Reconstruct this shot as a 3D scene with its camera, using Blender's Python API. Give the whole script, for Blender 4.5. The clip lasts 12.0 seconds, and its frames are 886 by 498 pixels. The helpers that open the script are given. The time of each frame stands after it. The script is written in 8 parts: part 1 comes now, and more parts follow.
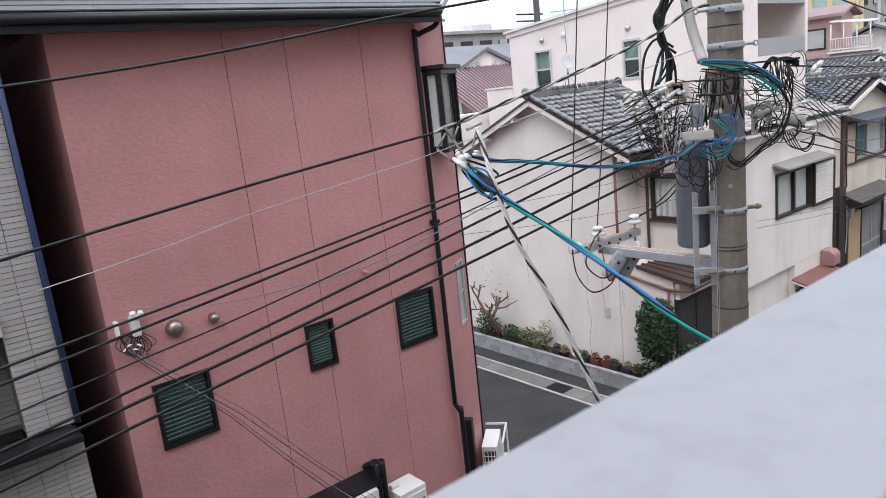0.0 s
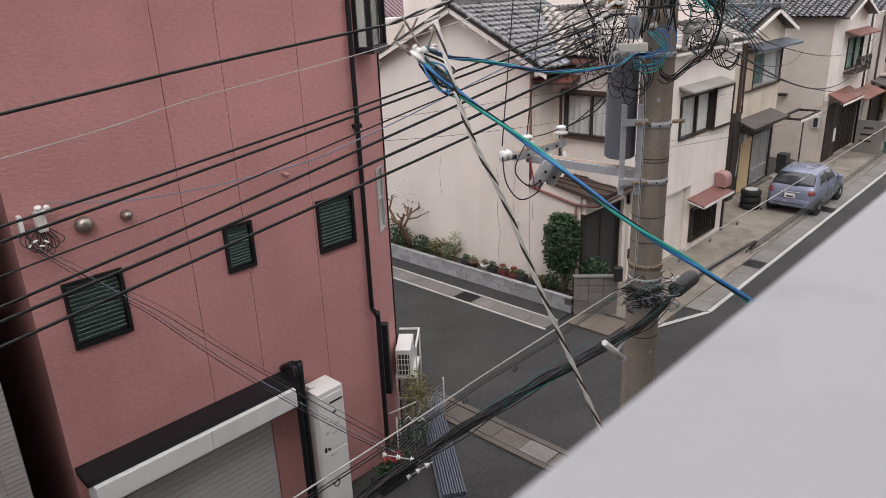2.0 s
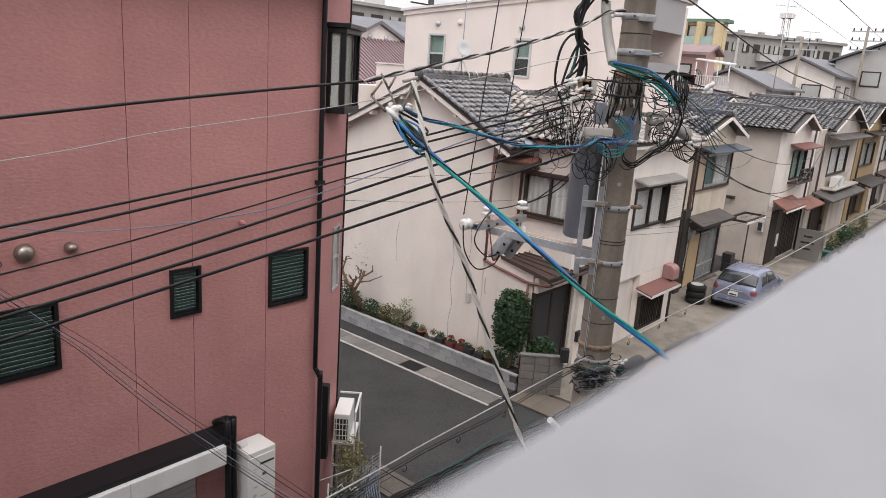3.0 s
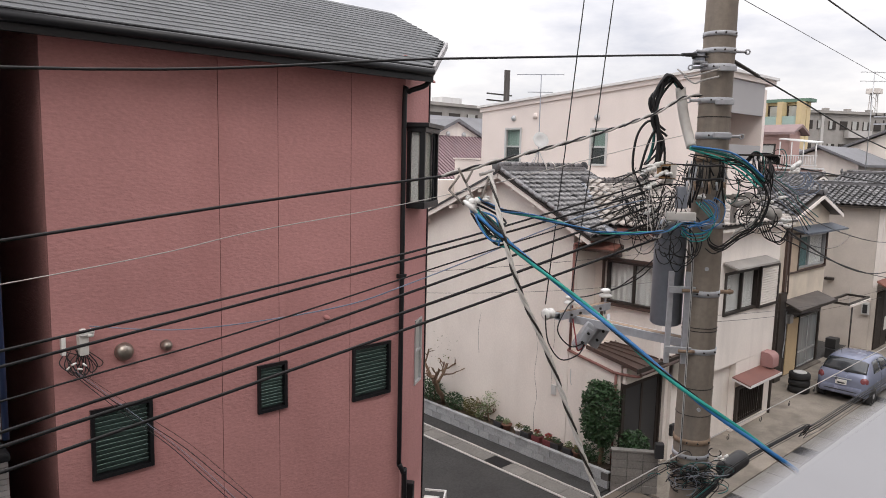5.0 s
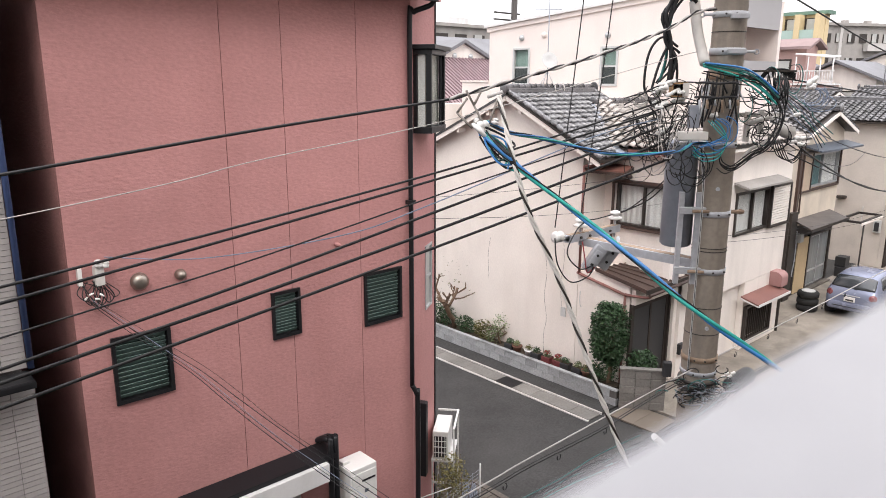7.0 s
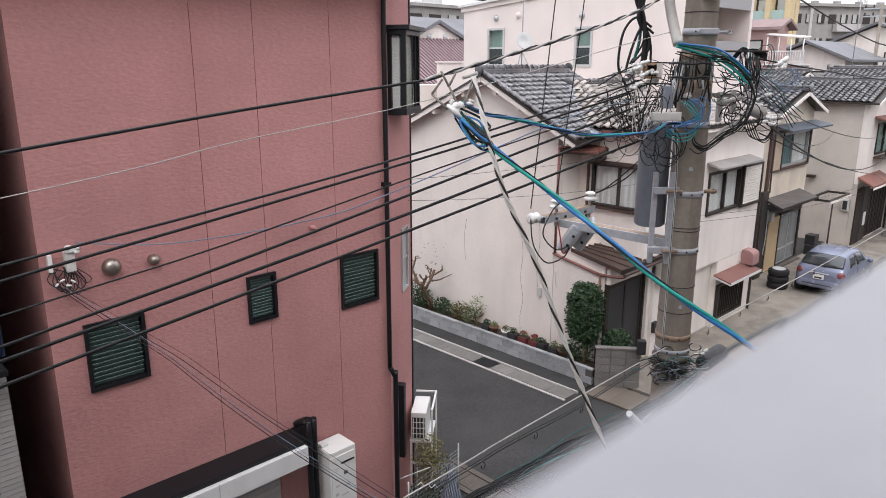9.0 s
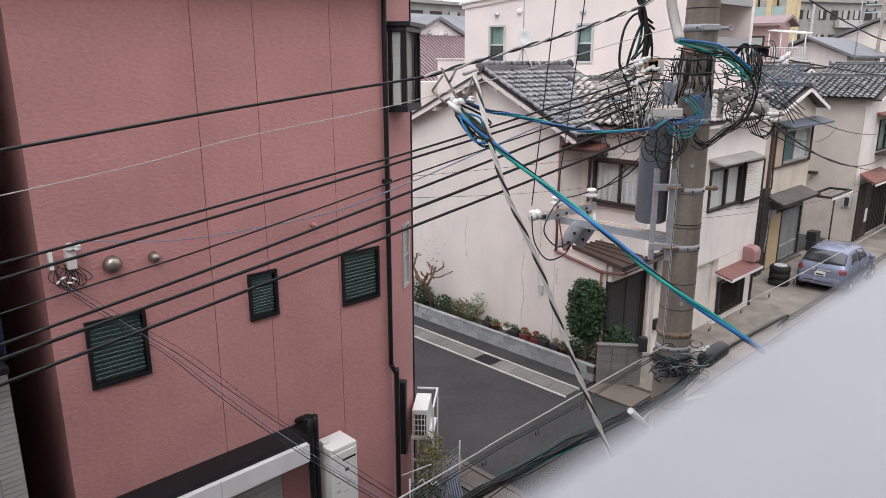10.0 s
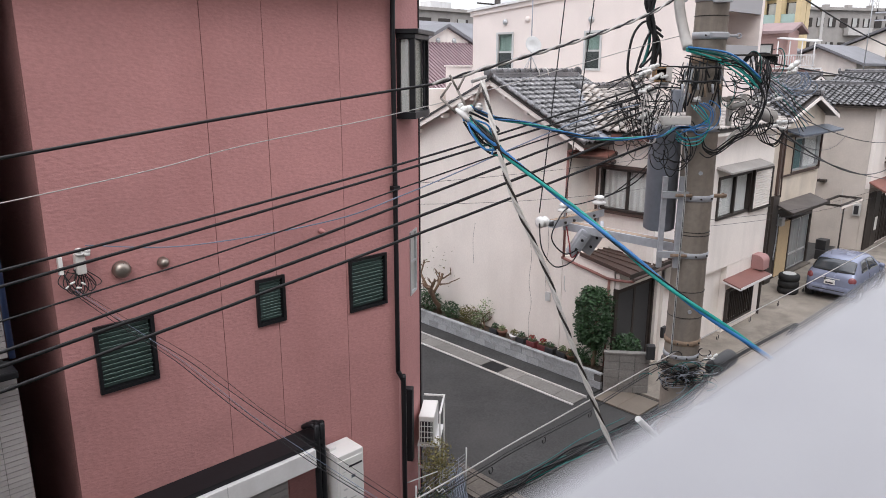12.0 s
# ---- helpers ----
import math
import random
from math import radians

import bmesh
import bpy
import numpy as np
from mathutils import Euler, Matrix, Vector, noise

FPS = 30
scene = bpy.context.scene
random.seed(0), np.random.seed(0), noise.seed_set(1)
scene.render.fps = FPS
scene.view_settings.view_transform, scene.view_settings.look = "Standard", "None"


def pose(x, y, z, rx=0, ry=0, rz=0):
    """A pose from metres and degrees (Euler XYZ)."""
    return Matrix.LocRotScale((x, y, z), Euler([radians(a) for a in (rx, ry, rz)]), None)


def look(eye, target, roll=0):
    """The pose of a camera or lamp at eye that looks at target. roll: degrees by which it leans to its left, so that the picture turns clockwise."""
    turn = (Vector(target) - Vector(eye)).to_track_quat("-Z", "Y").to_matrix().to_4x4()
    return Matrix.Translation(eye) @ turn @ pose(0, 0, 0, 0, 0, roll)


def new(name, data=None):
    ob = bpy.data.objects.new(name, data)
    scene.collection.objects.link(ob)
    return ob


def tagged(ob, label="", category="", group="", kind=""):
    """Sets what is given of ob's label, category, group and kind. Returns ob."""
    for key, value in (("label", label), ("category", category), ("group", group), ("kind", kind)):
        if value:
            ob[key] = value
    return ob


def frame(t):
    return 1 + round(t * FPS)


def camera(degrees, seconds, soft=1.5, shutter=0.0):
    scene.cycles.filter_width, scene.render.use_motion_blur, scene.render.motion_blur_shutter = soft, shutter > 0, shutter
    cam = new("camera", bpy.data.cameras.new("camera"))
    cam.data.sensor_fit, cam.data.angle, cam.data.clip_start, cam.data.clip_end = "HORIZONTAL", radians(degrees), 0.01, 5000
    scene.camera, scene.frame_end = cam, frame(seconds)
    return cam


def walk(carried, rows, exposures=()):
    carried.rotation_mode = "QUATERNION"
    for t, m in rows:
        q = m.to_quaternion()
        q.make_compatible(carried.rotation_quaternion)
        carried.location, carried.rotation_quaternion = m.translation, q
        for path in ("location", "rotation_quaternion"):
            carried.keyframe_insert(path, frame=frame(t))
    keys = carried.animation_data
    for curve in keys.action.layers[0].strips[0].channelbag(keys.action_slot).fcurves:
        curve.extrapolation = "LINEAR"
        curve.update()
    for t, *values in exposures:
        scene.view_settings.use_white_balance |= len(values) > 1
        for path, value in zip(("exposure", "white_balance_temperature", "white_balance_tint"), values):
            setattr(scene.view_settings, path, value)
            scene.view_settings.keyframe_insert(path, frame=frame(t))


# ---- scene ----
cam = camera(64.0, 12.0, soft=0.9)
# a phone lens: focused on the houses, the rail at hand goes soft
cam.data.dof.use_dof, cam.data.dof.focus_distance, cam.data.dof.aperture_fstop = True, 9.0, 12.0
PATH = [
    (0, (0.2400, -0.1685, 7.9452), (1.4610, 1.3555, 7.5122), -6.2),
    (0.5, (0.1460, -0.2189, 7.9561), (1.3440, 1.3191, 7.5091), -5.7),
    (1, (-0.0300, -0.1652, 7.9307), (1.1920, 1.3138, 7.3637), -5.4),
    (1.5, (-0.0840, -0.1079, 7.9481), (1.1870, 1.2941, 7.3011), -4.8),
    (2, (-0.0051, -0.0236, 7.8841), (1.3529, 1.2744, 7.1981), -2.3),
    (2.5, (-0.0120, 0.0195, 7.8195), (1.4350, 1.2655, 7.2245), 0.4),
    (3, (-0.0210, 0.0205, 7.8155), (1.4700, 1.2575, 7.3205), 4.2),
    (3.5, (-0.0330, 0.0182, 7.8202), (1.4610, 1.2892, 7.4272), 5.6),
    (3.7, (-0.03, 0.018, 7.819), (1.448, 1.319, 7.467), 6.0),
    (5.3, (-0.003, 0.027, 7.811), (1.336, 1.49, 7.553), 0.5),
    (5.5, (-0.0090, 0.0268, 7.8097), (1.3230, 1.4908, 7.5267), 0.3),
    (6, (-0.0100, 0.0224, 7.8124), (1.3150, 1.4794, 7.4614), 0.2),
    (6.5, (-0.0040, 0.0297, 7.8047), (1.3130, 1.4787, 7.3967), 0.1),
    (7, (-0.0070, 0.0266, 7.8086), (1.3110, 1.4586, 7.3476), 0.2),
    (9, (-0.0070, 0.0274, 7.8084), (1.3510, 1.4044, 7.2984), 0.1),
    (9.5, (0.0000, 0.0283, 7.8083), (1.3570, 1.4063, 7.2983), 0.1),
    (10, (0.0020, 0.0307, 7.8059), (1.3560, 1.4087, 7.2879), 0),
    (10.5, (-0.0030, 0.0312, 7.8052), (1.3460, 1.4102, 7.2792), 0.1),
    (11, (-0.0060, 0.0312, 7.8057), (1.3400, 1.4152, 7.2837), 0),
    (11.5, (-0.0050, 0.0336, 7.8031), (1.3400, 1.4226, 7.2911), 0.1),
    (12, (-0.0030, 0.0292, 7.8072), (1.3400, 1.4252, 7.3072), 0.1),
]
LIGHT = [(0.0, 0.3, 5930, 11), (0.5, 0.12, 5930, 11), (1.0, 0.04, 5930, 11), (1.5, -0.13, 5900, 11), (2.0, 0.08, 6500, 13), (2.5, 0.26, 6550, 13), (3.0, 0.12, 6550, 13), (3.5, -0.02, 6550, 13), (5.5, 0.0, 6600, 13), (6.0, 0.06, 6600, 13), (6.5, 0.28, 6600, 13), (7.0, 0.66, 6550, 13), (7.2, 0.68, 6550, 13), (9.0, 0.28, 6250, 13), (10.5, 0.22, 6250, 13), (12.0, 0.28, 6250, 13)]
walk(cam, [(t, look(*m)) for t, *m in PATH], LIGHT)

# ---- world and sun: a bright overcast sky ----
world = bpy.data.worlds.new("overcast")
scene.world = world
world.use_nodes = True
wn, wl = world.node_tree.nodes, world.node_tree.links
wn.clear()
sky = wn.new("ShaderNodeTexSky")
sky.sky_type, sky.sun_disc = "NISHITA", False
sky.sun_elevation, sky.sun_rotation = radians(48), radians(225)
bg_sky = wn.new("ShaderNodeBackground")
bg_sky.inputs["Strength"].default_value = 0.09
wl.new(sky.outputs["Color"], bg_sky.inputs["Color"])
tc = wn.new("ShaderNodeTexCoord")
mp = wn.new("ShaderNodeMapping")
mp.inputs["Scale"].default_value = (1.0, 1.0, 3.2)
wl.new(tc.outputs["Generated"], mp.inputs["Vector"])
cl = wn.new("ShaderNodeTexNoise")
cl.inputs["Scale"].default_value, cl.inputs["Detail"].default_value, cl.inputs["Roughness"].default_value = 3.4, 7.0, 0.55
wl.new(mp.outputs["Vector"], cl.inputs["Vector"])
cr = wn.new("ShaderNodeValToRGB")
cr.color_ramp.elements[0].position, cr.color_ramp.elements[0].color = 0.36, (0.64, 0.66, 0.72, 1)
cr.color_ramp.elements[1].position, cr.color_ramp.elements[1].color = 0.58, (1.0, 0.99, 0.98, 1)
wl.new(cl.outputs["Fac"], cr.inputs["Fac"])
# an overcast sky is about three times as bright overhead as at the horizon
sp = wn.new("ShaderNodeSeparateXYZ")
wl.new(tc.outputs["Generated"], sp.inputs["Vector"])
el = wn.new("ShaderNodeMapRange")
el.inputs["From Min"].default_value, el.inputs["From Max"].default_value = 0.0, 1.0
el.inputs["To Min"].default_value, el.inputs["To Max"].default_value = 0.92, 2.75
wl.new(sp.outputs["Z"], el.inputs["Value"])
bg_cloud = wn.new("ShaderNodeBackground")
wl.new(el.outputs["Result"], bg_cloud.inputs["Strength"])
wl.new(cr.outputs["Color"], bg_cloud.inputs["Color"])
mixw = wn.new("ShaderNodeMixShader")
mixw.inputs["Fac"].default_value = 0.88
wl.new(bg_sky.outputs["Background"], mixw.inputs[1])
wl.new(bg_cloud.outputs["Background"], mixw.inputs[2])
wo = wn.new("ShaderNodeOutputWorld")
wl.new(mixw.outputs["Shader"], wo.inputs["Surface"])

sun = new("sun", bpy.data.lights.new("sun", "SUN"))
sun.data.energy, sun.data.angle, sun.data.color = 0.85, radians(25), (1.0, 0.96, 0.9)
sun.matrix_world = look((0, 0, 30), (11.5, 11.5, 11))

# ---- materials ----
MATS = {}


def mat(name, color, rough=0.7, metal=0.0, big=0.12, fine=0.08, bump=0.2, scale=1.0, stretch=(1, 1, 1), piece=0.0,
        stain=None, spec=0.4, bump_scale=None):
    """Procedural surface: colour varied at two scales, relief, optional stains and piece-to-piece change."""
    m = bpy.data.materials.new(name)
    m.use_nodes = True
    n, l = m.node_tree.nodes, m.node_tree.links
    b = n["Principled BSDF"]
    b.inputs["Metallic"].default_value = metal
    b.inputs["Specular IOR Level"].default_value = spec
    t = n.new("ShaderNodeTexCoord")
    g = n.new("ShaderNodeMapping")
    g.inputs["Scale"].default_value = stretch
    l.new(t.outputs["Object"], g.inputs["Vector"])
    n1 = n.new("ShaderNodeTexNoise")
    n1.inputs["Scale"].default_value, n1.inputs["Detail"].default_value = 0.9 * scale, 4
    n2 = n.new("ShaderNodeTexNoise")
    n2.inputs["Scale"].default_value, n2.inputs["Detail"].default_value = 22 * scale, 5
    for q in (n1, n2):
        l.new(g.outputs["Vector"], q.inputs["Vector"])

    def shift(src, amount):
        r = n.new("ShaderNodeMapRange")
        r.inputs["From Min"].default_value, r.inputs["From Max"].default_value = 0.25, 0.75
        r.inputs["To Min"].default_value, r.inputs["To Max"].default_value = 1 - amount, 1 + amount
        l.new(src, r.inputs["Value"])
        return r.outputs["Result"]

    def times(a, c):
        q = n.new("ShaderNodeMath")
        q.operation = "MULTIPLY"
        l.new(a, q.inputs[0])
        l.new(c, q.inputs[1])
        return q.outputs["Value"]

    v = times(shift(n1.outputs["Fac"], big), shift(n2.outputs["Fac"], fine))
    if piece:
        o = n.new("ShaderNodeObjectInfo")
        ge = n.new("ShaderNodeNewGeometry")
        ad = n.new("ShaderNodeMath")
        ad.operation = "ADD"
        l.new(o.outputs["Random"], ad.inputs[0])
        l.new(ge.outputs["Random Per Island"], ad.inputs[1])
        fr = n.new("ShaderNodeMath")
        fr.operation = "FRACT"
        l.new(ad.outputs["Value"], fr.inputs[0])
        r = n.new("ShaderNodeMapRange")
        r.inputs["To Min"].default_value, r.inputs["To Max"].default_value = 1 - piece, 1 + piece
        l.new(fr.outputs["Value"], r.inputs["Value"])
        v = times(v, r.outputs["Result"])
    hs = n.new("ShaderNodeHueSaturation")
    hs.inputs["Color"].default_value = (*color, 1)
    l.new(v, hs.inputs["Value"])
    out = hs.outputs["Color"]
    if stain:
        sc, stretch2, amount = stain[1], stain[2], stain[3]
        g2 = n.new("ShaderNodeMapping")
        g2.inputs["Scale"].default_value = stretch2
        l.new(t.outputs["Object"], g2.inputs["Vector"])
        n3 = n.new("ShaderNodeTexNoise")
        n3.inputs["Scale"].default_value, n3.inputs["Detail"].default_value = sc, 6
        l.new(g2.outputs["Vector"], n3.inputs["Vector"])
        rr = n.new("ShaderNodeMapRange")
        rr.inputs["From Min"].default_value, rr.inputs["From Max"].default_value = 0.5, 0.78
        rr.inputs["To Max"].default_value = amount
        l.new(n3.outputs["Fac"], rr.inputs["Value"])
        mx = n.new("ShaderNodeMix")
        mx.data_type = "RGBA"
        l.new(rr.outputs["Result"], mx.inputs["Factor"])
        l.new(out, mx.inputs["A"])
        mx.inputs["B"].default_value = (*stain[0], 1)
        out = mx.outputs["Result"]
    l.new(out, b.inputs["Base Color"])
    rg = n.new("ShaderNodeMapRange")
    rg.inputs["To Min"].default_value, rg.inputs["To Max"].default_value = max(rough - 0.12, 0.02), min(rough + 0.12, 1)
    l.new(n2.outputs["Fac"], rg.inputs["Value"])
    l.new(rg.outputs["Result"], b.inputs["Roughness"])
    if bump:
        n4 = n.new("ShaderNodeTexNoise")
        n4.inputs["Scale"].default_value, n4.inputs["Detail"].default_value = bump_scale or 45 * scale, 3
        l.new(g.outputs["Vector"], n4.inputs["Vector"])
        bp = n.new("ShaderNodeBump")
        bp.inputs["Strength"].default_value, bp.inputs["Distance"].default_value = min(bump, 1.0), 0.01 * max(bump, 1.0)
        l.new(n4.outputs["Fac"], bp.inputs["Height"])
        l.new(bp.outputs["Normal"], b.inputs["Normal"])
    MATS[name] = m
    return m


def glass_mat(name, color, alpha_mix=0.75, rough=0.05):
    """A pane: part clear, part tinted gloss."""
    m = bpy.data.materials.new(name)
    m.use_nodes = True
    n, l = m.node_tree.nodes, m.node_tree.links
    b = n["Principled BSDF"]
    b.inputs["Base Color"].default_value = (*color, 1)
    b.inputs["Roughness"].default_value = rough
    b.inputs["Specular IOR Level"].default_value = 0.8
    tr = n.new("ShaderNodeBsdfTransparent")
    tr.inputs["Color"].default_value = (0.97, 0.98, 0.98, 1)
    mx = n.new("ShaderNodeMixShader")
    mx.inputs["Fac"].default_value = alpha_mix
    l.new(tr.outputs["BSDF"], mx.inputs[1])
    l.new(b.outputs["BSDF"], mx.inputs[2])
    l.new(mx.outputs["Shader"], n["Material Output"].inputs["Surface"])
    MATS[name] = m
    return m


red_stucco = mat("red_stucco", (0.46, 0.225, 0.215), 0.85, big=0.10, fine=0.10, bump=0.8, stretch=(0.7, 0.7, 1.5), bump_scale=20,
                 stain=((0.36, 0.155, 0.145), 0.8, (1.6, 1.6, 0.25), 0.4))
black_metal = mat("black_metal", (0.012, 0.012, 0.014), 0.4, metal=0.2, bump=0.05)
black_rubber = mat("black_rubber", (0.012, 0.012, 0.013), 0.5, bump=0.05)
teal_louver = mat("teal_louver", (0.11, 0.165, 0.15), 0.22, big=0.1, bump=0.0, spec=0.9)
# Near-black in place of shade, behind the louvres and the panel joints.
shade_black = mat("shade_black", (0.012, 0.02, 0.02), 0.6, bump=0.0)
slate = mat("slate", (0.095, 0.10, 0.105), 0.6, big=0.15, fine=0.2, bump=0.3, piece=0.16)
white_paint = mat("white_paint", (0.70, 0.69, 0.68), 0.45, big=0.05, fine=0.03, bump=0.05,
                  stain=((0.45, 0.43, 0.40), 1.2, (2, 2, 0.5), 0.35))
grey_shutter = mat("grey_shutter", (0.42, 0.41, 0.40), 0.5, big=0.08, bump=0.05)
heater_white = mat("heater_white", (0.74, 0.73, 0.70), 0.4, big=0.05, fine=0.02, bump=0.02)
cream_wall = mat("cream_wall", (0.76, 0.70, 0.645), 0.9, big=0.06, fine=0.05, bump=0.35,
                 stain=((0.46, 0.40, 0.34), 0.7, (1.2, 1.2, 0.22), 0.35))
house_white = mat("house_white", (0.77, 0.715, 0.665), 0.85, big=0.06, fine=0.04, bump=0.25,
                  stain=((0.42, 0.39, 0.36), 0.9, (1.5, 1.5, 0.2), 0.4))
pink_white = mat("pink_white", (0.76, 0.675, 0.63), 0.8, big=0.05, fine=0.03, bump=0.15,
                 stain=((0.50, 0.44, 0.41), 0.4, (1.2, 1.2, 0.25), 0.3))
old_plaster = mat("old_plaster", (0.53, 0.48, 0.43), 0.9, big=0.12, fine=0.08, bump=0.25, stain=((0.22, 0.19, 0.17), 0.7, (1.3, 1.3, 0.25), 0.6))
tan_wall = mat("tan_wall", (0.50, 0.40, 0.30), 0.85, big=0.1, bump=0.2,
               stain=((0.22, 0.18, 0.15), 0.8, (1.5, 1.5, 0.3), 0.6))
kawara = mat("kawara", (0.115, 0.112, 0.116), 0.24, big=0.25, fine=0.2, bump=0.15, piece=0.6, spec=0.85)
kawara_pale = mat("kawara_pale", (0.38, 0.345, 0.315), 0.42, big=0.2, fine=0.15, bump=0.2, piece=0.25)
brown_metal = mat("brown_metal", (0.065, 0.042, 0.035), 0.5, big=0.15, bump=0.1, stain=((0.10, 0.055, 0.04), 3, (1, 1, 1), 0.4))
pink_hood = mat("pink_hood", (0.36, 0.20, 0.19), 0.6, big=0.12, fine=0.06, bump=0.08)
rust_red = mat("rust_red", (0.21, 0.095, 0.08), 0.65, big=0.2, bump=0.15)
dark_frame = mat("dark_frame", (0.035, 0.028, 0.024), 0.45, bump=0.05)
dark_wood = mat("dark_wood", (0.03, 0.022, 0.018), 0.7, big=0.2, bump=0.2, stretch=(4, 4, 0.6))
alu = mat("alu", (0.50, 0.51, 0.52), 0.4, metal=0.6, bump=0.05)
galv = mat("galv", (0.44, 0.45, 0.475), 0.5, metal=0.15, big=0.12, fine=0.12, bump=0.1)
orange_rust = mat("orange_rust", (0.40, 0.25, 0.13), 0.75, big=0.3, fine=0.3, bump=0.2)
rusty = mat("rusty", (0.33, 0.24, 0.17), 0.75, metal=0.2, big=0.3, fine=0.3, bump=0.2)
transformer_grey = mat("transformer_grey", (0.27, 0.29, 0.33), 0.45, big=0.08, bump=0.05,
                       stain=((0.14, 0.14, 0.15), 2, (2, 2, 0.4), 0.4))
pole_concrete = mat("pole_concrete", (0.275, 0.235, 0.195), 0.9, big=0.15, fine=0.12, bump=0.3,
                    stain=((0.11, 0.10, 0.09), 1.6, (3, 3, 0.35), 0.7))
porcelain = mat("porcelain", (0.82, 0.81, 0.78), 0.18, big=0.03, fine=0.02, bump=0.0, spec=0.6)
pale_plastic = mat("pale_plastic", (0.60, 0.575, 0.54), 0.5, big=0.08, fine=0.06, bump=0.05, stain=((0.30, 0.27, 0.24), 6, (1, 1, 1), 0.4))
plastic_grey = mat("plastic_grey", (0.50, 0.50, 0.49), 0.5, big=0.06, bump=0.05)
asphalt = mat("asphalt", (0.045, 0.044, 0.043), 0.92, big=0.22, fine=0.35, bump=0.5, scale=1.0, bump_scale=120,
              stain=((0.075, 0.072, 0.068), 0.35, (1, 1, 1), 0.5))
concrete = mat("concrete", (0.20, 0.19, 0.175), 0.9, big=0.2, fine=0.2, bump=0.3, piece=0.1,
               stain=((0.15, 0.14, 0.13), 1.5, (1, 1, 1), 0.6))
lot_concrete = mat("lot_concrete", (0.25, 0.22, 0.185), 0.9, big=0.3, fine=0.15, bump=0.3,
                   stain=((0.085, 0.072, 0.06), 1.1, (1, 1, 1), 0.85))
old_kerb = mat("old_kerb", (0.125, 0.108, 0.092), 0.92, big=0.25, fine=0.25, bump=0.35, piece=0.15, stain=((0.06, 0.055, 0.05), 1.5, (1, 1, 1), 0.6))
white_line = mat("white_line", (0.46, 0.45, 0.43), 0.85, big=0.15, fine=0.25, bump=0.2)
block_grey = mat("block_grey", (0.34, 0.35, 0.355), 0.92, big=0.18, fine=0.2, bump=0.5, piece=0.18,
                 stain=((0.12, 0.12, 0.115), 2.6, (1, 1, 0.6), 0.8))
soil = mat("soil", (0.06, 0.045, 0.032), 0.95, big=0.3, fine=0.4, bump=0.6)
leaf_dark = mat("leaf_dark", (0.035, 0.075, 0.03), 0.45, big=0.3, fine=0.2, bump=0.0, piece=0.5)
leaf_olive = mat("leaf_olive", (0.12, 0.11, 0.035), 0.6, big=0.3, fine=0.2, bump=0.0, piece=0.5)
leaf_yellow = mat("leaf_yellow", (0.17, 0.15, 0.05), 0.6, big=0.3, fine=0.2, bump=0.0, piece=0.5)
leaf_pale = mat("leaf_pale", (0.17, 0.21, 0.10), 0.6, big=0.3, bump=0.0, piece=0.4)
bark = mat("bark", (0.16, 0.105, 0.07), 0.9, big=0.2, fine=0.3, bump=0.6)
flower_red = mat("flower_red", (0.30, 0.03, 0.04), 0.6, bump=0.0, piece=0.3)
terracotta = mat("terracotta", (0.20, 0.10, 0.07), 0.8, big=0.15, bump=0.1)
pot_black = mat("pot_black", (0.03, 0.03, 0.032), 0.5, bump=0.05)
pot_maroon = mat("pot_maroon", (0.13, 0.03, 0.032), 0.5, bump=0.05)
tile_recess = mat("tile_recess", (0.20, 0.185, 0.175), 0.45, big=0.08, fine=0.06, bump=0.05, piece=0.08)
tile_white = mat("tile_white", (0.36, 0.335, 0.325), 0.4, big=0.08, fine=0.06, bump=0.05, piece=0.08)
grout = mat("grout", (0.10, 0.095, 0.09), 0.95, bump=0.1)
blue_pipe_mat = mat("blue_pipe_mat", (0.045, 0.07, 0.16), 0.4, bump=0.05)
cable_blue = mat("cable_blue", (0.045, 0.21, 0.50), 0.4, big=0.15, bump=0.05)
cable_green = mat("cable_green", (0.03, 0.37, 0.32), 0.4, big=0.2, bump=0.05)
cable_dark_green = mat("cable_dark_green", (0.02, 0.13, 0.12), 0.45, big=0.2, bump=0.05)
cable_pale = mat("cable_pale", (0.66, 0.63, 0.59), 0.6, big=0.2, bump=0.1)
cable_grey = mat("cable_grey", (0.46, 0.44, 0.42), 0.55, big=0.2, bump=0.1)
rope_grey = mat("rope_grey", (0.30, 0.27, 0.24), 0.7, big=0.25, fine=0.2, bump=0.3)
cable_pale_blue = mat("cable_pale_blue", (0.22, 0.27, 0.36), 0.5, bump=0.05)
cable_red = mat("cable_red", (0.25, 0.03, 0.035), 0.5, bump=0.05)
rail_white = mat("rail_white", (0.37, 0.37, 0.385), 0.6, big=0.03, fine=0.025, bump=0.06, bump_scale=500, scale=4,
                 stain=((0.30, 0.30, 0.315), 34, (1, 1, 1), 0.7))
rail_dark = mat("rail_dark", (0.05, 0.053, 0.065), 0.45, metal=0.3, bump=0.05)
car_blue = mat("car_blue", (0.225, 0.25, 0.345), 0.25, metal=0.25, big=0.0, fine=0.0, bump=0.0, spec=0.7, scale=0.05)
car_glass = mat("car_glass", (0.03, 0.035, 0.04), 0.06, big=0.02, bump=0.0, spec=0.9)
car_red = mat("car_red", (0.20, 0.05, 0.055), 0.25, bump=0.0, spec=0.7)
tyre_black = mat("tyre_black", (0.015, 0.015, 0.015), 0.8, bump=0.2)
purple_wall = mat("purple_wall", (0.23, 0.155, 0.165), 0.6, big=0.06, bump=0.05)
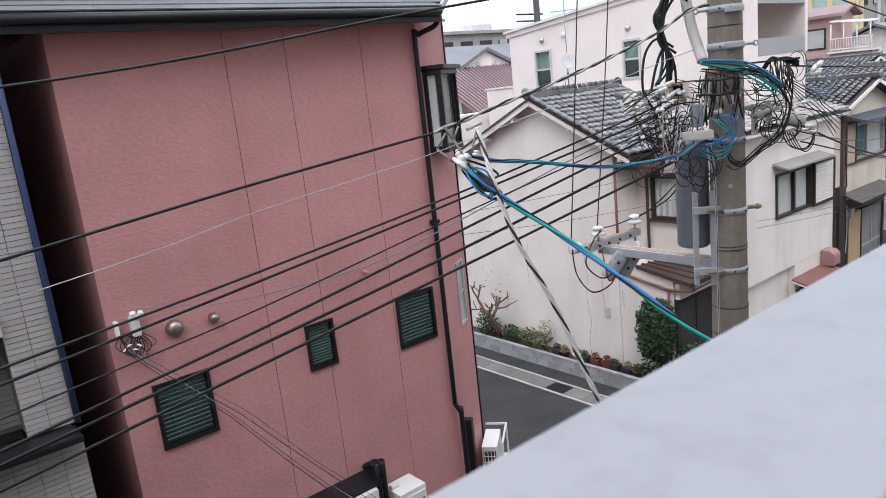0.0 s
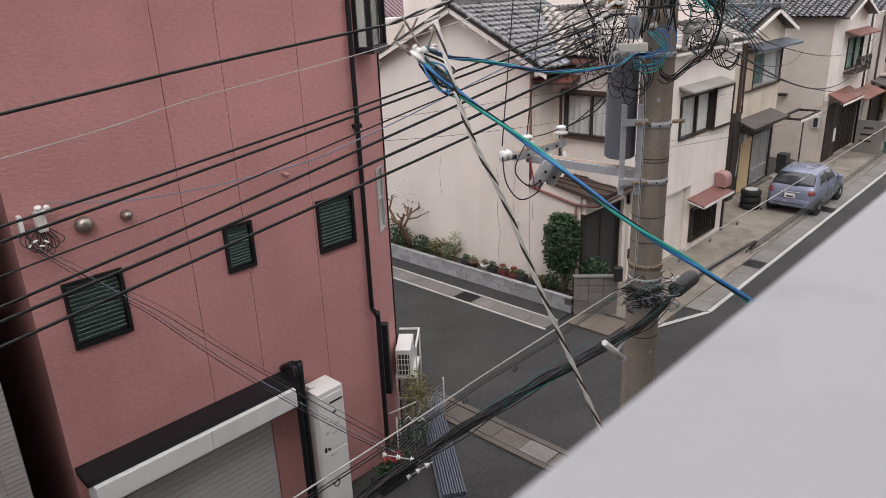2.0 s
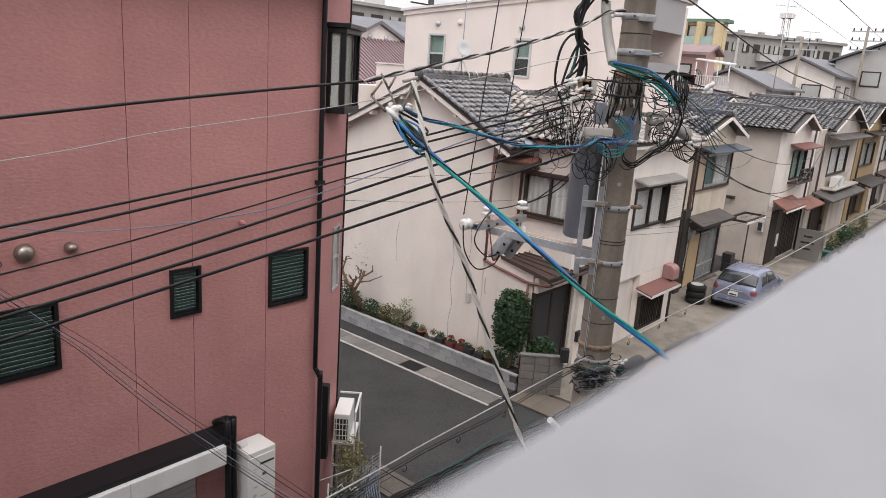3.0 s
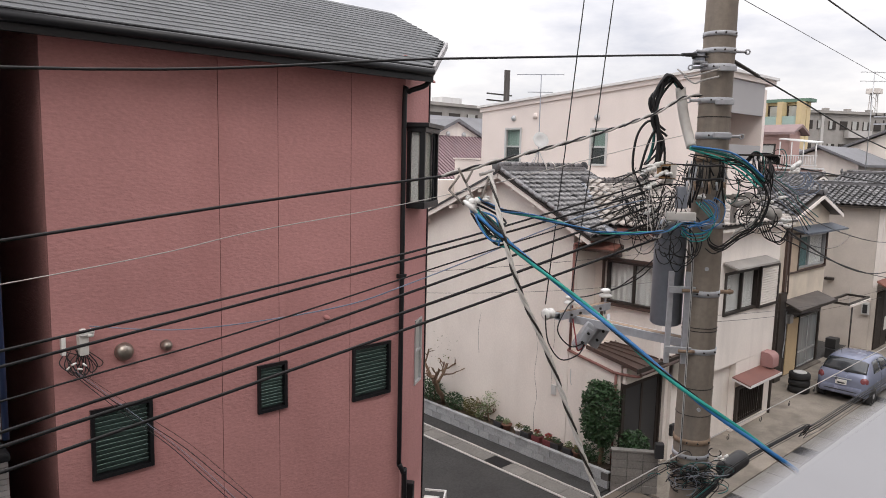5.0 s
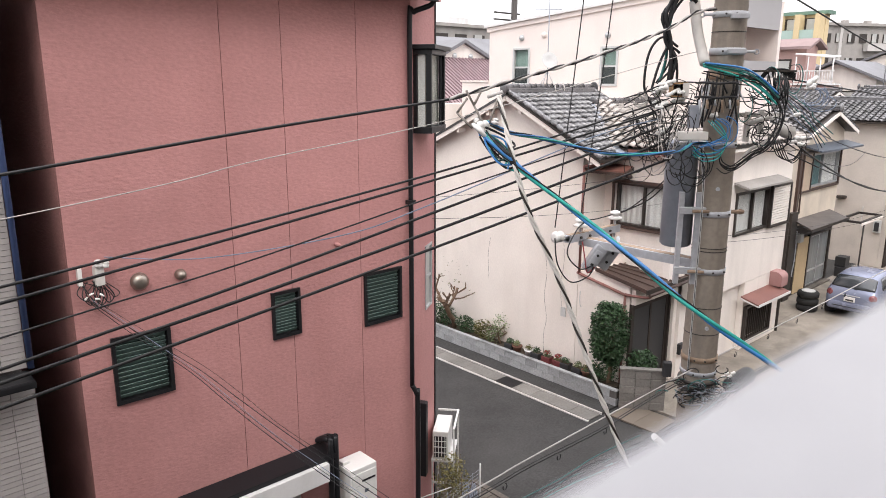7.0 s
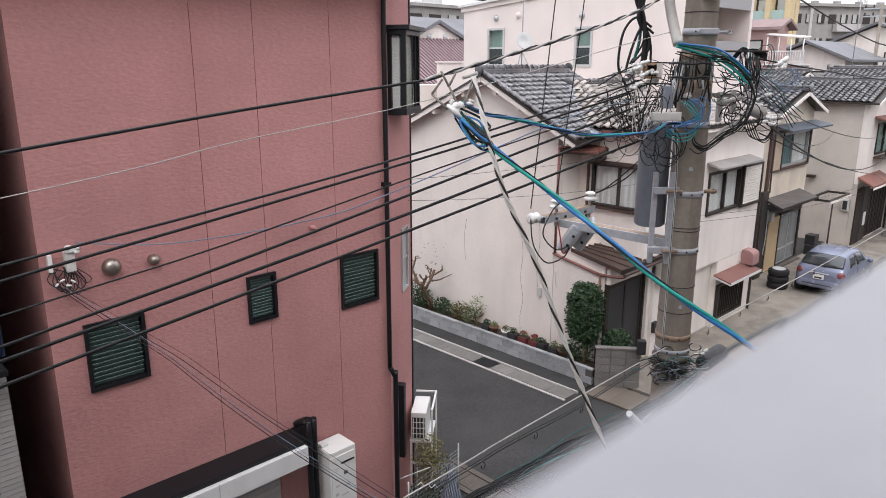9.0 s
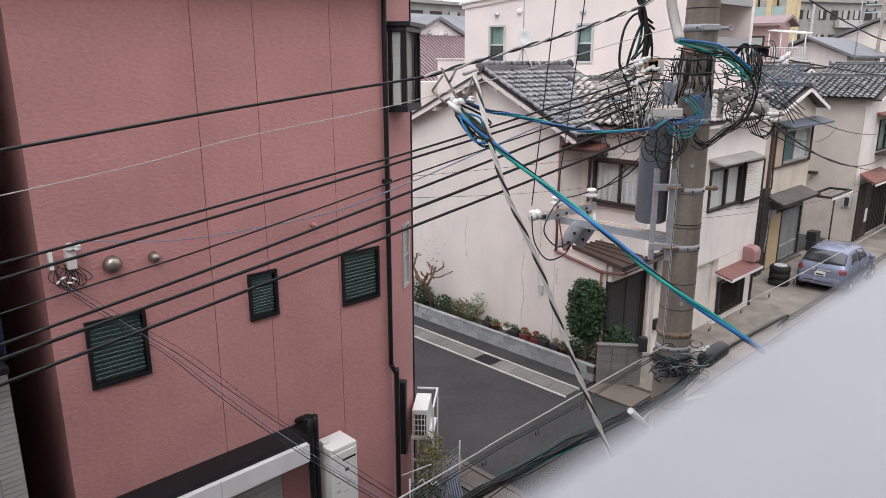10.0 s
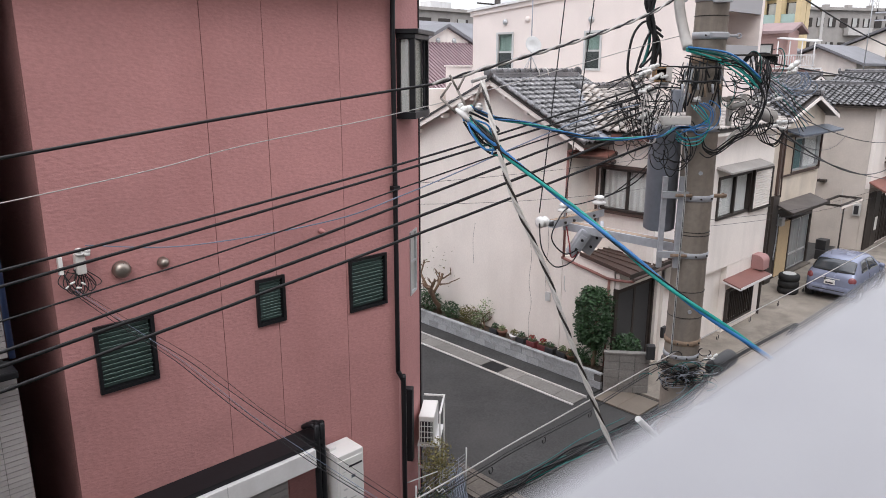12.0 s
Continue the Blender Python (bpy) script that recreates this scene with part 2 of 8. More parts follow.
far_roof = mat("far_roof", (0.15, 0.15, 0.16), 0.6, big=0.15, fine=0.2, bump=0.2, piece=0.15)
grey_panel = mat("grey_panel", (0.33, 0.32, 0.325), 0.6, big=0.04, fine=0.03, bump=0.03)
far_flat = mat("far_flat", (0.33, 0.31, 0.29), 0.85, big=0.15, fine=0.1, bump=0.1, stain=((0.20, 0.19, 0.18), 0.3, (1, 1, 0.3), 0.5))
far_pink = mat("far_pink", (0.50, 0.33, 0.30), 0.85, big=0.06, bump=0.1)
far_grey = mat("far_grey", (0.50, 0.48, 0.46), 0.85, big=0.08, bump=0.1)
stained_cream = mat("stained_cream", (0.62, 0.545, 0.45), 0.88, big=0.12, fine=0.07, bump=0.2, stain=((0.24, 0.21, 0.19), 0.55, (0.9, 0.9, 0.5), 0.75))
grey_plaster = mat("grey_plaster", (0.50, 0.45, 0.405), 0.9, big=0.14, fine=0.08, bump=0.25, stain=((0.24, 0.21, 0.185), 0.6, (1.0, 1.0, 0.3), 0.65))
ochre_pale = mat("ochre_pale", (0.56, 0.42, 0.25), 0.7, big=0.08, bump=0.08)
awning_brown = mat("awning_brown", (0.10, 0.088, 0.082), 0.6, big=0.2, fine=0.1, bump=0.15, stain=((0.19, 0.17, 0.155), 1.2, (1, 1, 1), 0.6))
awning_rust = mat("awning_rust", (0.20, 0.085, 0.065), 0.65, big=0.2, fine=0.15, bump=0.15, stain=((0.30, 0.19, 0.16), 1.5, (1, 1, 1), 0.6))
curtain_teal = mat("curtain_teal", (0.13, 0.22, 0.22), 0.9, big=0.15, bump=0.1, stretch=(14, 14, 0.4))
ochre_wall = mat("ochre_wall", (0.36, 0.25, 0.13), 0.85, big=0.1, bump=0.1, stain=((0.18, 0.14, 0.1), 0.8, (1.5, 1.5, 0.3), 0.6))
steel_brown = mat("steel_brown", (0.33, 0.29, 0.25), 0.32, metal=0.8, big=0.2, bump=0.05)
far_yellow = mat("far_yellow", (0.62, 0.49, 0.29), 0.85, big=0.05, bump=0.1)
far_pink_roof = mat("far_pink_roof", (0.26, 0.185, 0.18), 0.7, big=0.15, bump=0.1)
far_turquoise = mat("far_turquoise", (0.36, 0.47, 0.43), 0.6, big=0.08, bump=0.05)
far_green = mat("far_green", (0.13, 0.22, 0.17), 0.6, bump=0.05)
curtain = mat("curtain", (0.80, 0.79, 0.76), 0.9, big=0.12, fine=0.05, bump=0.2, stretch=(14, 14, 0.4))
linen = mat("linen", (0.40, 0.38, 0.33), 0.9, big=0.12, fine=0.05, bump=0.2, stretch=(14, 14, 0.4))
curtain_green = mat("curtain_green", (0.32, 0.44, 0.38), 0.9, big=0.15, bump=0.1, stretch=(14, 14, 0.4))
glass = glass_mat("glass", (0.05, 0.06, 0.065), 0.10)
glass_dark = glass_mat("glass_dark", (0.02, 0.03, 0.03), 0.7)
glass_frost = mat("glass_frost", (0.42, 0.42, 0.40), 0.35, big=0.1, bump=0.1, spec=0.6)
door_glass = mat("door_glass", (0.20, 0.215, 0.22), 0.2, big=0.2, fine=0.05, bump=0.05, stretch=(6, 6, 0.5), spec=0.6)
red_brick = mat("red_brick", (0.30, 0.12, 0.08), 0.8, bump=0.2)
sheet_blue = mat("sheet_blue", (0.085, 0.10, 0.125), 0.5, big=0.15, fine=0.15, bump=0.1)
green_bin = mat("green_bin", (0.03, 0.10, 0.085), 0.5, bump=0.05)
paver = mat("paver", (0.15, 0.125, 0.10), 0.85, big=0.12, bump=0.2, piece=0.2)

# ---- mesh helpers ----
ORG = {}
UP = Vector((0, 0, 1))


def thing(name, at, label, category, group="", kind=""):
    ob = new(name)
    ob.location = at
    ob.empty_display_size = 0.2
    ORG[ob.name] = Vector(at)
    return tagged(ob, label, category, group, kind)


def part(name, bm, material, parent, label=""):
    """Links a bmesh given in world metres as one mesh under a thing or a part."""
    org = ORG[parent.name]
    bm.transform(Matrix.Translation(-org))
    bmesh.ops.recalc_face_normals(bm, faces=bm.faces)
    me = bpy.data.meshes.new(name)
    bm.to_mesh(me)
    bm.free()
    me.materials.append(material)
    ob = new(name, me)
    ob.parent = parent
    ORG[ob.name] = org
    return tagged(ob, label) if label else ob


def solo(name, bm, material, label, category, group="", kind=""):
    """Links a bmesh in world metres as a thing of its own."""
    bmesh.ops.recalc_face_normals(bm, faces=bm.faces)
    me = bpy.data.meshes.new(name)
    bm.to_mesh(me)
    bm.free()
    me.materials.append(material)
    ob = new(name, me)
    ORG[ob.name] = Vector((0, 0, 0))
    return tagged(ob, label, category, group, kind)


def poly(bm, pts, extrude=None):
    """A face through pts, or a prism along the vector extrude."""
    a = [bm.verts.new(p) for p in pts]
    bm.faces.new(a)
    if extrude is not None:
        e = Vector(extrude)
        b = [bm.verts.new(Vector(p) + e) for p in pts]
        bm.faces.new(b[::-1])
        for i in range(len(a)):
            j = (i + 1) % len(a)
            bm.faces.new((a[j], a[i], b[i], b[j]))
    return bm


BOXF = ((0, 1, 3, 2), (4, 6, 7, 5), (0, 4, 5, 1), (2, 3, 7, 6), (0, 2, 6, 4), (1, 5, 7, 3))


def fbox(bm, m, u0, u1, d0, d1, z0, z1, bevel=0.0):
    """A box in the frame m (u along a wall, d outwards, z up), edges cut by bevel."""
    vs = [bm.verts.new(m @ Vector((u, d, z))) for u in (u0, u1) for d in (d0, d1) for z in (z0, z1)]
    fs = [bm.faces.new([vs[i] for i in f]) for f in BOXF]
    if bevel:
        es = {e for f in fs for e in f.edges}
        bmesh.ops.bevel(bm, geom=list(es), offset=bevel, segments=2, affect="EDGES", profile=0.6)
    return bm


WORLD = Matrix.Identity(4)


def box(x0, y0, z0, x1, y1, z1, bevel=0.0, bm=None):
    bm = bm or bmesh.new()
    return fbox(bm, WORLD, x0, x1, y0, y1, z0, z1, bevel)


def face_frame(origin, u):
    """The frame of a wall: u along it to the right as seen from outside, d outwards."""
    u = Vector((u[0], u[1], 0)).normalized()
    d = u.cross(UP)
    m = Matrix.Identity(4)
    for i in range(3):
        m[i][0], m[i][1], m[i][2], m[i][3] = u[i], d[i], UP[i], origin[i]
    return m


def ring(bm, c, ax, r, n, ref=None):
    ax = Vector(ax).normalized()
    a = ref or (ax.orthogonal())
    a = (a - a.dot(ax) * ax).normalized()
    b = ax.cross(a)
    return [bm.verts.new(Vector(c) + (a * math.cos(k * math.tau / n) + b * math.sin(k * math.tau / n)) * r) for k in range(n)], a


def skin(bm, rings, cap=True, smooth=True):
    for p, q in zip(rings, rings[1:]):
        n = len(p)
        for i in range(n):
            f = bm.faces.new((p[i], p[(i + 1) % n], q[(i + 1) % n], q[i]))
            f.smooth = smooth
    if cap:
        bm.faces.new(rings[0][::-1])
        bm.faces.new(rings[-1])
    return bm


def lathe(base, axis, profile, n=20, bm=None):
    """A turned shape: profile of (radius, height along axis)."""
    bm = bm or bmesh.new()
    axis = Vector(axis).normalized()
    ref = axis.orthogonal()
    rings = [ring(bm, Vector(base) + axis * h, axis, max(r, 0.0005), n, ref)[0] for r, h in profile]
    return skin(bm, rings)


def rod(p, q, r, n=10, bm=None, r2=None):
    p, q = Vector(p), Vector(q)
    return lathe(p, q - p, ((r, 0), (r if r2 is None else r2, (q - p).length)), n, bm)


def tube(pts, r, n=6, bm=None, cap=True):
    """A round cable along pts."""
    bm = bm or bmesh.new()
    pts = [Vector(p) for p in pts]
    rings, ref = [], None
    for i, p in enumerate(pts):
        ax = (pts[min(i + 1, len(pts) - 1)] - pts[max(i - 1, 0)]).normalized()
        vs, ref = ring(bm, p, ax, r, n, ref)
        rings.append(vs)
    return skin(bm, rings, cap)


def smooth_pts(pts, k=6):
    """Points of a smooth curve through pts."""
    pts = [Vector(p) for p in pts]
    out = []
    for i in range(len(pts) - 1):
        p0, p1, p2, p3 = pts[max(i - 1, 0)], pts[i], pts[i + 1], pts[min(i + 2, len(pts) - 1)]
        for j in range(k):
            t = j / k
            out.append(0.5 * ((2 * p1) + (p2 - p0) * t + (2 * p0 - 5 * p1 + 4 * p2 - p3) * t * t + (3 * p1 - p0 - 3 * p2 + p3) * t ** 3))
    return out + [pts[-1]]


def sag_pts(p, q, sag, k=14):
    p, q = Vector(p), Vector(q)
    return [p.lerp(q, i / k) - UP * sag * 4 * (i / k) * (1 - i / k) for i in range(k + 1)]


def wall_mesh(m, u0, u1, z0, z1, thick, holes=(), bm=None):
    """A wall slab in frame m, its outer face at d = 0, with holes (u0, u1, z0, z1) right through it."""
    bm = bm or bmesh.new()
    us = sorted({u0, u1, *[h[i] for h in holes for i in (0, 1) if u0 < h[i] < u1]})
    zs = sorted({z0, z1, *[h[i] for h in holes for i in (2, 3) if z0 < h[i] < z1]})

    def solid(i, j):
        if not (0 <= i < len(us) - 1 and 0 <= j < len(zs) - 1):
            return False
        u, z = (us[i] + us[i + 1]) / 2, (zs[j] + zs[j + 1]) / 2
        return not any(h[0] < u < h[1] and h[2] < z < h[3] for h in holes)

    def quad(*ps):
        bm.faces.new([bm.verts.new(m @ Vector(p)) for p in ps])

    for i in range(len(us) - 1):
        for j in range(len(zs) - 1):
            if not solid(i, j):
                continue
            a, b, c, d = us[i], us[i + 1], zs[j], zs[j + 1]
            quad((a, 0, c), (b, 0, c), (b, 0, d), (a, 0, d))
            quad((a, -thick, c), (a, -thick, d), (b, -thick, d), (b, -thick, c))
            for di, dj, p, q in ((-1, 0, (a, c), (a, d)), (1, 0, (b, c), (b, d)), (0, -1, (a, c), (b, c)), (0, 1, (a, d), (b, d))):
                if not solid(i + di, j + dj):
                    quad((p[0], 0, p[1]), (q[0], 0, q[1]), (q[0], -thick, q[1]), (p[0], -thick, p[1]))
    bmesh.ops.remove_doubles(bm, verts=bm.verts, dist=0.0005)
    return bm


def frame_mesh(m, u0, u1, z0, z1, w, d0, d1, bm=None):
    """Four bars round an opening."""
    bm = bm or bmesh.new()
    fbox(bm, m, u0, u1, d0, d1, z0, z0 + w)
    fbox(bm, m, u0, u1, d0, d1, z1 - w, z1)
    fbox(bm, m, u0, u0 + w, d0, d1, z0 + w, z1 - w)
    fbox(bm, m, u1 - w, u1, d0, d1, z0 + w, z1 - w)
    return bm


def sliding_window(house, m, u0, u1, z0, z1, frame_mat, curtain_mat, split=0.5, proud=0.05, bar=0.05):
    """A window with frame, two sashes of glass and a curtain behind it."""
    w = part("window", frame_mesh(m, u0, u1, z0, z1, bar, -0.08, proud), frame_mat, house)
    s = u0 + (u1 - u0) * split
    part("mullion", fbox(bmesh.new(), m, s - bar * 0.5, s + bar * 0.5, -0.06, proud * 0.6, z0 + bar, z1 - bar), frame_mat, w)
    for a, b, d in ((u0 + bar, s - bar * 0.5, -0.03), (s + bar * 0.5, u1 - bar, -0.045)):
        part("pane", fbox(bmesh.new(), m, a, b, d - 0.006, d, z0 + bar, z1 - bar), glass, w).visible_shadow = False
    bm = bmesh.new()
    n = 24
    vs = [[bm.verts.new(m @ Vector((u0 + bar + (u1 - u0 - 2 * bar) * i / n, -0.085 + 0.02 * math.sin(i * 2.1), z))) for i in range(n + 1)] for z in (z0 + bar, z1 - bar)]
    for i in range(n):
        bm.faces.new((vs[0][i], vs[0][i + 1], vs[1][i + 1], vs[1][i]))
    part("curtain", bm, curtain_mat, w)
    return w


def louver_window(house, m, u0, u1, z0, z1, slats=13):
    """A black-framed window of tilted glass slats."""
    w = part("window", frame_mesh(m, u0, u1, z0, z1, 0.042, -0.09, 0.035), black_metal, house, "black-framed glass louvre window")
    # The unlit room behind the slats is only this near-black sheet.
    part("backing", fbox(bmesh.new(), m, u0 + 0.04, u1 - 0.04, -0.10, -0.085, z0 + 0.04, z1 - 0.04), shade_black, w)
    step = (z1 - z0 - 0.11) / slats
    t = Matrix.Rotation(radians(-32), 4, "X")
    bm = fbox(bmesh.new(), m.to_3x3().to_4x4() @ t, u0 - u1 + 0.11, 0, -0.004, 0.004, -step * 0.56, step * 0.56)
    first = None
    for i in range(slats):
        at = m @ Vector((u1 - 0.055, -0.02, z0 + 0.055 + step * (i + 0.5)))
        if first is None:
            first = bpy.data.meshes.new("slat")
            bmesh.ops.recalc_face_normals(bm, faces=bm.faces)
            bm.to_mesh(first)
            bm.free()
            first.materials.append(teal_louver)
        s = new("slat", first)
        s.parent = w
        s.location = at - ORG[w.name]
    return w

# ---- ground, roads, kerbs ----
bm = bmesh.new()
poly(bm, [(-1500, -1500, -0.02), (1500, -1500, -0.02), (1500, 1500, -0.02), (-1500, 1500, -0.02)])
tagged(solo("ground", bm, asphalt, "dark grey worn asphalt ground", "ground", kind="structure"))
bm = box(13.505, 9.0, -0.02, 60, 40, 0.03)
tagged(solo("pavement", bm, MATS["asphalt"], "dark worn strip along the houses", "pavement", kind="structure"))
bm = box(14.6, 6.95, -0.02, 60, 8.99, 0.035)
solo("parking_apron", bm, lot_concrete, "stained tan concrete apron before the houses", "pavement", kind="structure")

solo("parking_apron", box(22.6, 8.995, -0.02, 60, 9.94, 0.036), lot_concrete, "dirty tan concrete apron under the house fronts", "pavement", kind="structure")

gut = thing("gutter_side_street", (13.2, 9.0, 0), "pale concrete gutter covers along the side street", "gutter", kind="structure")
for i in range(26):
    y0 = 9.02 + i * 0.61
    dark = i == 4
    part("gutter_cover", box(12.98, y0, -0.01, 13.44, y0 + 0.60, 0.012 + 0.003 * (i % 2), 0.004), MATS["black_metal"] if dark else concrete, gut,
         "dark iron drain grating" if dark else "")
part("edge_line", box(12.90, 9.0, -0.015, 12.97, 25, 0.006), white_line, gut, "white painted line")
part("edge_line", box(13.45, 9.0, -0.015, 13.50, 25, 0.036), white_line, gut, "white painted line")
gut = thing("gutter_main_street", (14.8, 6.7, 0), "pale concrete gutter covers along the main street", "gutter", kind="structure")
for i in range(50):
    x0 = 16.2 + i * 0.61
    part("gutter_cover", box(x0, 6.42, -0.01, x0 + 0.60, 6.94, 0.012 + 0.003 * (i % 2)), black_metal if i in (6, 17) else concrete, gut)
part("edge_line", box(16.3, 6.30, -0.015, 60, 6.41, 0.006), white_line, gut, "white painted line")
bm = bmesh.new()
poly(bm, [(14.35, 7.05, 0.0), (16.25, 6.30, 0.0), (16.25, 6.42, 0.0), (14.45, 7.15, 0.0)], (0, 0, 0.006))
part("edge_line", bm, white_line, gut, "white painted corner line")
gut = thing("gutter_corner", (8.9, 7, 0), "old concrete gutter slabs along the corner", "gutter", kind="structure")
for i in range(10):
    y0 = 2.9 + i * 0.61
    part("gutter_cover", box(8.63, y0, -0.01, 9.03, y0 + 0.60, 0.018 + 0.006 * (i % 2), 0.004), concrete if i == 5 else old_kerb, gut)
part("kerb", box(9.05, 2.8, -0.02, 9.17, 9.0, 0.03, 0.006), old_kerb, gut)
part("kerb", box(8.50, 2.8, -0.02, 8.61, 9.0, 0.025, 0.006), old_kerb, gut)
cor = thing("corner_pavers", (14.0, 8.2, 0), "tan pavers at the street corner", "paving", kind="structure")
for j in range(2):
    part("paver", box(13.55, 7.6 + j * 0.605, -0.01, 14.47, 8.2 + j * 0.605, 0.03, 0.008), paver, cor)

# ---- balcony rail under the camera ----
rail = thing("balcony_rail", (0, 0, 6.65), "white painted balcony rail cap above a dark upstand", "railing", kind="structure")
RD = Vector((0.99992, -0.01186, 0.00528))
RS = Vector((0.01186, 0.99993, 0))
bm = bmesh.new()
prof = [(0.0, -0.05), (0.0, -0.0008), (-0.0003, -0.0002), (-0.001, 0.0), (-0.130, 0.0), (-0.1315, -0.0006), (-0.132, -0.002), (-0.132, -0.006)]
R0 = Vector((0, 0.055, 7.7799))
ends = [[bm.verts.new(R0 + RD * s + RS * a + UP * h) for a, h in prof] for s in (-16.0, 10.0)]
for i in range(len(prof)):
    j = (i + 1) % len(prof)
    bm.faces.new((ends[0][i], ends[0][j], ends[1][j], ends[1][i]))
bm.faces.new(ends[0])
bm.faces.new(ends[1][::-1])
part("cap", bm, rail_white, rail)
bm = bmesh.new()
poly(bm, [R0 + RD * s + RS * a + UP * h for s, a, h in ((-16, -0.012, -0.052), (10, -0.012, -0.052), (10, -0.1335, -0.0065), (-16, -0.1335, -0.0065))], (0, 0, -1.1))
part("upstand", bm, rail_dark, rail, "dark metal upstand")
part("inner_rail", rod(R0 + RD * -3 + RS * -0.16 + UP * -0.06, R0 + RD * 9 + RS * -0.16 + UP * -0.06, 0.022), rail_dark, rail, "dark inner rail")
solo("balcony_floor", box(-16, -1.6, 6.45, 10, -0.06, 6.62), concrete, "grey concrete balcony floor", "floor", kind="structure")
# Never in view; made wide and tall to darken the lower red wall.
bm = box(-16, -1.8, 0, 10, -1.62, 16.5)
solo("wall_balcony", bm, house_white, "unseen pale wall behind the balcony, sized to block sky light", "wall", kind="structure")
# Made-up wall out of view; it keeps sky light off the street.
solo("wall_opposite", box(10.2, -3.2, -0.02, 62, -3.0, 9.5), MATS["old_plaster"], "unseen wall added across the street to block sky light", "wall", kind="structure")
# Out of view; grey so that less light bounces onto the red wall.
solo("wall_lower", box(-16, -0.058, -0.02, 10, -0.02, 6.45), far_flat, "unseen grey wall below the balcony, cuts bounced light", "wall", kind="structure")

# ---- red house ----
RED = thing("red_house", (4.5, 8.4, 0), "three-storey house with dusty red textured walls and slate roof", "house")
F = face_frame((0, 8.2, 0), (1, 0))
WINS = ((2.36, 3.045, 4.115, 4.94), (4.41, 4.845, 4.41, 5.065), (5.93, 6.635, 4.24, 5.055))
JOINTS = (2.02, 3.93, 4.74, 5.93 - 0.04, 6.86)
for a, b in zip(JOINTS, JOINTS[1:]):
    hs = [h for h in WINS if h[0] < b and h[1] > a]
    hs += [(2.35, 4.72, 0.0, 2.3)] if a < 4 else []
    part("wall_panel", wall_mesh(F, a + (0.004 if a > 2.1 else 0), b - (0.004 if b < 6.8 else 0), 0, 9.02, 0.06, hs), red_stucco, RED)
# Near-black core, so the joints between the panels look dark.
part("core_wall", wall_mesh(face_frame((0, 8.268, 0), (1, 0)), 2.06, 6.80, 0, 9.0, 0.15, WINS + ((2.35, 4.72, 0.0, 2.3),)), shade_black, RED)
S0, S1 = Vector((6.86, 8.2, 0)), Vector((8.0, 8.95, 0))
FS = face_frame(S0, S1 - S0)
SL = (S1 - S0).length
part("side_wall", wall_mesh(FS, 0.004, SL, 0, 9.3, 0.15, ((0.75, 1.15, 4.05, 5.15), (0.16, 0.95, 7.1, 8.22))), red_stucco, RED)
part("side_wall", wall_mesh(face_frame((2.02, 13.0, 0), (0, -1)), 0, 4.734, 0, 9.02, 0.15), red_stucco, RED)
part("back_wall", box(2.2, 13.0, 0, 8.5, 13.15, 10.3), red_stucco, RED)
part("side_wall", box(7.85, 9.05, 0, 7.99, 13.0, 9.3), red_stucco, RED)
for w in WINS:
    louver_window(RED, F, *w)
# bay window on the side wall
bm = bmesh.new()
for u in (0.13, 0.93):
    for d in (0.0, 0.225):
        fbox(bm, FS, u, u + 0.05, d, d + 0.055, 7.14, 8.19)
fbox(bm, FS, 0.12, 0.99, -0.02, 0.29, 7.04, 7.139, 0.006)
fbox(bm, FS, 0.12, 0.99, -0.02, 0.29, 8.191, 8.261, 0.006)
bay = part("bay_window", bm, black_metal, RED, "black-framed projecting bay window with curtained glass")
for u in (0.15, 0.955):
    part("pane", fbox(bmesh.new(), FS, u, u + 0.006, 0.056, 0.224, 7.14, 8.19), glass, bay).visible_shadow = False
    part("stile", fbox(bmesh.new(), FS, u - 0.004, u + 0.012, 0.195, 0.222, 7.14, 8.19), black_metal, bay)
part("bay_roof", fbox(bmesh.new(), FS, 0.08, 1.05, -0.02, 0.35, 8.262, 8.33, 0.01), black_metal, bay)
part("pane", fbox(bmesh.new(), FS, 0.215, 0.895, 0.20, 0.21, 7.145, 8.175), glass, bay).visible_shadow = False
part("curtain", fbox(bmesh.new(), FS, 0.19, 0.93, 0.175, 0.182, 7.141, 8.189), linen, bay)
for u in (0.168, 0.935):
    part("curtain", fbox(bmesh.new(), FS, u, u + 0.006, 0.06, 0.174, 7.141, 8.189), curtain, bay)
for u in (0.215, 0.865):
    part("sash", fbox(bmesh.new(), FS, u - 0.03, u + 0.06, 0.211, 0.24, 7.141, 8.189), black_metal, bay)
sw = part("window", frame_mesh(FS, 0.75, 1.15, 4.05, 5.15, 0.035, -0.06, 0.02), alu, RED, "aluminium side window with frosted glass")
part("pane", fbox(bmesh.new(), FS, 0.785, 1.115, -0.03, -0.02, 4.085, 5.115), glass_frost, sw)
part("mullion", fbox(bmesh.new(), FS, 0.785, 1.115, -0.02, 0.01, 4.58, 4.62), alu, sw)
part("corner_trim", fbox(bmesh.new(), FS, SL + 0.002, SL + 0.04, -0.15, 0.02, 0, 9.2), black_metal, RED, "black corner trim")

# slate roof: boards in courses
E0, E1, TIP, RG1, RG0 = Vector((1.60, 7.86, 9.10)), Vector((7.10, 7.88, 9.12)), Vector((8.86, 9.5, 9.83)), Vector((9.0, 11.2, 10.57)), Vector((1.60, 11.2, 10.57))
bm = bmesh.new()
poly(bm, [E0, E1, TIP, RG1, RG0], (0, 0, -0.10))
part("roof_deck", bm, black_metal, RED)
bm = bmesh.new()
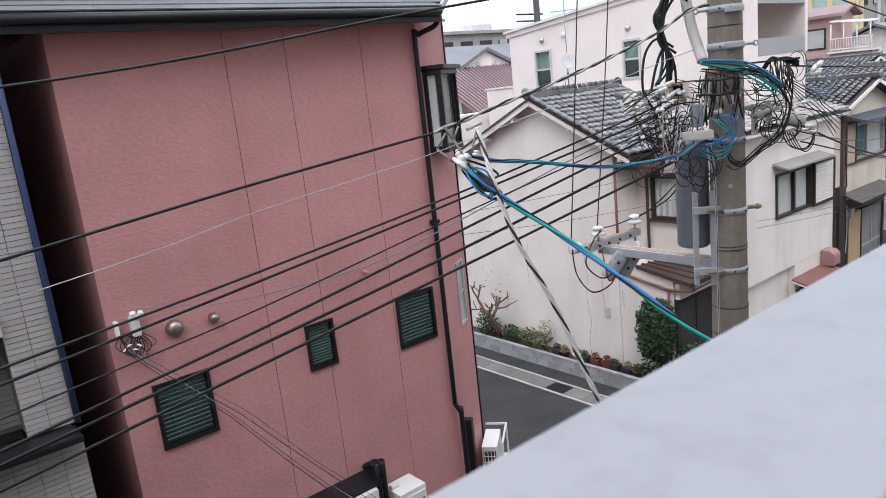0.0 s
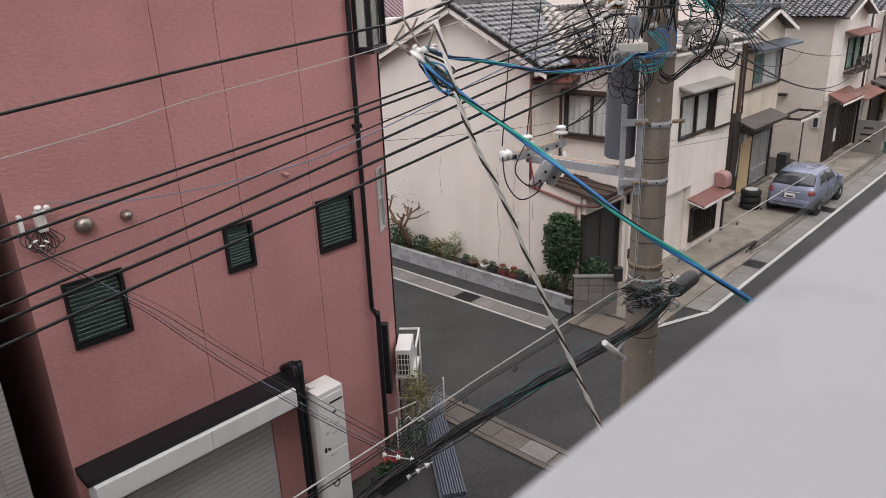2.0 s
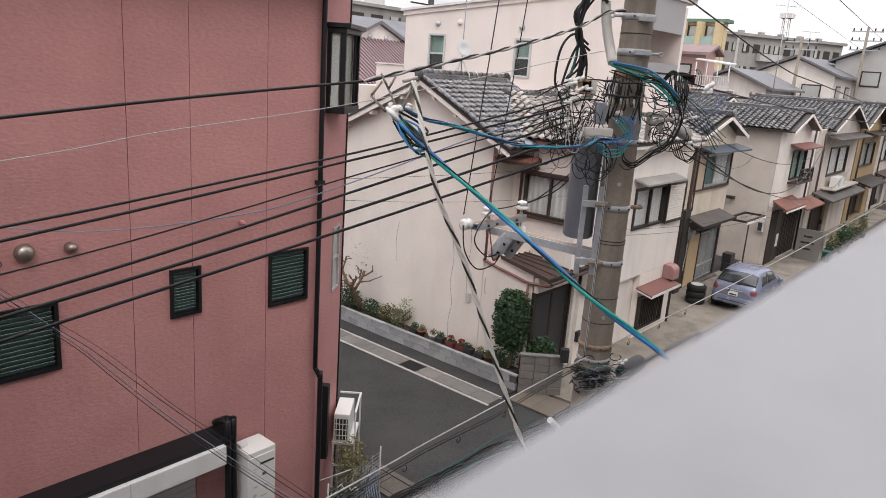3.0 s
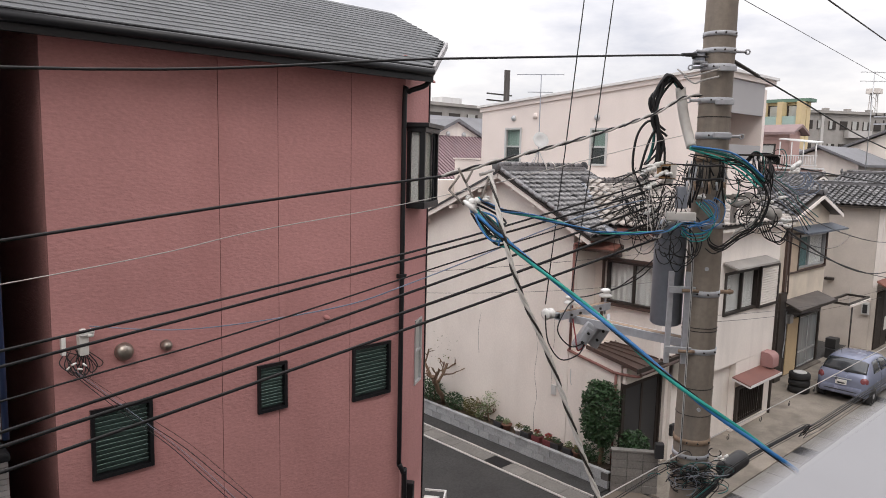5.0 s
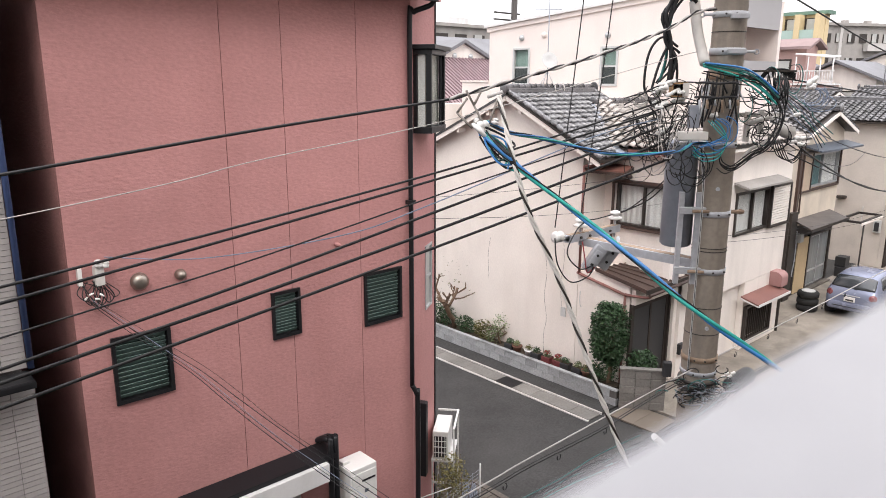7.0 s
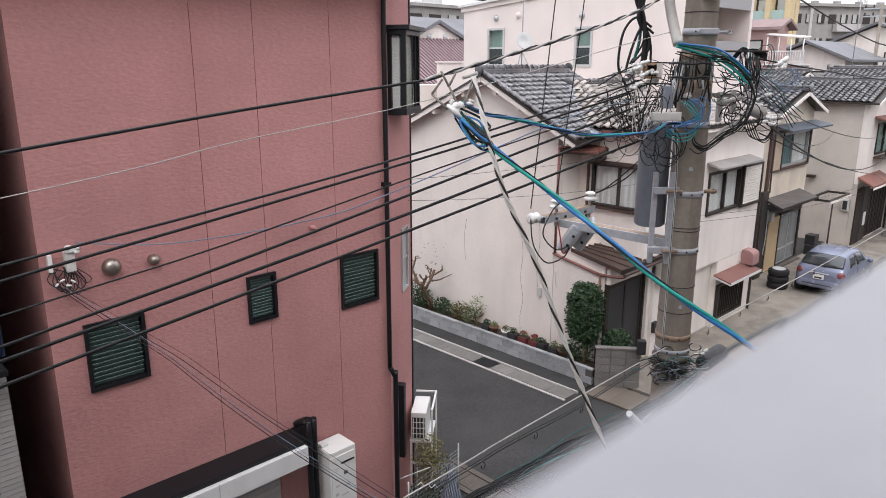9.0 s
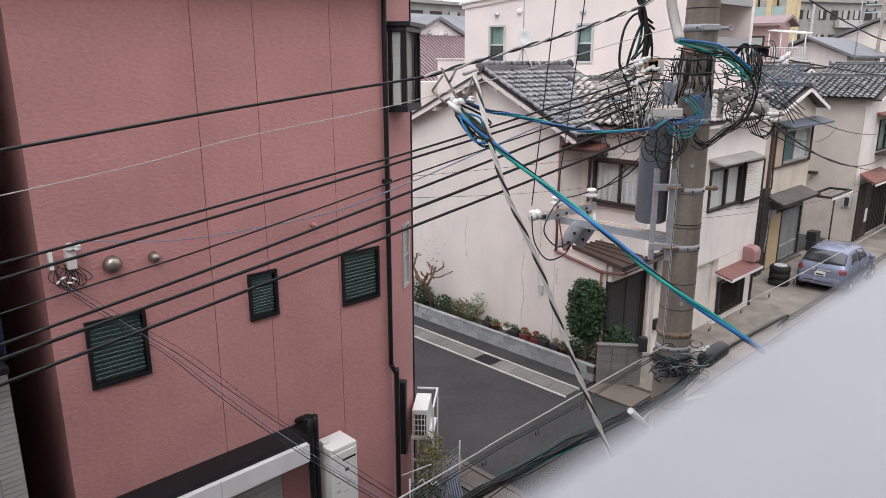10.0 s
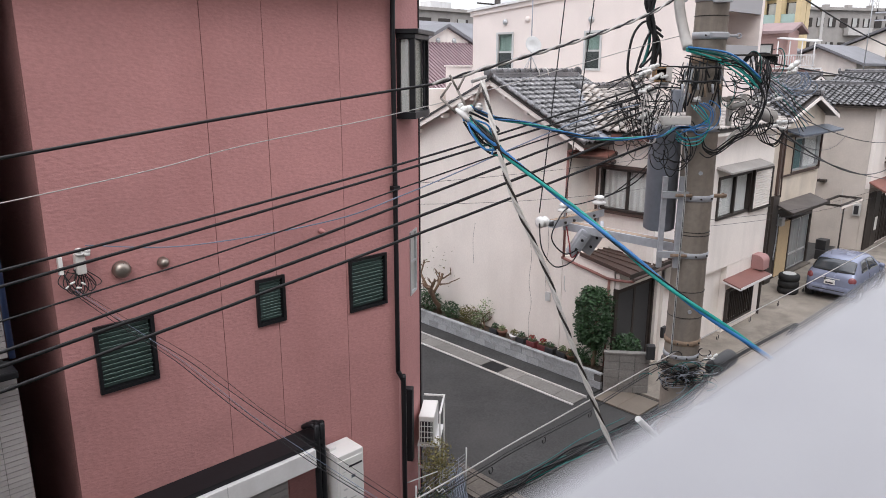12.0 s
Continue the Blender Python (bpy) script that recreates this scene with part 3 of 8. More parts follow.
poly(bm, [RG0, RG1, RG1 + Vector((0, 2.4, -1.0)), RG0 + Vector((0, 2.4, -1.0))], (0, 0, -0.1))
part("roof_deck", bm, slate, RED)
slope = (RG0.z - E0.z) / (RG0.y - E0.y)
rows = 20
for r in range(rows):
    ya, yb = 7.86 + r * 3.34 / rows, 7.86 + (r + 1) * 3.34 / rows + 0.03
    za = 9.115 + (ya - 7.86) * slope
    zb = 9.115 + (yb - 7.86) * slope
    xr = 7.12 + (ya - 7.86) * 1.07 if ya < 9.5 else 8.87 + (ya - 9.5) * 0.08
    x = 1.6 - (0.45 if r % 2 else 0.0)
    while x < xr:
        xa, xb = max(x, 1.6) + 0.002, min(x + 0.91, xr) - 0.002
        if xb - xa > 0.03:
            bm = bmesh.new()
            poly(bm, [(xa, ya, za + 0.016), (xb, ya, za + 0.016), (xb, yb, zb + 0.003), (xa, yb, zb + 0.003)], (0, 0, -0.013))
            part("slate", bm, slate, RED)
        x += 0.91
part("fascia", box(1.6, 7.80, 8.90, 7.05, 7.86, 9.10), black_metal, RED, "black fascia")
part("gutter", lathe((1.58, 7.76, 9.03), (1, 0, 0), ((0.055, 0), (0.055, 5.42)), 12), black_metal, RED, "black rain gutter")
bm = bmesh.new()
poly(bm, [(1.62, 7.87, 8.95), (7.0, 7.87, 8.95), (7.5, 8.25, 8.95), (6.9, 8.2, 8.95), (1.62, 8.2, 8.95)], (0, 0, 0.03))
part("soffit", bm, red_stucco, RED)
part("verge_trim", poly(bmesh.new(), [E1 + Vector((0, 0, -0.09)), TIP + Vector((0, 0, -0.09)), TIP + Vector((0, 0, 0.02)), E1 + Vector((0, 0, 0.02))], (0.03, -0.03, 0)), grey_panel, RED, "grey verge trim")
part("downpipe", tube(smooth_pts([(7.02, 7.82, 9.0), (7.0, 7.9, 8.86), (6.84, 8.10, 8.76), (6.80, 8.14, 8.6), (6.80, 8.14, 6), (6.80, 8.14, 3.05)], 5), 0.038, 8), black_metal, RED, "black downpipe")
part("downpipe", tube(smooth_pts([(6.80, 8.14, 3.05), (6.86, 8.10, 2.9), (6.88, 8.10, 2.72), (6.88, 8.10, 0.1)], 5), 0.042, 8), black_metal, RED, "black downpipe")
part("pipe_clip", box(6.74, 8.10, 6.00, 6.86, 8.198, 6.06), black_metal, RED)
part("pipe_cover", fbox(bmesh.new(), FS, 0.22, 0.36, 0.02, 0.16, 1.25, 2.6, 0.02), black_metal, RED, "black pipe cover")
# garage: black hood, white shutter box, grey shutter, doubled black pipe
bm = bmesh.new()
poly(bm, [(2.04, 8.195, 2.66), (2.04, 8.195, 2.56), (2.04, 7.86, 2.53), (2.04, 7.86, 2.60)], (3.12, 0, 0))
part("garage_hood", bm, black_metal, RED, "black sheet hood over the garage")
part("shutter_box", box(2.10, 7.79, 2.24, 4.97, 8.10, 2.525, 0.012), white_paint, RED, "white shutter box")
part("seam", box(3.60, 7.786, 2.25, 3.612, 7.80, 2.53), plastic_grey, RED)
shut = part("shutter", fbox(bmesh.new(), F, 2.36, 4.70, 0.0, 0.03, 0.0, 2.26), grey_shutter, RED, "grey roller shutter")
for i in range(23):
    part("slat", fbox(bmesh.new(), F, 2.36, 4.70, 0.031, 0.04, i * 0.098, i * 0.098 + 0.092), grey_shutter, shut)
for x in (5.06, 5.15):
    part("downpipe", tube(smooth_pts([(x - 0.05, 8.16, 2.72), (x - 0.03, 8.03, 2.80), (x, 7.92, 2.78), (x, 7.9, 2.6), (x, 7.9, 0.05)], 4), 0.045, 8), black_metal, RED, "black downpipe")
# vents and service fittings
for x, z, r in ((2.745, 5.55, 0.105), (3.225, 5.545, 0.068), (5.47, 5.57, 0.035)):
    part("vent_cap", lathe((x, 8.198, z), (0, -1, 0), ((r, 0), (r, 0.02), (r * 0.95, 0.045), (r * 0.72, 0.085), (r * 0.35, 0.105), (0.002, 0.11)), 20),
         steel_brown if r > 0.05 else red_stucco, RED, "round steel vent cap" if r > 0.05 else "")
part("service_box", box(2.255, 8.09, 5.60, 2.355, 8.198, 5.82, 0.012), pale_plastic, RED, "white service box")
part("service_insulator", lathe((2.30, 8.11, 5.821), (-0.1, -0.3, 1), ((0.02, 0), (0.045, 0.008), (0.05, 0.03), (0.03, 0.04), (0.04, 0.05), (0.035, 0.07), (0.01, 0.075)), 14), porcelain, RED, "white porcelain insulator")
part("service_box", box(2.09, 8.13, 5.62, 2.135, 8.198, 5.82, 0.008), porcelain, RED, "small white junction box")
wire_rng = random.Random(41)
for k in range(9):
    x = 2.12 + 0.035 * k + wire_rng.uniform(-0.02, 0.02)
    drop = wire_rng.uniform(0.08, 0.26)
    part("service_wire", tube(smooth_pts([(2.10 + wire_rng.uniform(0, 0.22), 8.15, 5.66), (x - 0.06, 8.10, 5.62 - drop * 0.5), (x, 8.08 - wire_rng.uniform(0, 0.05), 5.60 - drop), (x + 0.07, 8.09, 5.56 - drop * 0.4), (2.30, 8.10, 5.68)], 5),
                             wire_rng.uniform(0.004, 0.007), 5), black_rubber, RED)
for k in range(4):
    part("service_clamp", lathe((2.11 + 0.055 * k, 8.08, 5.47 + 0.05 * (k % 2)), (0.6, -0.2, 0.7 - 0.4 * k), ((0.006, 0), (0.012, 0.005), (0.012, 0.035), (0.008, 0.038), (0.012, 0.042), (0.006, 0.055)), 10), porcelain, RED)
part("service_clamp", lathe((2.365, 8.1, 5.80), (0.2, -0.2, 1), ((0.02, 0), (0.04, 0.01), (0.04, 0.04), (0.025, 0.05), (0.04, 0.06), (0.02, 0.09)), 12), porcelain, RED)

heater = thing("water_heater", (5.5, 7.9, 0), "tall white water heater cabinet against the red wall", "water heater")
part("body", box(5.28, 7.74, 0.12, 5.76, 8.16, 2.28, 0.015), heater_white, heater)
part("front_panel", box(5.31, 7.728, 1.25, 5.73, 7.742, 2.2, 0.008), heater_white, heater)
part("front_panel", box(5.31, 7.728, 0.25, 5.73, 7.742, 1.22, 0.008), heater_white, heater)
part("exhaust_slot", box(5.48, 7.722, 2.05, 5.72, 7.732, 2.08, 0.004), black_metal, heater)
for lx, lz, lw, lh in ((5.36, 2.0, 0.08, 0.012), (5.36, 1.96, 0.05, 0.010), (5.52, 1.86, 0.07, 0.05), (5.36, 1.82, 0.06, 0.02), (5.37, 1.70, 0.07, 0.03), (5.53, 1.66, 0.09, 0.03), (5.36, 1.55, 0.06, 0.05), (5.48, 1.52, 0.12, 0.02), (5.40, 1.14, 0.12, 0.03)):
    part("label_bar", box(lx, 7.724, lz, lx + lw, 7.727, lz + lh), sheet_blue if lw == 0.07 and lh == 0.05 else plastic_grey, heater)
part("side_port", box(5.305, 7.722, 1.26, 5.345, 7.73, 1.34), black_metal, heater)
part("knob", rod((5.38, 7.742, 1.3), (5.38, 7.70, 1.3), 0.02), black_metal, heater)
part("cap", box(5.30, 7.95, 2.282, 5.42, 8.05, 2.33, 0.01), heater_white, heater, "white pipe cap")

# ---- tiled building beside it ----
TB = thing("tiled_building", (0.0, 8.2, 0), "building faced with pale grey tiles and blue drainpipe", "building")
part("wall", box(-6.0, 8.55, 0, 1.04, 13, 10.6), grout, TB)
part("pillar", box(1.03, 8.012, 4.9, 1.47, 13, 10.6), grout, TB)
part("recess_wall", box(-6, 8.35, 4.9, 1.03, 8.5, 10.6), grout, TB)
part("lower_wall", box(-6, 7.912, 0, 1.50, 13, 4.72), grout, TB)
part("balcony_ledge", box(-6, 7.94, 6.02, 1.028, 8.349, 6.25, 0.012), old_plaster, TB, "pale balcony ledge")
part("balcony_ledge", box(-6, 7.94, 8.72, 1.028, 8.349, 8.95, 0.012), old_plaster, TB, "pale balcony ledge")
part("canopy", box(-6, 7.62, 4.80, 1.47, 8.0, 4.88, 0.02), black_metal, TB, "dark flat canopy")
part("drainpipe", rod((1.505, 7.97, 4.9), (1.505, 7.97, 10.6), 0.032), blue_pipe_mat, TB, "dark blue drainpipe")
# Made-up dark slab that shuts the alley so the gap stays dark.
part("alley_end", box(1.50, 11.5, 0, 2.02, 11.6, 9.0), grout, TB)

# ---- corner house with tiled roofs ----
TILE_ME = {}


def tile_mesh(material, w=0.265, l=0.26, n=7):
    """One S-shaped roof tile: x across, y up the slope, z out of the roof."""
    if material.name in TILE_ME:
        return TILE_ME[material.name]
    bm = bmesh.new()
    top = []
    for j, (y, dz) in enumerate(((0, 0.048), (l, 0.0))):
        row = []
        for i in range(n + 1):
            s = i / n
            z = 0.030 * math.sin(s * math.pi * 2 - 0.6) if s < 0.8 else 0.030 * math.sin(0.8 * math.pi * 2 - 0.6) + (s - 0.8) * 0.3
            row.append(bm.verts.new((s * w, y, z + dz)))
        top.append(row)
    low = [bm.verts.new((v.co.x, v.co.y, v.co.z - 0.034)) for v in top[0]]
    for i in range(n):
        f = bm.faces.new((top[0][i], top[0][i + 1], top[1][i + 1], top[1][i]))
        f.smooth = True
        bm.faces.new((low[i], low[i + 1], top[0][i + 1], top[0][i]))
    me = bpy.data.meshes.new("roof_tile")
    bm.to_mesh(me)
    bm.free()
    me.materials.append(material)
    TILE_ME[material.name] = me
    return me


def roof_plane(parent, a, b, up, rise_len, material, inside, single=True, step=0.235, wide=0.262):
    """Tiles over a plane that starts at the eave a to b and climbs along up; inside(s, t) tells where the plane goes on."""
    a, b = Vector(a), Vector(b)
    ex = (b - a).normalized()
    ey = Vector(up).normalized()
    ez = ex.cross(ey)
    me = tile_mesh(material)
    count_u, count_v = int((b - a).length / wide), int(rise_len / step)
    verts, faces = [], []
    rot = Matrix((ex, ey, ez)).transposed().to_4x4()
    for v in range(count_v):
        for u in range(count_u):
            if not inside((u + 0.5) * wide, (v + 0.5) * step):
                continue
            at = a + ex * (u * wide) + ey * (v * step) + ez * (0.02 + 0.003 * ((u * 7 + v * 3) % 4))
            tilt = Matrix.Rotation(0.02 * (((u * 5 + v * 11) % 7) / 7 - 0.5), 4, "Z")
            m = Matrix.Translation(at) @ rot @ tilt
            if single:
                o = new("roof_tile", me)
                o.parent = parent
                o.matrix_local = Matrix.Translation(-ORG[parent.name]) @ m
            else:
                k = len(verts)
                verts += [m @ p.co for p in me.vertices]
                faces += [[k + i for i in f.vertices] for f in me.polygons]
    if not single and verts:
        md = bpy.data.meshes.new("roof_tiles")
        md.from_pydata([p - ORG[parent.name] for p in verts], [], faces)
        md.polygons.foreach_set("use_smooth", [True] * len(md.polygons))
        md.materials.append(material)
        o = new("roof_tiles", md)
        o.parent = parent
        ORG[o.name] = ORG[parent.name]
        tagged(o, kind="stuff")


def ridge_cap(parent, p, q, material, r=0.11, step=0.24):
    """A ridge of flat courses with a row of half-round caps."""
    p, q = Vector(p), Vector(q)
    ax = (q - p).normalized()
    m = face_frame(p, ax)
    n = int((q - p).length / step)
    rid = part("ridge", fbox(bmesh.new(), m, 0, (q - p).length, -0.13, 0.13, -0.02, 0.05), material, parent)
    fbm = fbox(bmesh.new(), m, 0, (q - p).length, -0.10, 0.10, 0.055, 0.10)
    part("ridge", fbm, material, parent)
    for i in range(n):
        c = p + ax * (i * step) + UP * 0.12
        part("ridge_cap", lathe(c, ax, ((r * 0.92, 0), (r, 0.02), (r, 0.05), (r * 0.88, 0.07), (r * 0.88, step)), 10), material, parent)
    for e, s in ((p, -1), (q, 1)):
        part("ridge_end", lathe(e + UP * 0.1 + ax * s * 0.02, ax * s, ((0.15, 0), (0.16, 0.03), (0.13, 0.06), (0.05, 0.07)), 14), material, parent, "round ridge-end tile")


H1 = thing("corner_house", (17, 11, 0), "cream plastered two-storey corner house with grey tiled roofs", "house")
bm = bmesh.new()
poly(bm, [(14.6, 10.72, 0), (14.6, 10.72, 6.27), (14.6, 13.11, 7.47), (14.6, 17.6, 5.45), (14.6, 17.6, 0)], (0.2, 0, 0))
part("gable_wall", bm, cream_wall, H1)
part("front_wall", box(14.81, 10.72, 0, 16.6, 10.9, 6.25), cream_wall, H1)
# wing with the side window over the porch
FX = face_frame((15.6, 10.72, 0), (0, -1))
part("side_wall", wall_mesh(FX, 0.0, 1.84, 2.95, 6.2, 0.2, ((0.40, 1.82, 4.22, 5.30),)), cream_wall, H1)
part("side_wall", box(16.46, 8.98, 0, 16.62, 10.7, 2.94), cream_wall, H1)
FY = face_frame((0, 8.7, 0), (1, 0))
part("front_wall", wall_mesh(FY, 15.6, 22.45, 2.13, 6.1, 0.18, ((18.84, 22.26, 3.66, 4.84), (15.5, 16.62, 2.0, 2.93))), house_white, H1)
part("front_wall", wall_mesh(FY, 19.96, 22.45, 0, 2.12, 0.18, ((20.02, 21.80, 0.30, 1.36),)), house_white, H1)
part("lower_wall", box(16.63, 8.89, 0, 20.3, 9.1, 2.3), house_white, H1)
part("lip", box(16.64, 8.72, 2.10, 19.95, 8.885, 2.125), house_white, H1)
part("party_wall", box(22.25, 8.9, 0, 22.44, 15, 5.9), house_white, H1)
part("back_wall", box(14.8, 17.4, 0, 22.4, 17.6, 5.4), cream_wall, H1)
sliding_window(H1, FX, 0.40, 1.82, 4.22, 5.30, dark_frame, curtain, 0.55)
part("window_sill", fbox(bmesh.new(), FX, 0.34, 1.84, 0.0, 0.10, 4.14, 4.21), brown_metal, H1)
part("window_head", fbox(bmesh.new(), FX, 0.30, 1.84, 0.0, 0.07, 5.31, 5.39), brown_metal, H1)
sliding_window(H1, FY, 18.82, 20.91, 3.64, 4.86, dark_frame, curtain, 0.52, bar=0.07)
sb = part("shutter_box", frame_mesh(FY, 20.92, 22.28, 3.62, 4.88, 0.06, -0.02, 0.13), dark_frame, H1, "slatted shutter box")
for i in range(15):
    part("slat", fbox(bmesh.new(), FY, 20.99, 22.21, 0.06, 0.10, 3.70 + i * 0.075, 3.70 + i * 0.075 + 0.058), house_white, sb)
part("backing", fbox(bmesh.new(), FY, 20.98, 22.22, 0.0, 0.05, 3.68, 4.82), tan_wall, sb)
part("window_hood", poly(bmesh.new(), [(18.65, 8.69, 5.11), (18.65, 8.69, 5.17), (18.65, 8.26, 5.05), (18.65, 8.26, 5.00)], (2.75, 0, 0)), far_flat, H1, "grey sheet window hood")
gr = part("grille", frame_mesh(FY, 20.02, 21.80, 0.30, 1.36, 0.05, -0.02, 0.10), dark_frame, H1, "dark window grille")
for i in range(13):
    part("bar", fbox(bmesh.new(), FY, 20.12 + i * 0.128, 20.155 + i * 0.128, 0.06, 0.09, 0.34, 1.32), dark_wood, gr)
part("pane", fbox(bmesh.new(), FY, 20.07, 21.75, -0.06, -0.05, 0.34, 1.32), glass_dark, gr)
part("awning", poly(bmesh.new(), [(19.74, 8.69, 1.71), (19.74, 8.69, 1.745), (19.74, 8.14, 1.60), (19.74, 8.14, 1.565)], (2.15, 0, 0)), rust_red, H1, "faded red-brown awning over the low window")
part("awning_edge", poly(bmesh.new(), [(19.73, 8.125, 1.53), (19.73, 8.138, 1.53), (19.73, 8.138, 1.61), (19.73, 8.125, 1.61)], (2.17, 0, 0)), white_paint, H1)
part("awning_edge", poly(bmesh.new(), [(19.72, 8.69, 1.66), (19.72, 8.69, 1.70), (19.72, 8.14, 1.56), (19.72, 8.14, 1.52)], (0.018, 0, 0)), white_paint, H1)
bm = bmesh.new()
arc = [(8.62 - 0.30, 1.73)] + [(8.62 - 0.30 + 0.19 - 0.19 * math.cos(a * 0.196), 1.98 + 0.19 * math.sin(a * 0.196)) for a in range(9)] + [(8.69, 2.17), (8.69, 1.73)]
poly(bm, [(21.62, y, z) for y, z in arc], (0.46, 0, 0))
part("hood_box", bm, pink_hood, H1, "rounded dusty pink exhaust hood")
part("hood_outlet", box(21.66, 8.36, 1.69, 22.04, 8.6, 1.74), brown_metal, H1)
part("corner_seam", box(22.452, 8.62, 0, 22.48, 8.74, 3.6), dark_frame, H1)
# small pent roof over the side window, with its own gutter
part("pent_roof", poly(bmesh.new(), [(14.62, 10.74, 5.68), (15.59, 10.74, 5.78), (15.59, 9.92, 5.74), (15.14, 9.86, 5.64)], (0, 0, -0.03)), awning_rust, H1, "rusty sheet pent roof over the side window")
part("pent_edge", poly(bmesh.new(), [(14.60, 10.76, 5.65), (15.12, 9.84, 5.61), (15.12, 9.84, 5.55), (14.60, 10.76, 5.59)], (0.03, 0, 0)), brown_metal, H1)
part("pent_edge", poly(bmesh.new(), [(15.13, 9.83, 5.62), (15.6, 9.89, 5.72), (15.6, 9.89, 5.62), (15.13, 9.83, 5.53)], (0, 0.04, 0)), brown_metal, H1)
part("pent_gutter", tube(smooth_pts([(15.16, 9.80, 5.52), (15.35, 9.82, 5.52), (15.5, 9.95, 5.44), (15.52, 10.38, 5.3), (15.52, 10.40, 5.1), (15.52, 10.40, 3.3)], 4), 0.04, 8), brown_metal, H1, "brown gutter and downpipe")
part("meter_pipe", tube(smooth_pts([(14.57, 10.60, 2.52), (14.57, 10.60, 2.2), (14.57, 10.55, 2.1)], 3), 0.012, 6), plastic_grey, H1)
# porch
CAN = [(14.46, 8.62, 2.97), (16.42, 8.62, 2.99), (15.59, 9.98, 3.21), (14.55, 10.16, 3.21)]
part("canopy", poly(bmesh.new(), CAN, (0, 0, -0.06)), brown_metal, H1, "brown sheet porch roof")
for i in range(6):
    t = i / 5
    p, q = Vector(CAN[0]).lerp(Vector(CAN[1]), t), Vector(CAN[3]).lerp(Vector(CAN[2]), t)
    part("seam", poly(bmesh.new(), [p, p + Vector((0.05, 0, 0)), q + Vector((0.04, 0, 0)), q], (0, 0, 0.035)), brown_metal, H1)
part("canopy_edge", box(14.44, 8.585, 2.88, 16.43, 8.615, 3.0), dark_frame, H1)
part("porch_gutter", tube(smooth_pts([(14.57, 10.72, 3.0), (14.57, 10.4, 2.93), (14.57, 9.8, 2.82), (14.57, 9.30, 2.72)], 4), 0.038, 8), rust_red, H1, "red-brown gutter")
part("porch_gutter", tube(smooth_pts([(14.57, 9.28, 2.73), (14.55, 9.1, 2.74), (14.52, 8.62, 2.80), (14.62, 8.56, 2.86)], 4), 0.035, 8), rust_red, H1, "red-brown gutter")
part("porch_gutter", rod((14.5, 8.55, 2.86), (16.4, 8.55, 2.90), 0.04), brown_metal, H1, "brown gutter")
part("porch_gutter", rod((14.57, 9.26, 2.72), (14.57, 9.26, 0.4), 0.032), rust_red, H1, "red-brown downpipe")
part("porch_wall", poly(bmesh.new(), [(14.6, 9.14, 0), (14.6, 10.70, 0), (14.6, 10.70, 3.03), (14.6, 10.15, 3.14), (14.6, 9.14, 2.98)], (0.18, 0, 0)), cream_wall, H1)
part("porch_cap", poly(bmesh.new(), [(14.79, 10.70, 3.02), (14.79, 10.17, 3.13), (15.59, 10.0, 3.18), (15.59, 10.70, 3.1)], (0, 0, -0.05)), cream_wall, H1)
part("porch_lintel", box(14.60, 8.98, 2.50, 16.45, 9.09, 2.90), cream_wall, H1)
dr = part("porch_door", frame_mesh(face_frame((0, 9.12, 0), (1, 0)), 14.61, 16.45, 0.12, 2.49, 0.07, -0.04, 0.06), dark_wood, H1, "dark double porch door")
for a, b, d in ((14.68, 15.55, 9.10), (15.50, 16.38, 9.13)):
    lf = part("door_leaf", frame_mesh(face_frame((0, d, 0), (1, 0)), a, b, 0.19, 2.42, 0.08, -0.02, 0.02), dark_wood, dr)
    part("pane", box(a + 0.08, d - 0.004, 0.27, b - 0.08, d + 0.004, 2.34), pot_black, lf)
part("porch_lamp", box(16.80, 8.80, 2.12, 16.92, 8.918, 2.36, 0.02), pot_black, H1, "black porch lamp")
part("mail_slot", box(16.64, 8.80, 0.72, 16.86, 8.918, 1.02, 0.02), pot_black, H1, "black letter box")
part("downpipe", rod((14.57, 10.66, 3.0), (14.57, 10.66, 5.75), 0.035), rust_red, H1, "red-brown downpipe")
part("downpipe", tube(smooth_pts([(14.57, 10.66, 5.75), (14.57, 10.4, 5.82), (14.9, 10.3, 5.84)], 4), 0.035, 8), rust_red, H1)
for pts in ([(11.75, 0.45), (11.78, 1.0), (11.70, 1.5), (11.80, 2.1), (11.74, 2.8), (11.82, 3.3)], [(11.2, 1.9), (11.26, 2.6), (11.18, 3.2), (11.24, 3.9)], [(13.9, 2.2), (13.94, 2.9), (13.86, 3.4)]):
    part("crack", tube(smooth_pts([(14.598, y, z) for y, z in pts], 4), 0.0035, 4), grout, H1)
part("intercom", box(14.56, 11.05, 1.7, 14.6, 11.2, 1.95), plastic_grey, H1, "two small grey boxes on the wall")
# roofs: gable wing, then the hipped wing
part("roof_deck", poly(bmesh.new(), [(14.28, 10.01, 5.97), (18.15, 10.01, 5.97), (18.15, 13.11, 7.52), (14.28, 13.11, 7.52)], (0, 0, -0.07)), dark_frame, H1)
part("roof_deck", poly(bmesh.new(), [(14.28, 13.11, 7.52), (18.15, 13.11, 7.52), (18.15, 17.9, 5.36), (14.28, 17.9, 5.36)], (0, 0, -0.07)), kawara, H1)
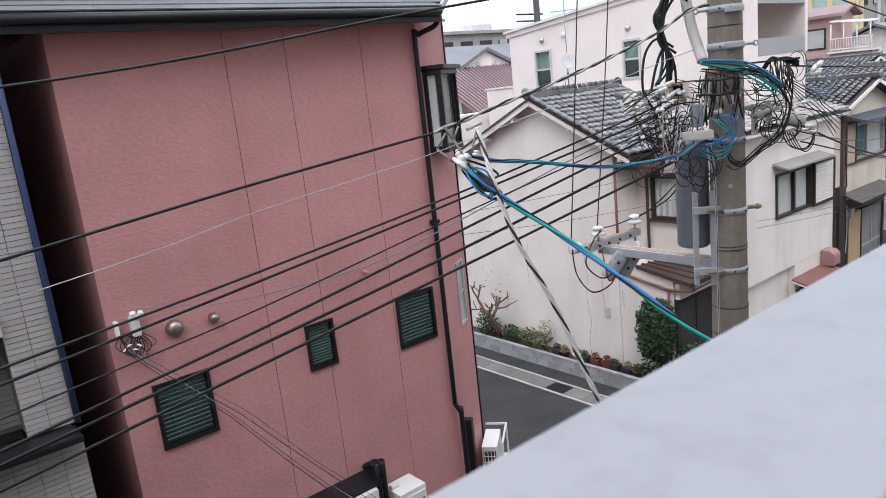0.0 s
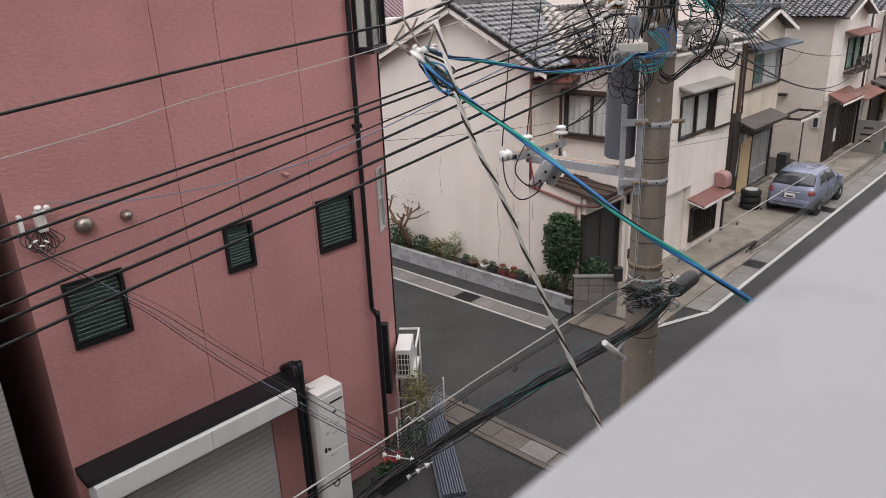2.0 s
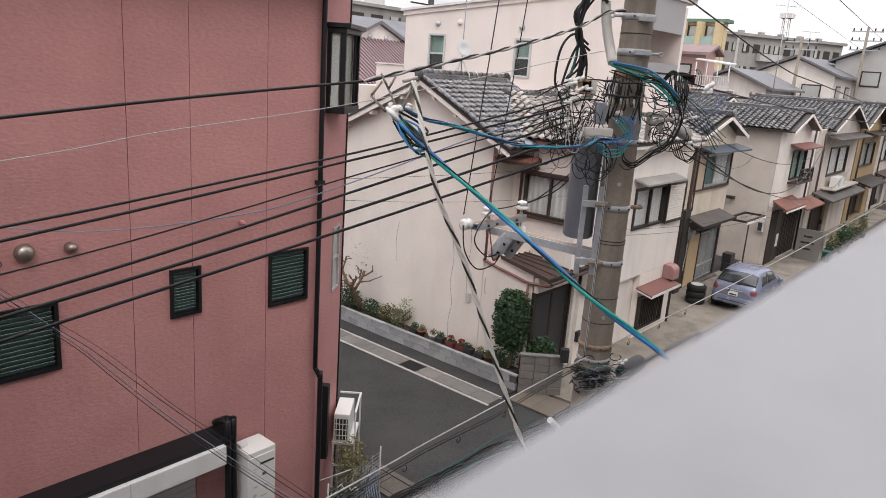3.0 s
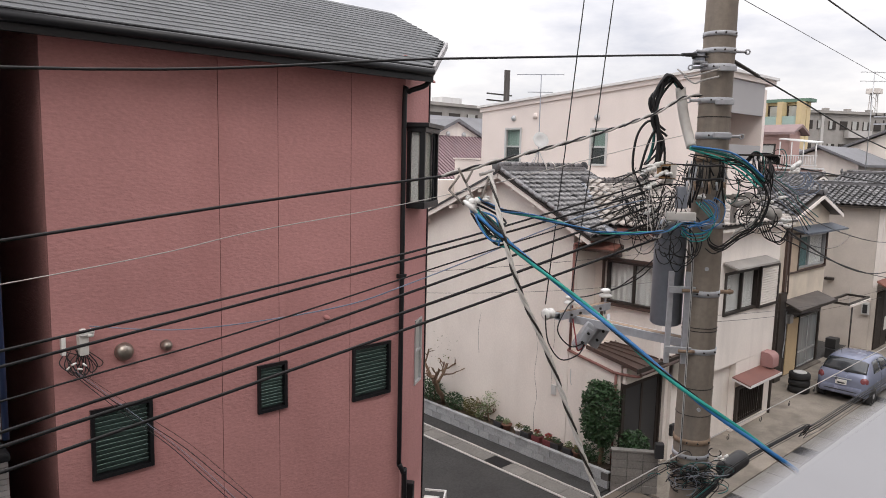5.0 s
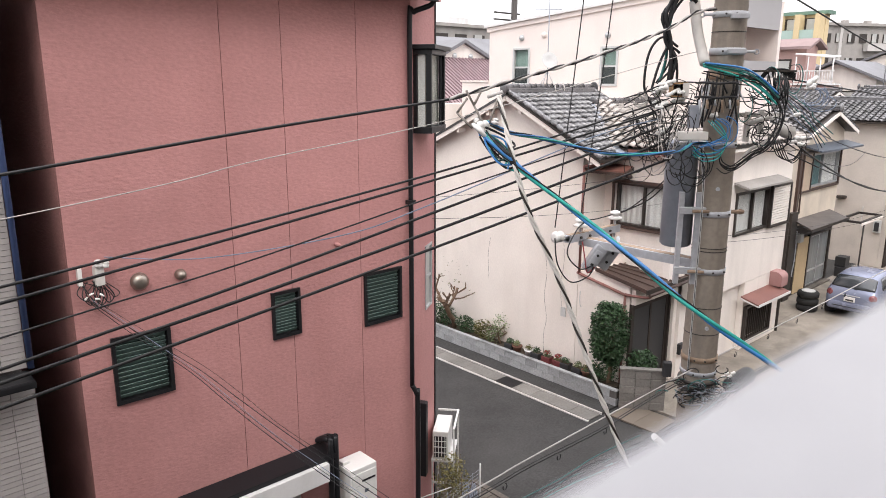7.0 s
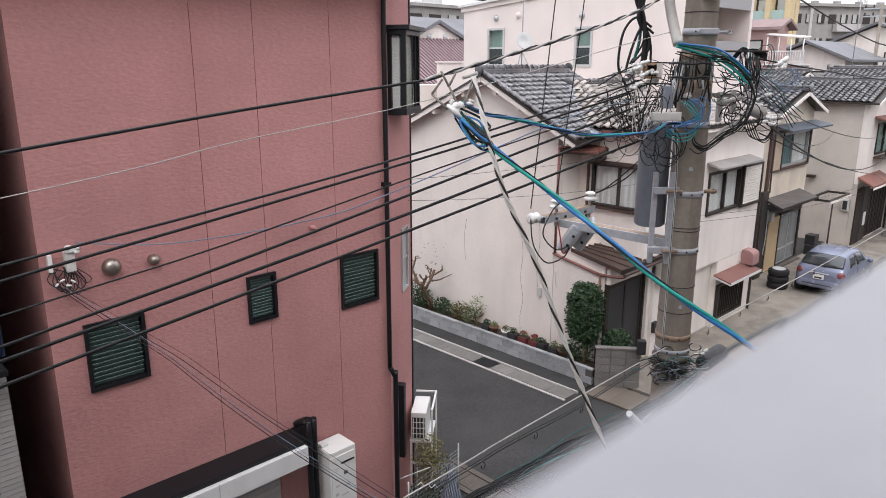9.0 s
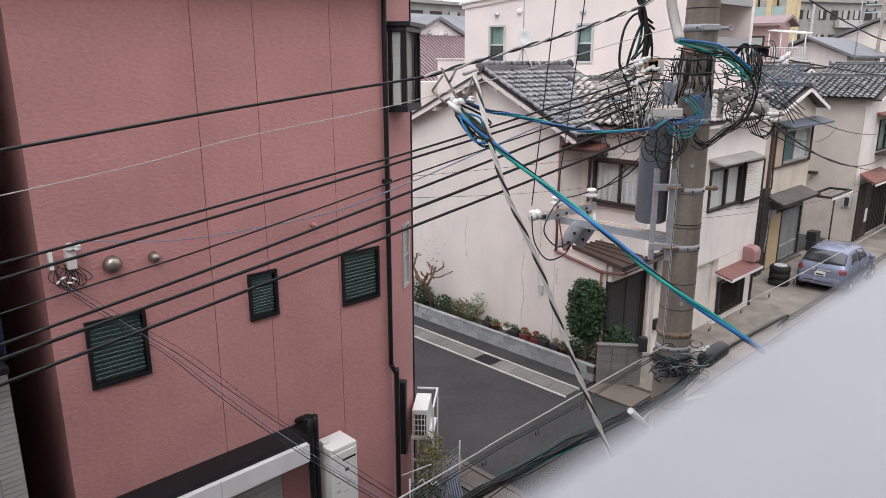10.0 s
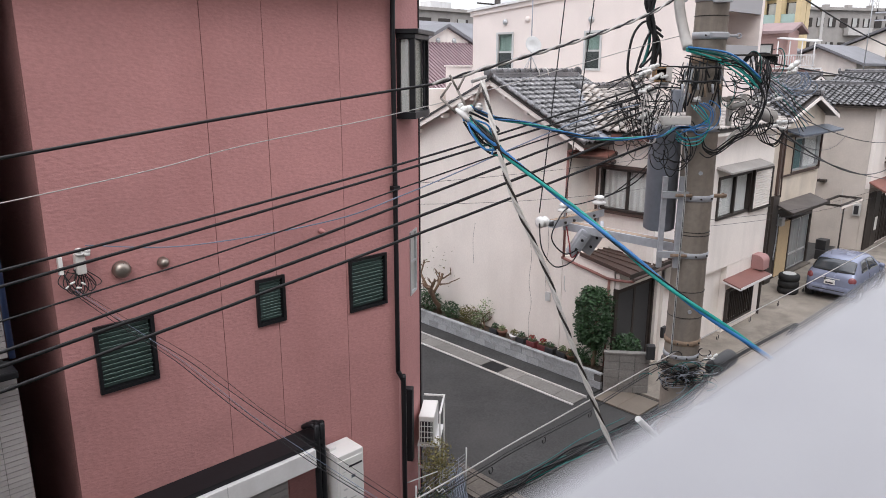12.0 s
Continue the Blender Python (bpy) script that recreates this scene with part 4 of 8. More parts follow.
for y0, z0, y1, z1 in ((10.03, 5.94, 13.11, 7.47), (17.8, 5.36, 13.13, 7.47)):
    part("bargeboard", poly(bmesh.new(), [(14.30, y0, z0 - 0.16), (14.30, y0, z0), (14.30, y1, z1), (14.30, y1, z1 - 0.16)], (0.035, 0, 0)), house_white, H1, "pale bargeboard")
    for k in range(4):
        t = (k + 0.4) / 4
        yy, zz = y0 + (y1 - y0) * t, z0 + (z1 - z0) * t
        part("rafter_end", box(14.34, yy - 0.05, zz - 0.26, 14.6, yy + 0.05, zz - 0.14), house_white, H1)
sl1 = Vector((0, 3.10, 1.55))
roof_plane(H1, (14.34, 9.99, 5.99), (18.15, 9.99, 5.99), sl1, sl1.length, kawara, lambda s, t: s < 0.90 + 0.82 * t or t > 2.55)
ridge_cap(H1, (14.27, 13.11, 7.54), (18.15, 13.11, 7.54), kawara, 0.095)
for k in range(14):
    t = k / 14
    part("verge_tile", rod((14.30, 9.99 + 3.10 * t, 6.03 + 1.55 * t), (14.30, 9.99 + 3.10 * (t + 0.08), 6.045 + 1.55 * (t + 0.08)), 0.06, 8), kawara, H1)
    part("verge_tile", rod((18.12, 9.99 + 3.10 * t, 6.03 + 1.55 * t), (18.12, 9.99 + 3.10 * (t + 0.08), 6.045 + 1.55 * (t + 0.08)), 0.06, 8), kawara, H1)
for x in (16.2, 16.6):
    part("ridge_tie", tube([(x, 12.96, 7.55), (x, 12.99, 7.70), (x, 13.11, 7.78), (x, 13.23, 7.70)], 0.012, 5), house_white, H1)
EV, HX, HY = 6.20, 15.30, 8.30
AX, AY, AZ = 17.2, 12.3, 7.14
part("roof_deck", poly(bmesh.new(), [(HX, HY, EV), (22.6, HY, EV), (22.6, AY, AZ), (AX, AY, AZ)], (0, 0, -0.05)), dark_frame, H1)
part("roof_deck", poly(bmesh.new(), [(HX, HY, EV), (AX, AY, AZ), (HX + 0.05, 10.42, EV)], (0, 0, -0.05)), dark_frame, H1)
part("roof_deck", poly(bmesh.new(), [(AX, AY, AZ), (22.6, AY, AZ), (22.6, 16.2, EV - 0.1), (AX, 16.2, EV - 0.1)], (0, 0, -0.06)), kawara_pale, H1)
px, py = (AZ - EV) / (AX - HX), (AZ - EV) / (AY - HY)
roof_plane(H1, (HX - 0.02, AY, EV + 0.02), (HX - 0.02, HY, EV + 0.02), Vector((1, 0, px)), 2.47, kawara_pale, lambda s, t: HY - 0.1 + 1.62 * t < AY - s < 10.42 + 1.0 * t)
roof_plane(H1, (HX, HY - 0.02, EV + 0.02), (22.6, HY - 0.02, EV + 0.02), Vector((0, 1, py)), 4.12, kawara_pale, lambda s, t: s > t * 0.46, single=False)
ridge_cap(H1, (AX - 0.05, AY, AZ + 0.01), (22.5, AY, AZ + 0.01), kawara, 0.085)
for k in range(18):
    a, b = Vector((HX, HY, EV + 0.06)).lerp(Vector((AX, AY, AZ + 0.04)), k / 18), Vector((HX, HY, EV + 0.05)).lerp(Vector((AX, AY, AZ + 0.03)), (k + 1.1) / 18)
    part("hip_tile", rod(a, b, 0.062, 8, r2=0.052), kawara, H1)
part("valley", poly(bmesh.new(), [(14.98, 10.0, 6.06), (15.26, 9.98, 6.08), (17.24, 12.20, 7.17), (16.96, 12.28, 7.17)], (0, 0, 0.025)), transformer_grey, H1, "grey sheet valley")
part("eave_board", box(HX + 0.02, HY + 0.02, EV - 0.14, HX + 0.06, 9.95, EV - 0.02), rust_red, H1)
part("eave_board", box(HX + 0.065, HY + 0.02, EV - 0.14, 22.5, HY + 0.06, EV - 0.02), house_white, H1)
part("soffit", box(HX + 0.07, HY + 0.07, EV - 0.10, 22.4, 8.69, EV - 0.06), house_white, H1)
part("soffit", box(HX + 0.07, 8.70, EV - 0.10, 15.59, 10.4, EV - 0.06), house_white, H1)
# television mast with a dish on the ridge
TV = thing("television_antenna", (15.98, 13.11, 7.55), "thin television mast with comb antennas and small dish", "antenna")
part("mast", rod((15.98, 13.11, 7.62), (15.98, 13.11, 10.2), 0.014, 8), transformer_grey, TV)
for z, l in ((10.2, 0.95), (9.72, 0.5)):
    part("boom", rod((15.98 - l * 0.5, 13.11 + l * 0.5, z), (15.98 + l * 0.3, 13.11 - l * 0.6, z), 0.009, 6), transformer_grey, TV)
    for k in range(6):
        t = k / 5
        c = Vector((15.98 - l * 0.5, 13.11 + l * 0.5, z)).lerp(Vector((15.98 + l * 0.3, 13.11 - l * 0.6, z)), t)
        part("element", rod(c - Vector((0.10, 0.08, 0)), c + Vector((0.10, 0.08, 0)), 0.006, 5), transformer_grey, TV)
part("dish", lathe((15.93, 13.04, 8.35), (-0.4, -0.85, 0.35), ((0.02, 0), (0.13, 0.02), (0.20, 0.05), (0.24, 0.09), (0.235, 0.094), (0.12, 0.035), (0.01, 0.02)), 20), plastic_grey, TV, "small grey satellite dish")
for dx, dy in ((-0.3, 0.2), (0.3, -0.2), (0.1, 0.35)):
    part("stay", rod((15.98, 13.11, 8.1), (15.98 + dx, 13.11 + dy, 7.4), 0.01, 5), alu, TV)

# ---- row of houses along the street ----


def gable_roof(house, x0, x1, xp, y0, y1, ze, zp, material, pale=None):
    """A roof whose ridge runs back from the street, its gable towards the street."""
    for a, b, s in ((x0, xp, 1), (x1, xp, -1)):
        part("roof_deck", poly(bmesh.new(), [(a, y0, ze), (b, y0, zp), (b, y1, zp), (a, y1, ze)], (0, 0, -0.07)), dark_frame, house)
        part("bargeboard", poly(bmesh.new(), [(a, y0 - 0.03, ze - 0.15), (b, y0 - 0.03, zp - 0.15), (b, y0 - 0.03, zp - 0.02), (a, y0 - 0.03, ze - 0.02)], (0, 0.03, 0)), house_white, house, "pale bargeboard")
    up = Vector((xp - x0, 0, zp - ze))
    roof_plane(house, (x0, y1, ze + 0.02), (x0, y0, ze + 0.02), up, up.length, material, lambda s, t: True, single=False)
    up = Vector((xp - x1, 0, zp - ze))
    roof_plane(house, (x1, y0, ze + 0.02), (x1, y1, ze + 0.02), up, up.length, material, lambda s, t: True, single=False)
    ridge_cap(house, (xp, y0, zp + 0.02), (xp, y1, zp + 0.02), material, 0.07, 0.3)


H2 = thing("tan_house", (28, 10, 0), "narrow weathered tan and cream house with small tiled gable", "house")
FH = face_frame((0, 9.95, 0), (1, 0))
part("front_wall", wall_mesh(FH, 25.2, 30.25, 2.7, 6.05, 0.18, ((27.24, 29.96, 4.05, 5.28),)), stained_cream, H2)
part("gable", poly(bmesh.new(), [(25.9, 9.94, 6.04), (30.2, 9.94, 6.04), (28.3, 9.94, 6.74)], (0, 0.15, 0)), stained_cream, H2)
part("front_wall", wall_mesh(FH, 25.2, 30.25, 0, 2.69, 0.18, ((26.9, 30.15, 0.05, 2.2),)), dark_wood, H2, "dark timber lower wall")
part("side_wall", box(30.10, 10.14, 0, 30.24, 15, 5.9), stained_cream, H2)
part("back_wall", box(25.2, 14.9, 0, 30.0, 15.1, 5.9), stained_cream, H2)
# Lower strip: dark colour standing in for the shaded gap between the houses.
part("corner_post", box(25.75, 9.80, 0, 26.28, 9.949, 3.3), dark_frame, H2)
part("corner_post", box(26.12, 9.86, 3.31, 26.30, 9.949, 6.0), brown_metal, H2)
part("downpipe", tube(smooth_pts([(26.40, 9.88, 5.75), (26.44, 9.88, 4.5), (26.50, 9.88, 3.2)], 3), 0.03, 7), brown_metal, H2, "brown downpipe")
part("downpipe", tube(smooth_pts([(26.30, 9.78, 2.6), (26.34, 9.78, 1.6), (26.25, 9.78, 1.0), (26.3, 9.78, 0.9)], 3), 0.02, 6), galv, H2)
sliding_window(H2, FH, 27.24, 29.96, 4.05, 5.28, alu, curtain, 0.42, bar=0.06)
part("drawn_curtain", fbox(bmesh.new(), FH, 27.32, 28.30, -0.062, -0.052, 4.12, 5.22), curtain_teal, H2, "drawn teal curtain")
part("shutter_panel", fbox(bmesh.new(), FH, 26.45, 27.18, 0.0, 0.08, 3.98, 5.34), tan_wall, H2, "plain tan shutter panel")
part("window_frame", frame_mesh(FH, 26.40, 30.06, 3.93, 5.40, 0.07, 0.0, 0.10), brown_metal, H2)
part("window_stile", fbox(bmesh.new(), FH, 27.18, 27.24, 0.0, 0.11, 4.0, 5.33), dark_frame, H2)
part("window_hood", poly(bmesh.new(), [(26.4, 9.94, 5.58), (26.4, 9.94, 5.64), (26.4, 9.30, 5.48), (26.4, 9.30, 5.42)], (4.15, 0, 0)), sheet_blue, H2, "dark blue-grey sheet hood")
part("awning", poly(bmesh.new(), [(26.3, 9.94, 2.92), (26.3, 9.94, 2.98), (25.2, 8.90, 2.93), (25.2, 8.90, 2.87)], (3.4, 0, 0)), awning_brown, H2, "weathered brown sheet awning over the entrance")
part("awning_edge", box(25.15, 8.86, 2.84, 28.65, 8.895, 2.94), dark_frame, H2)
cp = part("carport_frame", frame_mesh(Matrix(((1, 0, 0, 0), (0, 0, 1, 0), (0, -1, 0, 2.78), (0, 0, 0, 1))), 28.66, 31.0, 8.45, 9.3, 0.07, -0.04, 0.04), dark_frame, H2, "open dark frame with a pale sheet edge")
part("frame_edge", box(28.66, 8.41, 2.68, 31.0, 8.445, 2.76), house_white, cp)
part("post", rod((29.15, 8.5, 0.03), (29.15, 8.5, 2.74), 0.03), dark_frame, H2)
part("door_panel", fbox(bmesh.new(), FH, 26.92, 27.95, -0.08, 0.02, 0.06, 2.14), ochre_pale, H2, "pale tan door panel")
dr = part("door", frame_mesh(FH, 27.98, 30.1, 0.05, 2.18, 0.07, -0.06, 0.04), dark_frame, H2, "aluminium glazed sliding door")
for a, b, d in ((28.05, 29.10, -0.03), (29.04, 30.04, -0.05)):
    lf = part("door_leaf", frame_mesh(FH, a, b, 0.12, 2.12, 0.06, d - 0.015, d + 0.015), alu, dr)
    part("rail", fbox(bmesh.new(), FH, a + 0.06, b - 0.06, d - 0.012, d + 0.012, 0.68, 0.76), alu, lf)
    part("pane", fbox(bmesh.new(), FH, a + 0.06, b - 0.06, d - 0.004, d + 0.004, 0.76, 2.06), door_glass, lf)
    part("pane", fbox(bmesh.new(), FH, a + 0.06, b - 0.06, d - 0.004, d + 0.004, 0.18, 0.68), door_glass, lf)
part("door_step", box(28.0, 9.72, 0.03, 30.1, 9.93, 0.10, 0.01), old_kerb, H2)
part("meter_box", box(26.55, 9.72, 2.12, 26.85, 9.93, 2.42, 0.02), plastic_grey, H2, "small grey meter box")
gable_roof(H2, 25.7, 30.55, 28.3, 9.55, 15.2, 6.02, 6.80, kawara)
BUK = thing("wall_clutter", (31.2, 9.3, 0.03), "black crates stacked by the pale side wall", "crates")
for x, y, z, w in ((31.0, 9.5, 0.03, 0.6), (31.1, 9.55, 0.44, 0.5)):
    part("crate", box(x, y, z, x + w, y + 0.4, z + 0.4, 0.02), pot_black, BUK)

H3 = thing("pale_house", (36, 10, 0), "pale two-storey terraced house with tiled gable and rusty awning", "house")
FH3 = face_frame((0, 9.0, 0), (1, 0))
SH3 = face_frame((33.9, 9.0, 0), (0, -1))
part("side_wall", wall_mesh(face_frame((33.9, 15.0, 0), (0, -1)), 0, 5.81, 0, 6.2, 0.18), grey_plaster, H3)
part("front_wall", wall_mesh(FH3, 33.9, 39.6, 2.75, 6.2, 0.18, ((35.55, 37.95, 3.88, 5.25),)), house_white, H3)
part("gable", poly(bmesh.new(), [(33.9, 8.99, 6.2), (37.9, 8.99, 6.2), (35.85, 8.99, 6.95)], (0, 0.15, 0)), house_white, H3)
part("front_wall", wall_mesh(FH3, 33.9, 39.6, 0, 2.74, 0.18, ((35.7, 38.9, 0.05, 2.3),)), old_plaster, H3)
part("entrance", fbox(bmesh.new(), FH3, 35.72, 38.88, -0.12, -0.05, 0.055, 2.295), dark_wood, H3, "dark timber entrance")
sliding_window(H3, FH3, 35.55, 37.95, 3.88, 5.25, dark_frame, curtain_green, 0.5)
part("window_hood", poly(bmesh.new(), [(34.9, 8.99, 5.52), (34.9, 8.99, 5.58), (34.9, 8.4, 5.42), (34.9, 8.4, 5.35)], (3.6, 0, 0)), rust_red, H3, "red-brown window hood")
part("balcony_rail", frame_mesh(FH3, 35.6, 38.0, 3.80, 4.42, 0.04, 0.42, 0.46), dark_frame, H3, "dark window rail")
for i in range(12):
    part("rail_bar", fbox(bmesh.new(), FH3, 35.72 + i * 0.19, 35.75 + i * 0.19, 0.425, 0.455, 3.84, 4.38), dark_frame, H3)
part("sill", fbox(bmesh.new(), FH3, 35.5, 38.1, 0.0, 0.46, 3.72, 3.79), brown_metal, H3)
part("awning", poly(bmesh.new(), [(33.7, 8.99, 3.02), (33.7, 8.99, 3.08), (33.5, 8.3, 2.78), (33.5, 8.3, 2.70)], (3.1, 0, 0)), awning_rust, H3, "rusty red awning")
part("awning_edge", box(33.5, 8.27, 2.62, 36.6, 8.295, 2.70), house_white, H3)
part("awning", poly(bmesh.new(), [(36.9, 8.99, 2.72), (36.9, 8.99, 2.78), (36.8, 8.2, 2.48), (36.8, 8.2, 2.42)], (3.4, 0, 0)), awning_rust, H3, "rusty red awning")
part("door", fbox(bmesh.new(), FH3, 33.95, 34.85, 0.0, 0.06, 0.04, 2.55), dark_wood, H3, "tall dark timber door")
part("door", fbox(bmesh.new(), FH3, 34.9, 35.65, 0.0, 0.05, 0.04, 2.5), dark_frame, H3, "tall dark timber door")
for i in range(6):
    part("lattice", fbox(bmesh.new(), FH3, 36.0 + i * 0.45, 36.08 + i * 0.45, -0.049, -0.02, 0.06, 2.29), dark_frame, H3)
part("notice", fbox(bmesh.new(), FH3, 35.15, 35.5, 0.06, 0.07, 0.75, 1.35), heater_white, H3, "small white notice")
mb = part("meter_box", fbox(bmesh.new(), SH3, -0.50, -0.20, 0.0, 0.14, 1.55, 2.08, 0.03), plastic_grey, H3, "grey meter box")
part("meter_dial", fbox(bmesh.new(), SH3, -0.44, -0.26, 0.141, 0.17, 1.62, 2.0, 0.02), pot_black, mb)
part("wall_vent", fbox(bmesh.new(), SH3, -2.05, -1.70, 0.0, 0.25, 2.86, 2.98, 0.02), dark_frame, H3, "small dark vent hood")
part("downpipe", rod((38.9, 8.95, 0.05), (38.9, 8.95, 6.1), 0.045, 8), dark_frame, H3, "dark downpipe")
part("conduit", tube(smooth_pts([(33.86, 9.75, 1.75), (33.86, 9.95, 1.6), (33.86, 10.0, 1.8), (33.86, 10.0, 2.6)], 4), 0.015, 5), plastic_grey, H3)
gable_roof(H3, 33.55, 38.15, 35.85, 8.55, 13.0, 6.20, 7.0, kawara)
part("low_wall", box(37.0, 7.95, 0.03, 40.6, 8.07, 1.0, 0.02), concrete, H3, "low stained wall before the entrance")
for i in range(6):
    part("pierced_block", box(37.2 + i * 0.5, 7.925, 0.35, 37.55 + i * 0.5, 7.948, 0.8), brown_metal, H3)

ROW = ((40.4, 49.9, 45.9, 9.1, old_plaster, "cream terraced house with tiled gable and outdoor unit"),
       (50.2, 57.0, 53.8, 9.1, ochre_wall, "ochre terraced house in the far row"),
       (57.3, 64.0, 60.8, 9.1, old_plaster, "pale terraced house in the far row"))
for k, (x0, x1, xp, yf, wallm, label) in enumerate(ROW):
    H = thing("terraced_house", ((x0 + x1) / 2, yf + 1, 0), label, "house", "far terraced houses")
    fr = face_frame((0, yf, 0), (1, 0))
    w0 = x0 + 2.9 if k == 0 else x0 + 1.2
    part("front_wall", wall_mesh(fr, x0, x1, 0, 6.1, 0.2, ((w0, w0 + 4.4, 3.5, 5.1), (x0 + 1.0, x0 + 5.4, 0.1, 2.3))), wallm, H)
    part("side_wall", wall_mesh(face_frame((x0, 13.0, 0), (0, -1)), 0, 13.0 - yf - 0.21, 0, 6.1, 0.2), wallm, H)
    part("gable", poly(bmesh.new(), [(x0 + 1.2, yf - 0.01, 6.1), (x1, yf - 0.01, 6.1), (xp, yf - 0.01, 7.4)], (0, 0.15, 0)), wallm, H)
    sliding_window(H, fr, w0, w0 + 4.4, 3.5, 5.1, dark_frame, (curtain, linen, curtain)[k], 0.5, bar=0.1)
    part("entrance", fbox(bmesh.new(), fr, x0 + 0.9, x0 + 5.6, -0.5, -0.4, 0, 2.5), dark_wood, H)
    part("awning", poly(bmesh.new(), [(x0 + 0.6, yf - 0.01, 2.75), (x0 + 0.6, yf - 0.01, 2.83), (x0 + 0.6, yf - 1.1, 2.5), (x0 + 0.6, yf - 1.1, 2.4)], (x1 - x0 - 1.4, 0, 0)), (awning_brown, dark_frame, brown_metal)[k], H)
    part("window_hood", poly(bmesh.new(), [(x0 + 1.2, yf - 0.01, 5.75), (x0 + 1.2, yf - 0.01, 5.82), (x0 + 1.2, yf - 0.8, 5.65), (x0 + 1.2, yf - 0.8, 5.58)], (x1 - x0 - 1.4, 0, 0)), (awning_brown, dark_frame, dark_frame)[k], H)
    part("downpipe", rod((x0 + 1.1, yf - 0.06, 0.1), (x0 + 1.1, yf - 0.06, 5.9), 0.05, 7), brown_metal, H)
    if k == 0:
        part("balcony", box(x0 + 2.2, yf - 0.75, 2.86, x1 - 1.4, yf - 0.01, 2.95), old_plaster, H)
        ou = part("outdoor_unit", box(x0 + 3.0, yf - 0.62, 2.96, x0 + 4.6, yf - 0.25, 3.5, 0.02), heater_white, H, "white outdoor unit")
        part("fan_grille", lathe((x0 + 3.6, yf - 0.621, 3.22), (0, -1, 0), ((0.22, 0), (0.22, 0.012), (0.18, 0.014), (0.02, 0.016)), 16), plastic_grey, ou)
    gable_roof(H, x0 + (1.3 if k == 0 else -0.2), x1 + 0.1, xp, yf - 0.45, 14.6 if k == 0 else 13.1, 6.08, 7.46, kawara)
H5 = thing("rear_house", (42, 18, 0), "low house behind the row with dark tiled roof", "house")
part("wall", box(39.5, 15.0, 0, 46.8, 20.5, 6.1), house_white, H5)
gable_roof(H5, 39.2, 47.1, 43.2, 14.7, 20.8, 6.1, 7.32, kawara)

# ---- large pale building behind ----
B2 = thing("pale_building", (22.5, 15, 0), "tall pale pink-white building with sloping roofline and grey balcony", "building")
GW = face_frame((20.5, 20.6, 0), (0, -1))
part("side_wall", wall_mesh(GW, 0.9, 10.4, 0, 9.55, 0.2, ((2.17, 2.93, 7.70, 8.98), (6.08, 6.72, 7.70, 8.92))), pink_white, B2)
part("side_wall", poly(bmesh.new(), [(20.5, 19.7, 9.55), (20.5, 10.2, 9.55), (20.5, 10.2, 10.50), (20.5, 19.7, 9.66)], (0.2, 0, 0)), pink_white, B2)
part("low_wall", box(20.5, 19.71, 0, 24, 21.2, 7.78), pink_white, B2)
part("roof_cap", poly(bmesh.new(), [(20.44, 19.80, 9.63), (20.44, 10.12, 10.46), (20.44, 10.12, 10.62), (20.44, 19.80, 9.79)], (4.2, 0, 0)), pink_white, B2, "pale fascia board")
part("roof_edge", poly(bmesh.new(), [(20.36, 19.88, 9.791), (20.36, 10.02, 10.621), (20.36, 10.02, 10.70), (20.36, 19.88, 9.87)], (4.3, 0, 0)), white_paint, B2, "white sheet roof edge")
part("front_wall", box(20.7, 10.2, 0, 20.949, 10.4, 10.44), pink_white, B2)
part("front_wall", box(20.95, 10.2, 0, 24.0, 10.4, 7.95), pink_white, B2)
part("corner_wall", box(23.95, 10.2, 7.95, 24.15, 12.0, 10.30), pink_white, B2)
part("grey_panel", box(20.95, 10.19, 9.42, 23.94, 10.30, 10.44), grey_panel, B2, "plain grey upper panel")
part("recess_wall", box(20.96, 12.0, 7.9, 24.1, 12.2, 10.28), pink_white, B2)
part("recess_floor", box(20.96, 10.41, 7.85, 24.1, 12.0, 7.94), pink_white, B2)
part("balcony_panel", box(20.96, 10.19, 7.96, 23.94, 10.24, 8.45), grey_panel, B2, "grey balcony panel")
part("back_wall", box(24.0, 12.2, 0, 24.2, 19.6, 9.5), pink_white, B2)
for u0, u1, z1 in ((2.17, 2.93, 8.98), (6.08, 6.72, 8.92)):
    w = part("window", frame_mesh(GW, u0 - 0.03, u1 + 0.03, 7.67, z1 + 0.03, 0.07, -0.05, 0.04), plastic_grey, B2, "narrow grey sash window")
    part("mullion", fbox(bmesh.new(), GW, u0 + 0.04, u1 - 0.04, -0.04, 0.0, 8.28, 8.34), plastic_grey, w)
    part("pane", fbox(bmesh.new(), GW, u0 + 0.04, u1 - 0.04, -0.04, -0.03, 7.74, 8.28), glass_dark, w)
    part("pane", fbox(bmesh.new(), GW, u0 + 0.04, u1 - 0.04, -0.04, -0.03, 8.34, z1 - 0.04), glass, w)
    part("curtain", fbox(bmesh.new(), GW, u0, u1, -0.14, -0.12, 7.7, z1), curtain_green, w)
for u, z in ((2.55, 9.36), (6.3, 9.30), (3.6, 9.42)):
    part("vent_cap", lathe(GW @ Vector((u, 0, z)), (-1, 0, 0), ((0.11, 0), (0.11, 0.03), (0.08, 0.08), (0.01, 0.1)), 14), alu if u != 3.6 else pink_white, B2, "round vent cap")
part("wall_cap", box(20.45, 19.72, 7.785, 24, 21.25, 7.84), pink_white, B2)

# ---- utility pole ----
PX, PY = 6.03, 3.01
# PR and PN: the camera's right and backward directions.
PR = Vector((0.716, -0.698, 0))
PN = Vector((-0.698, -0.716, 0))
rng = random.Random(7)


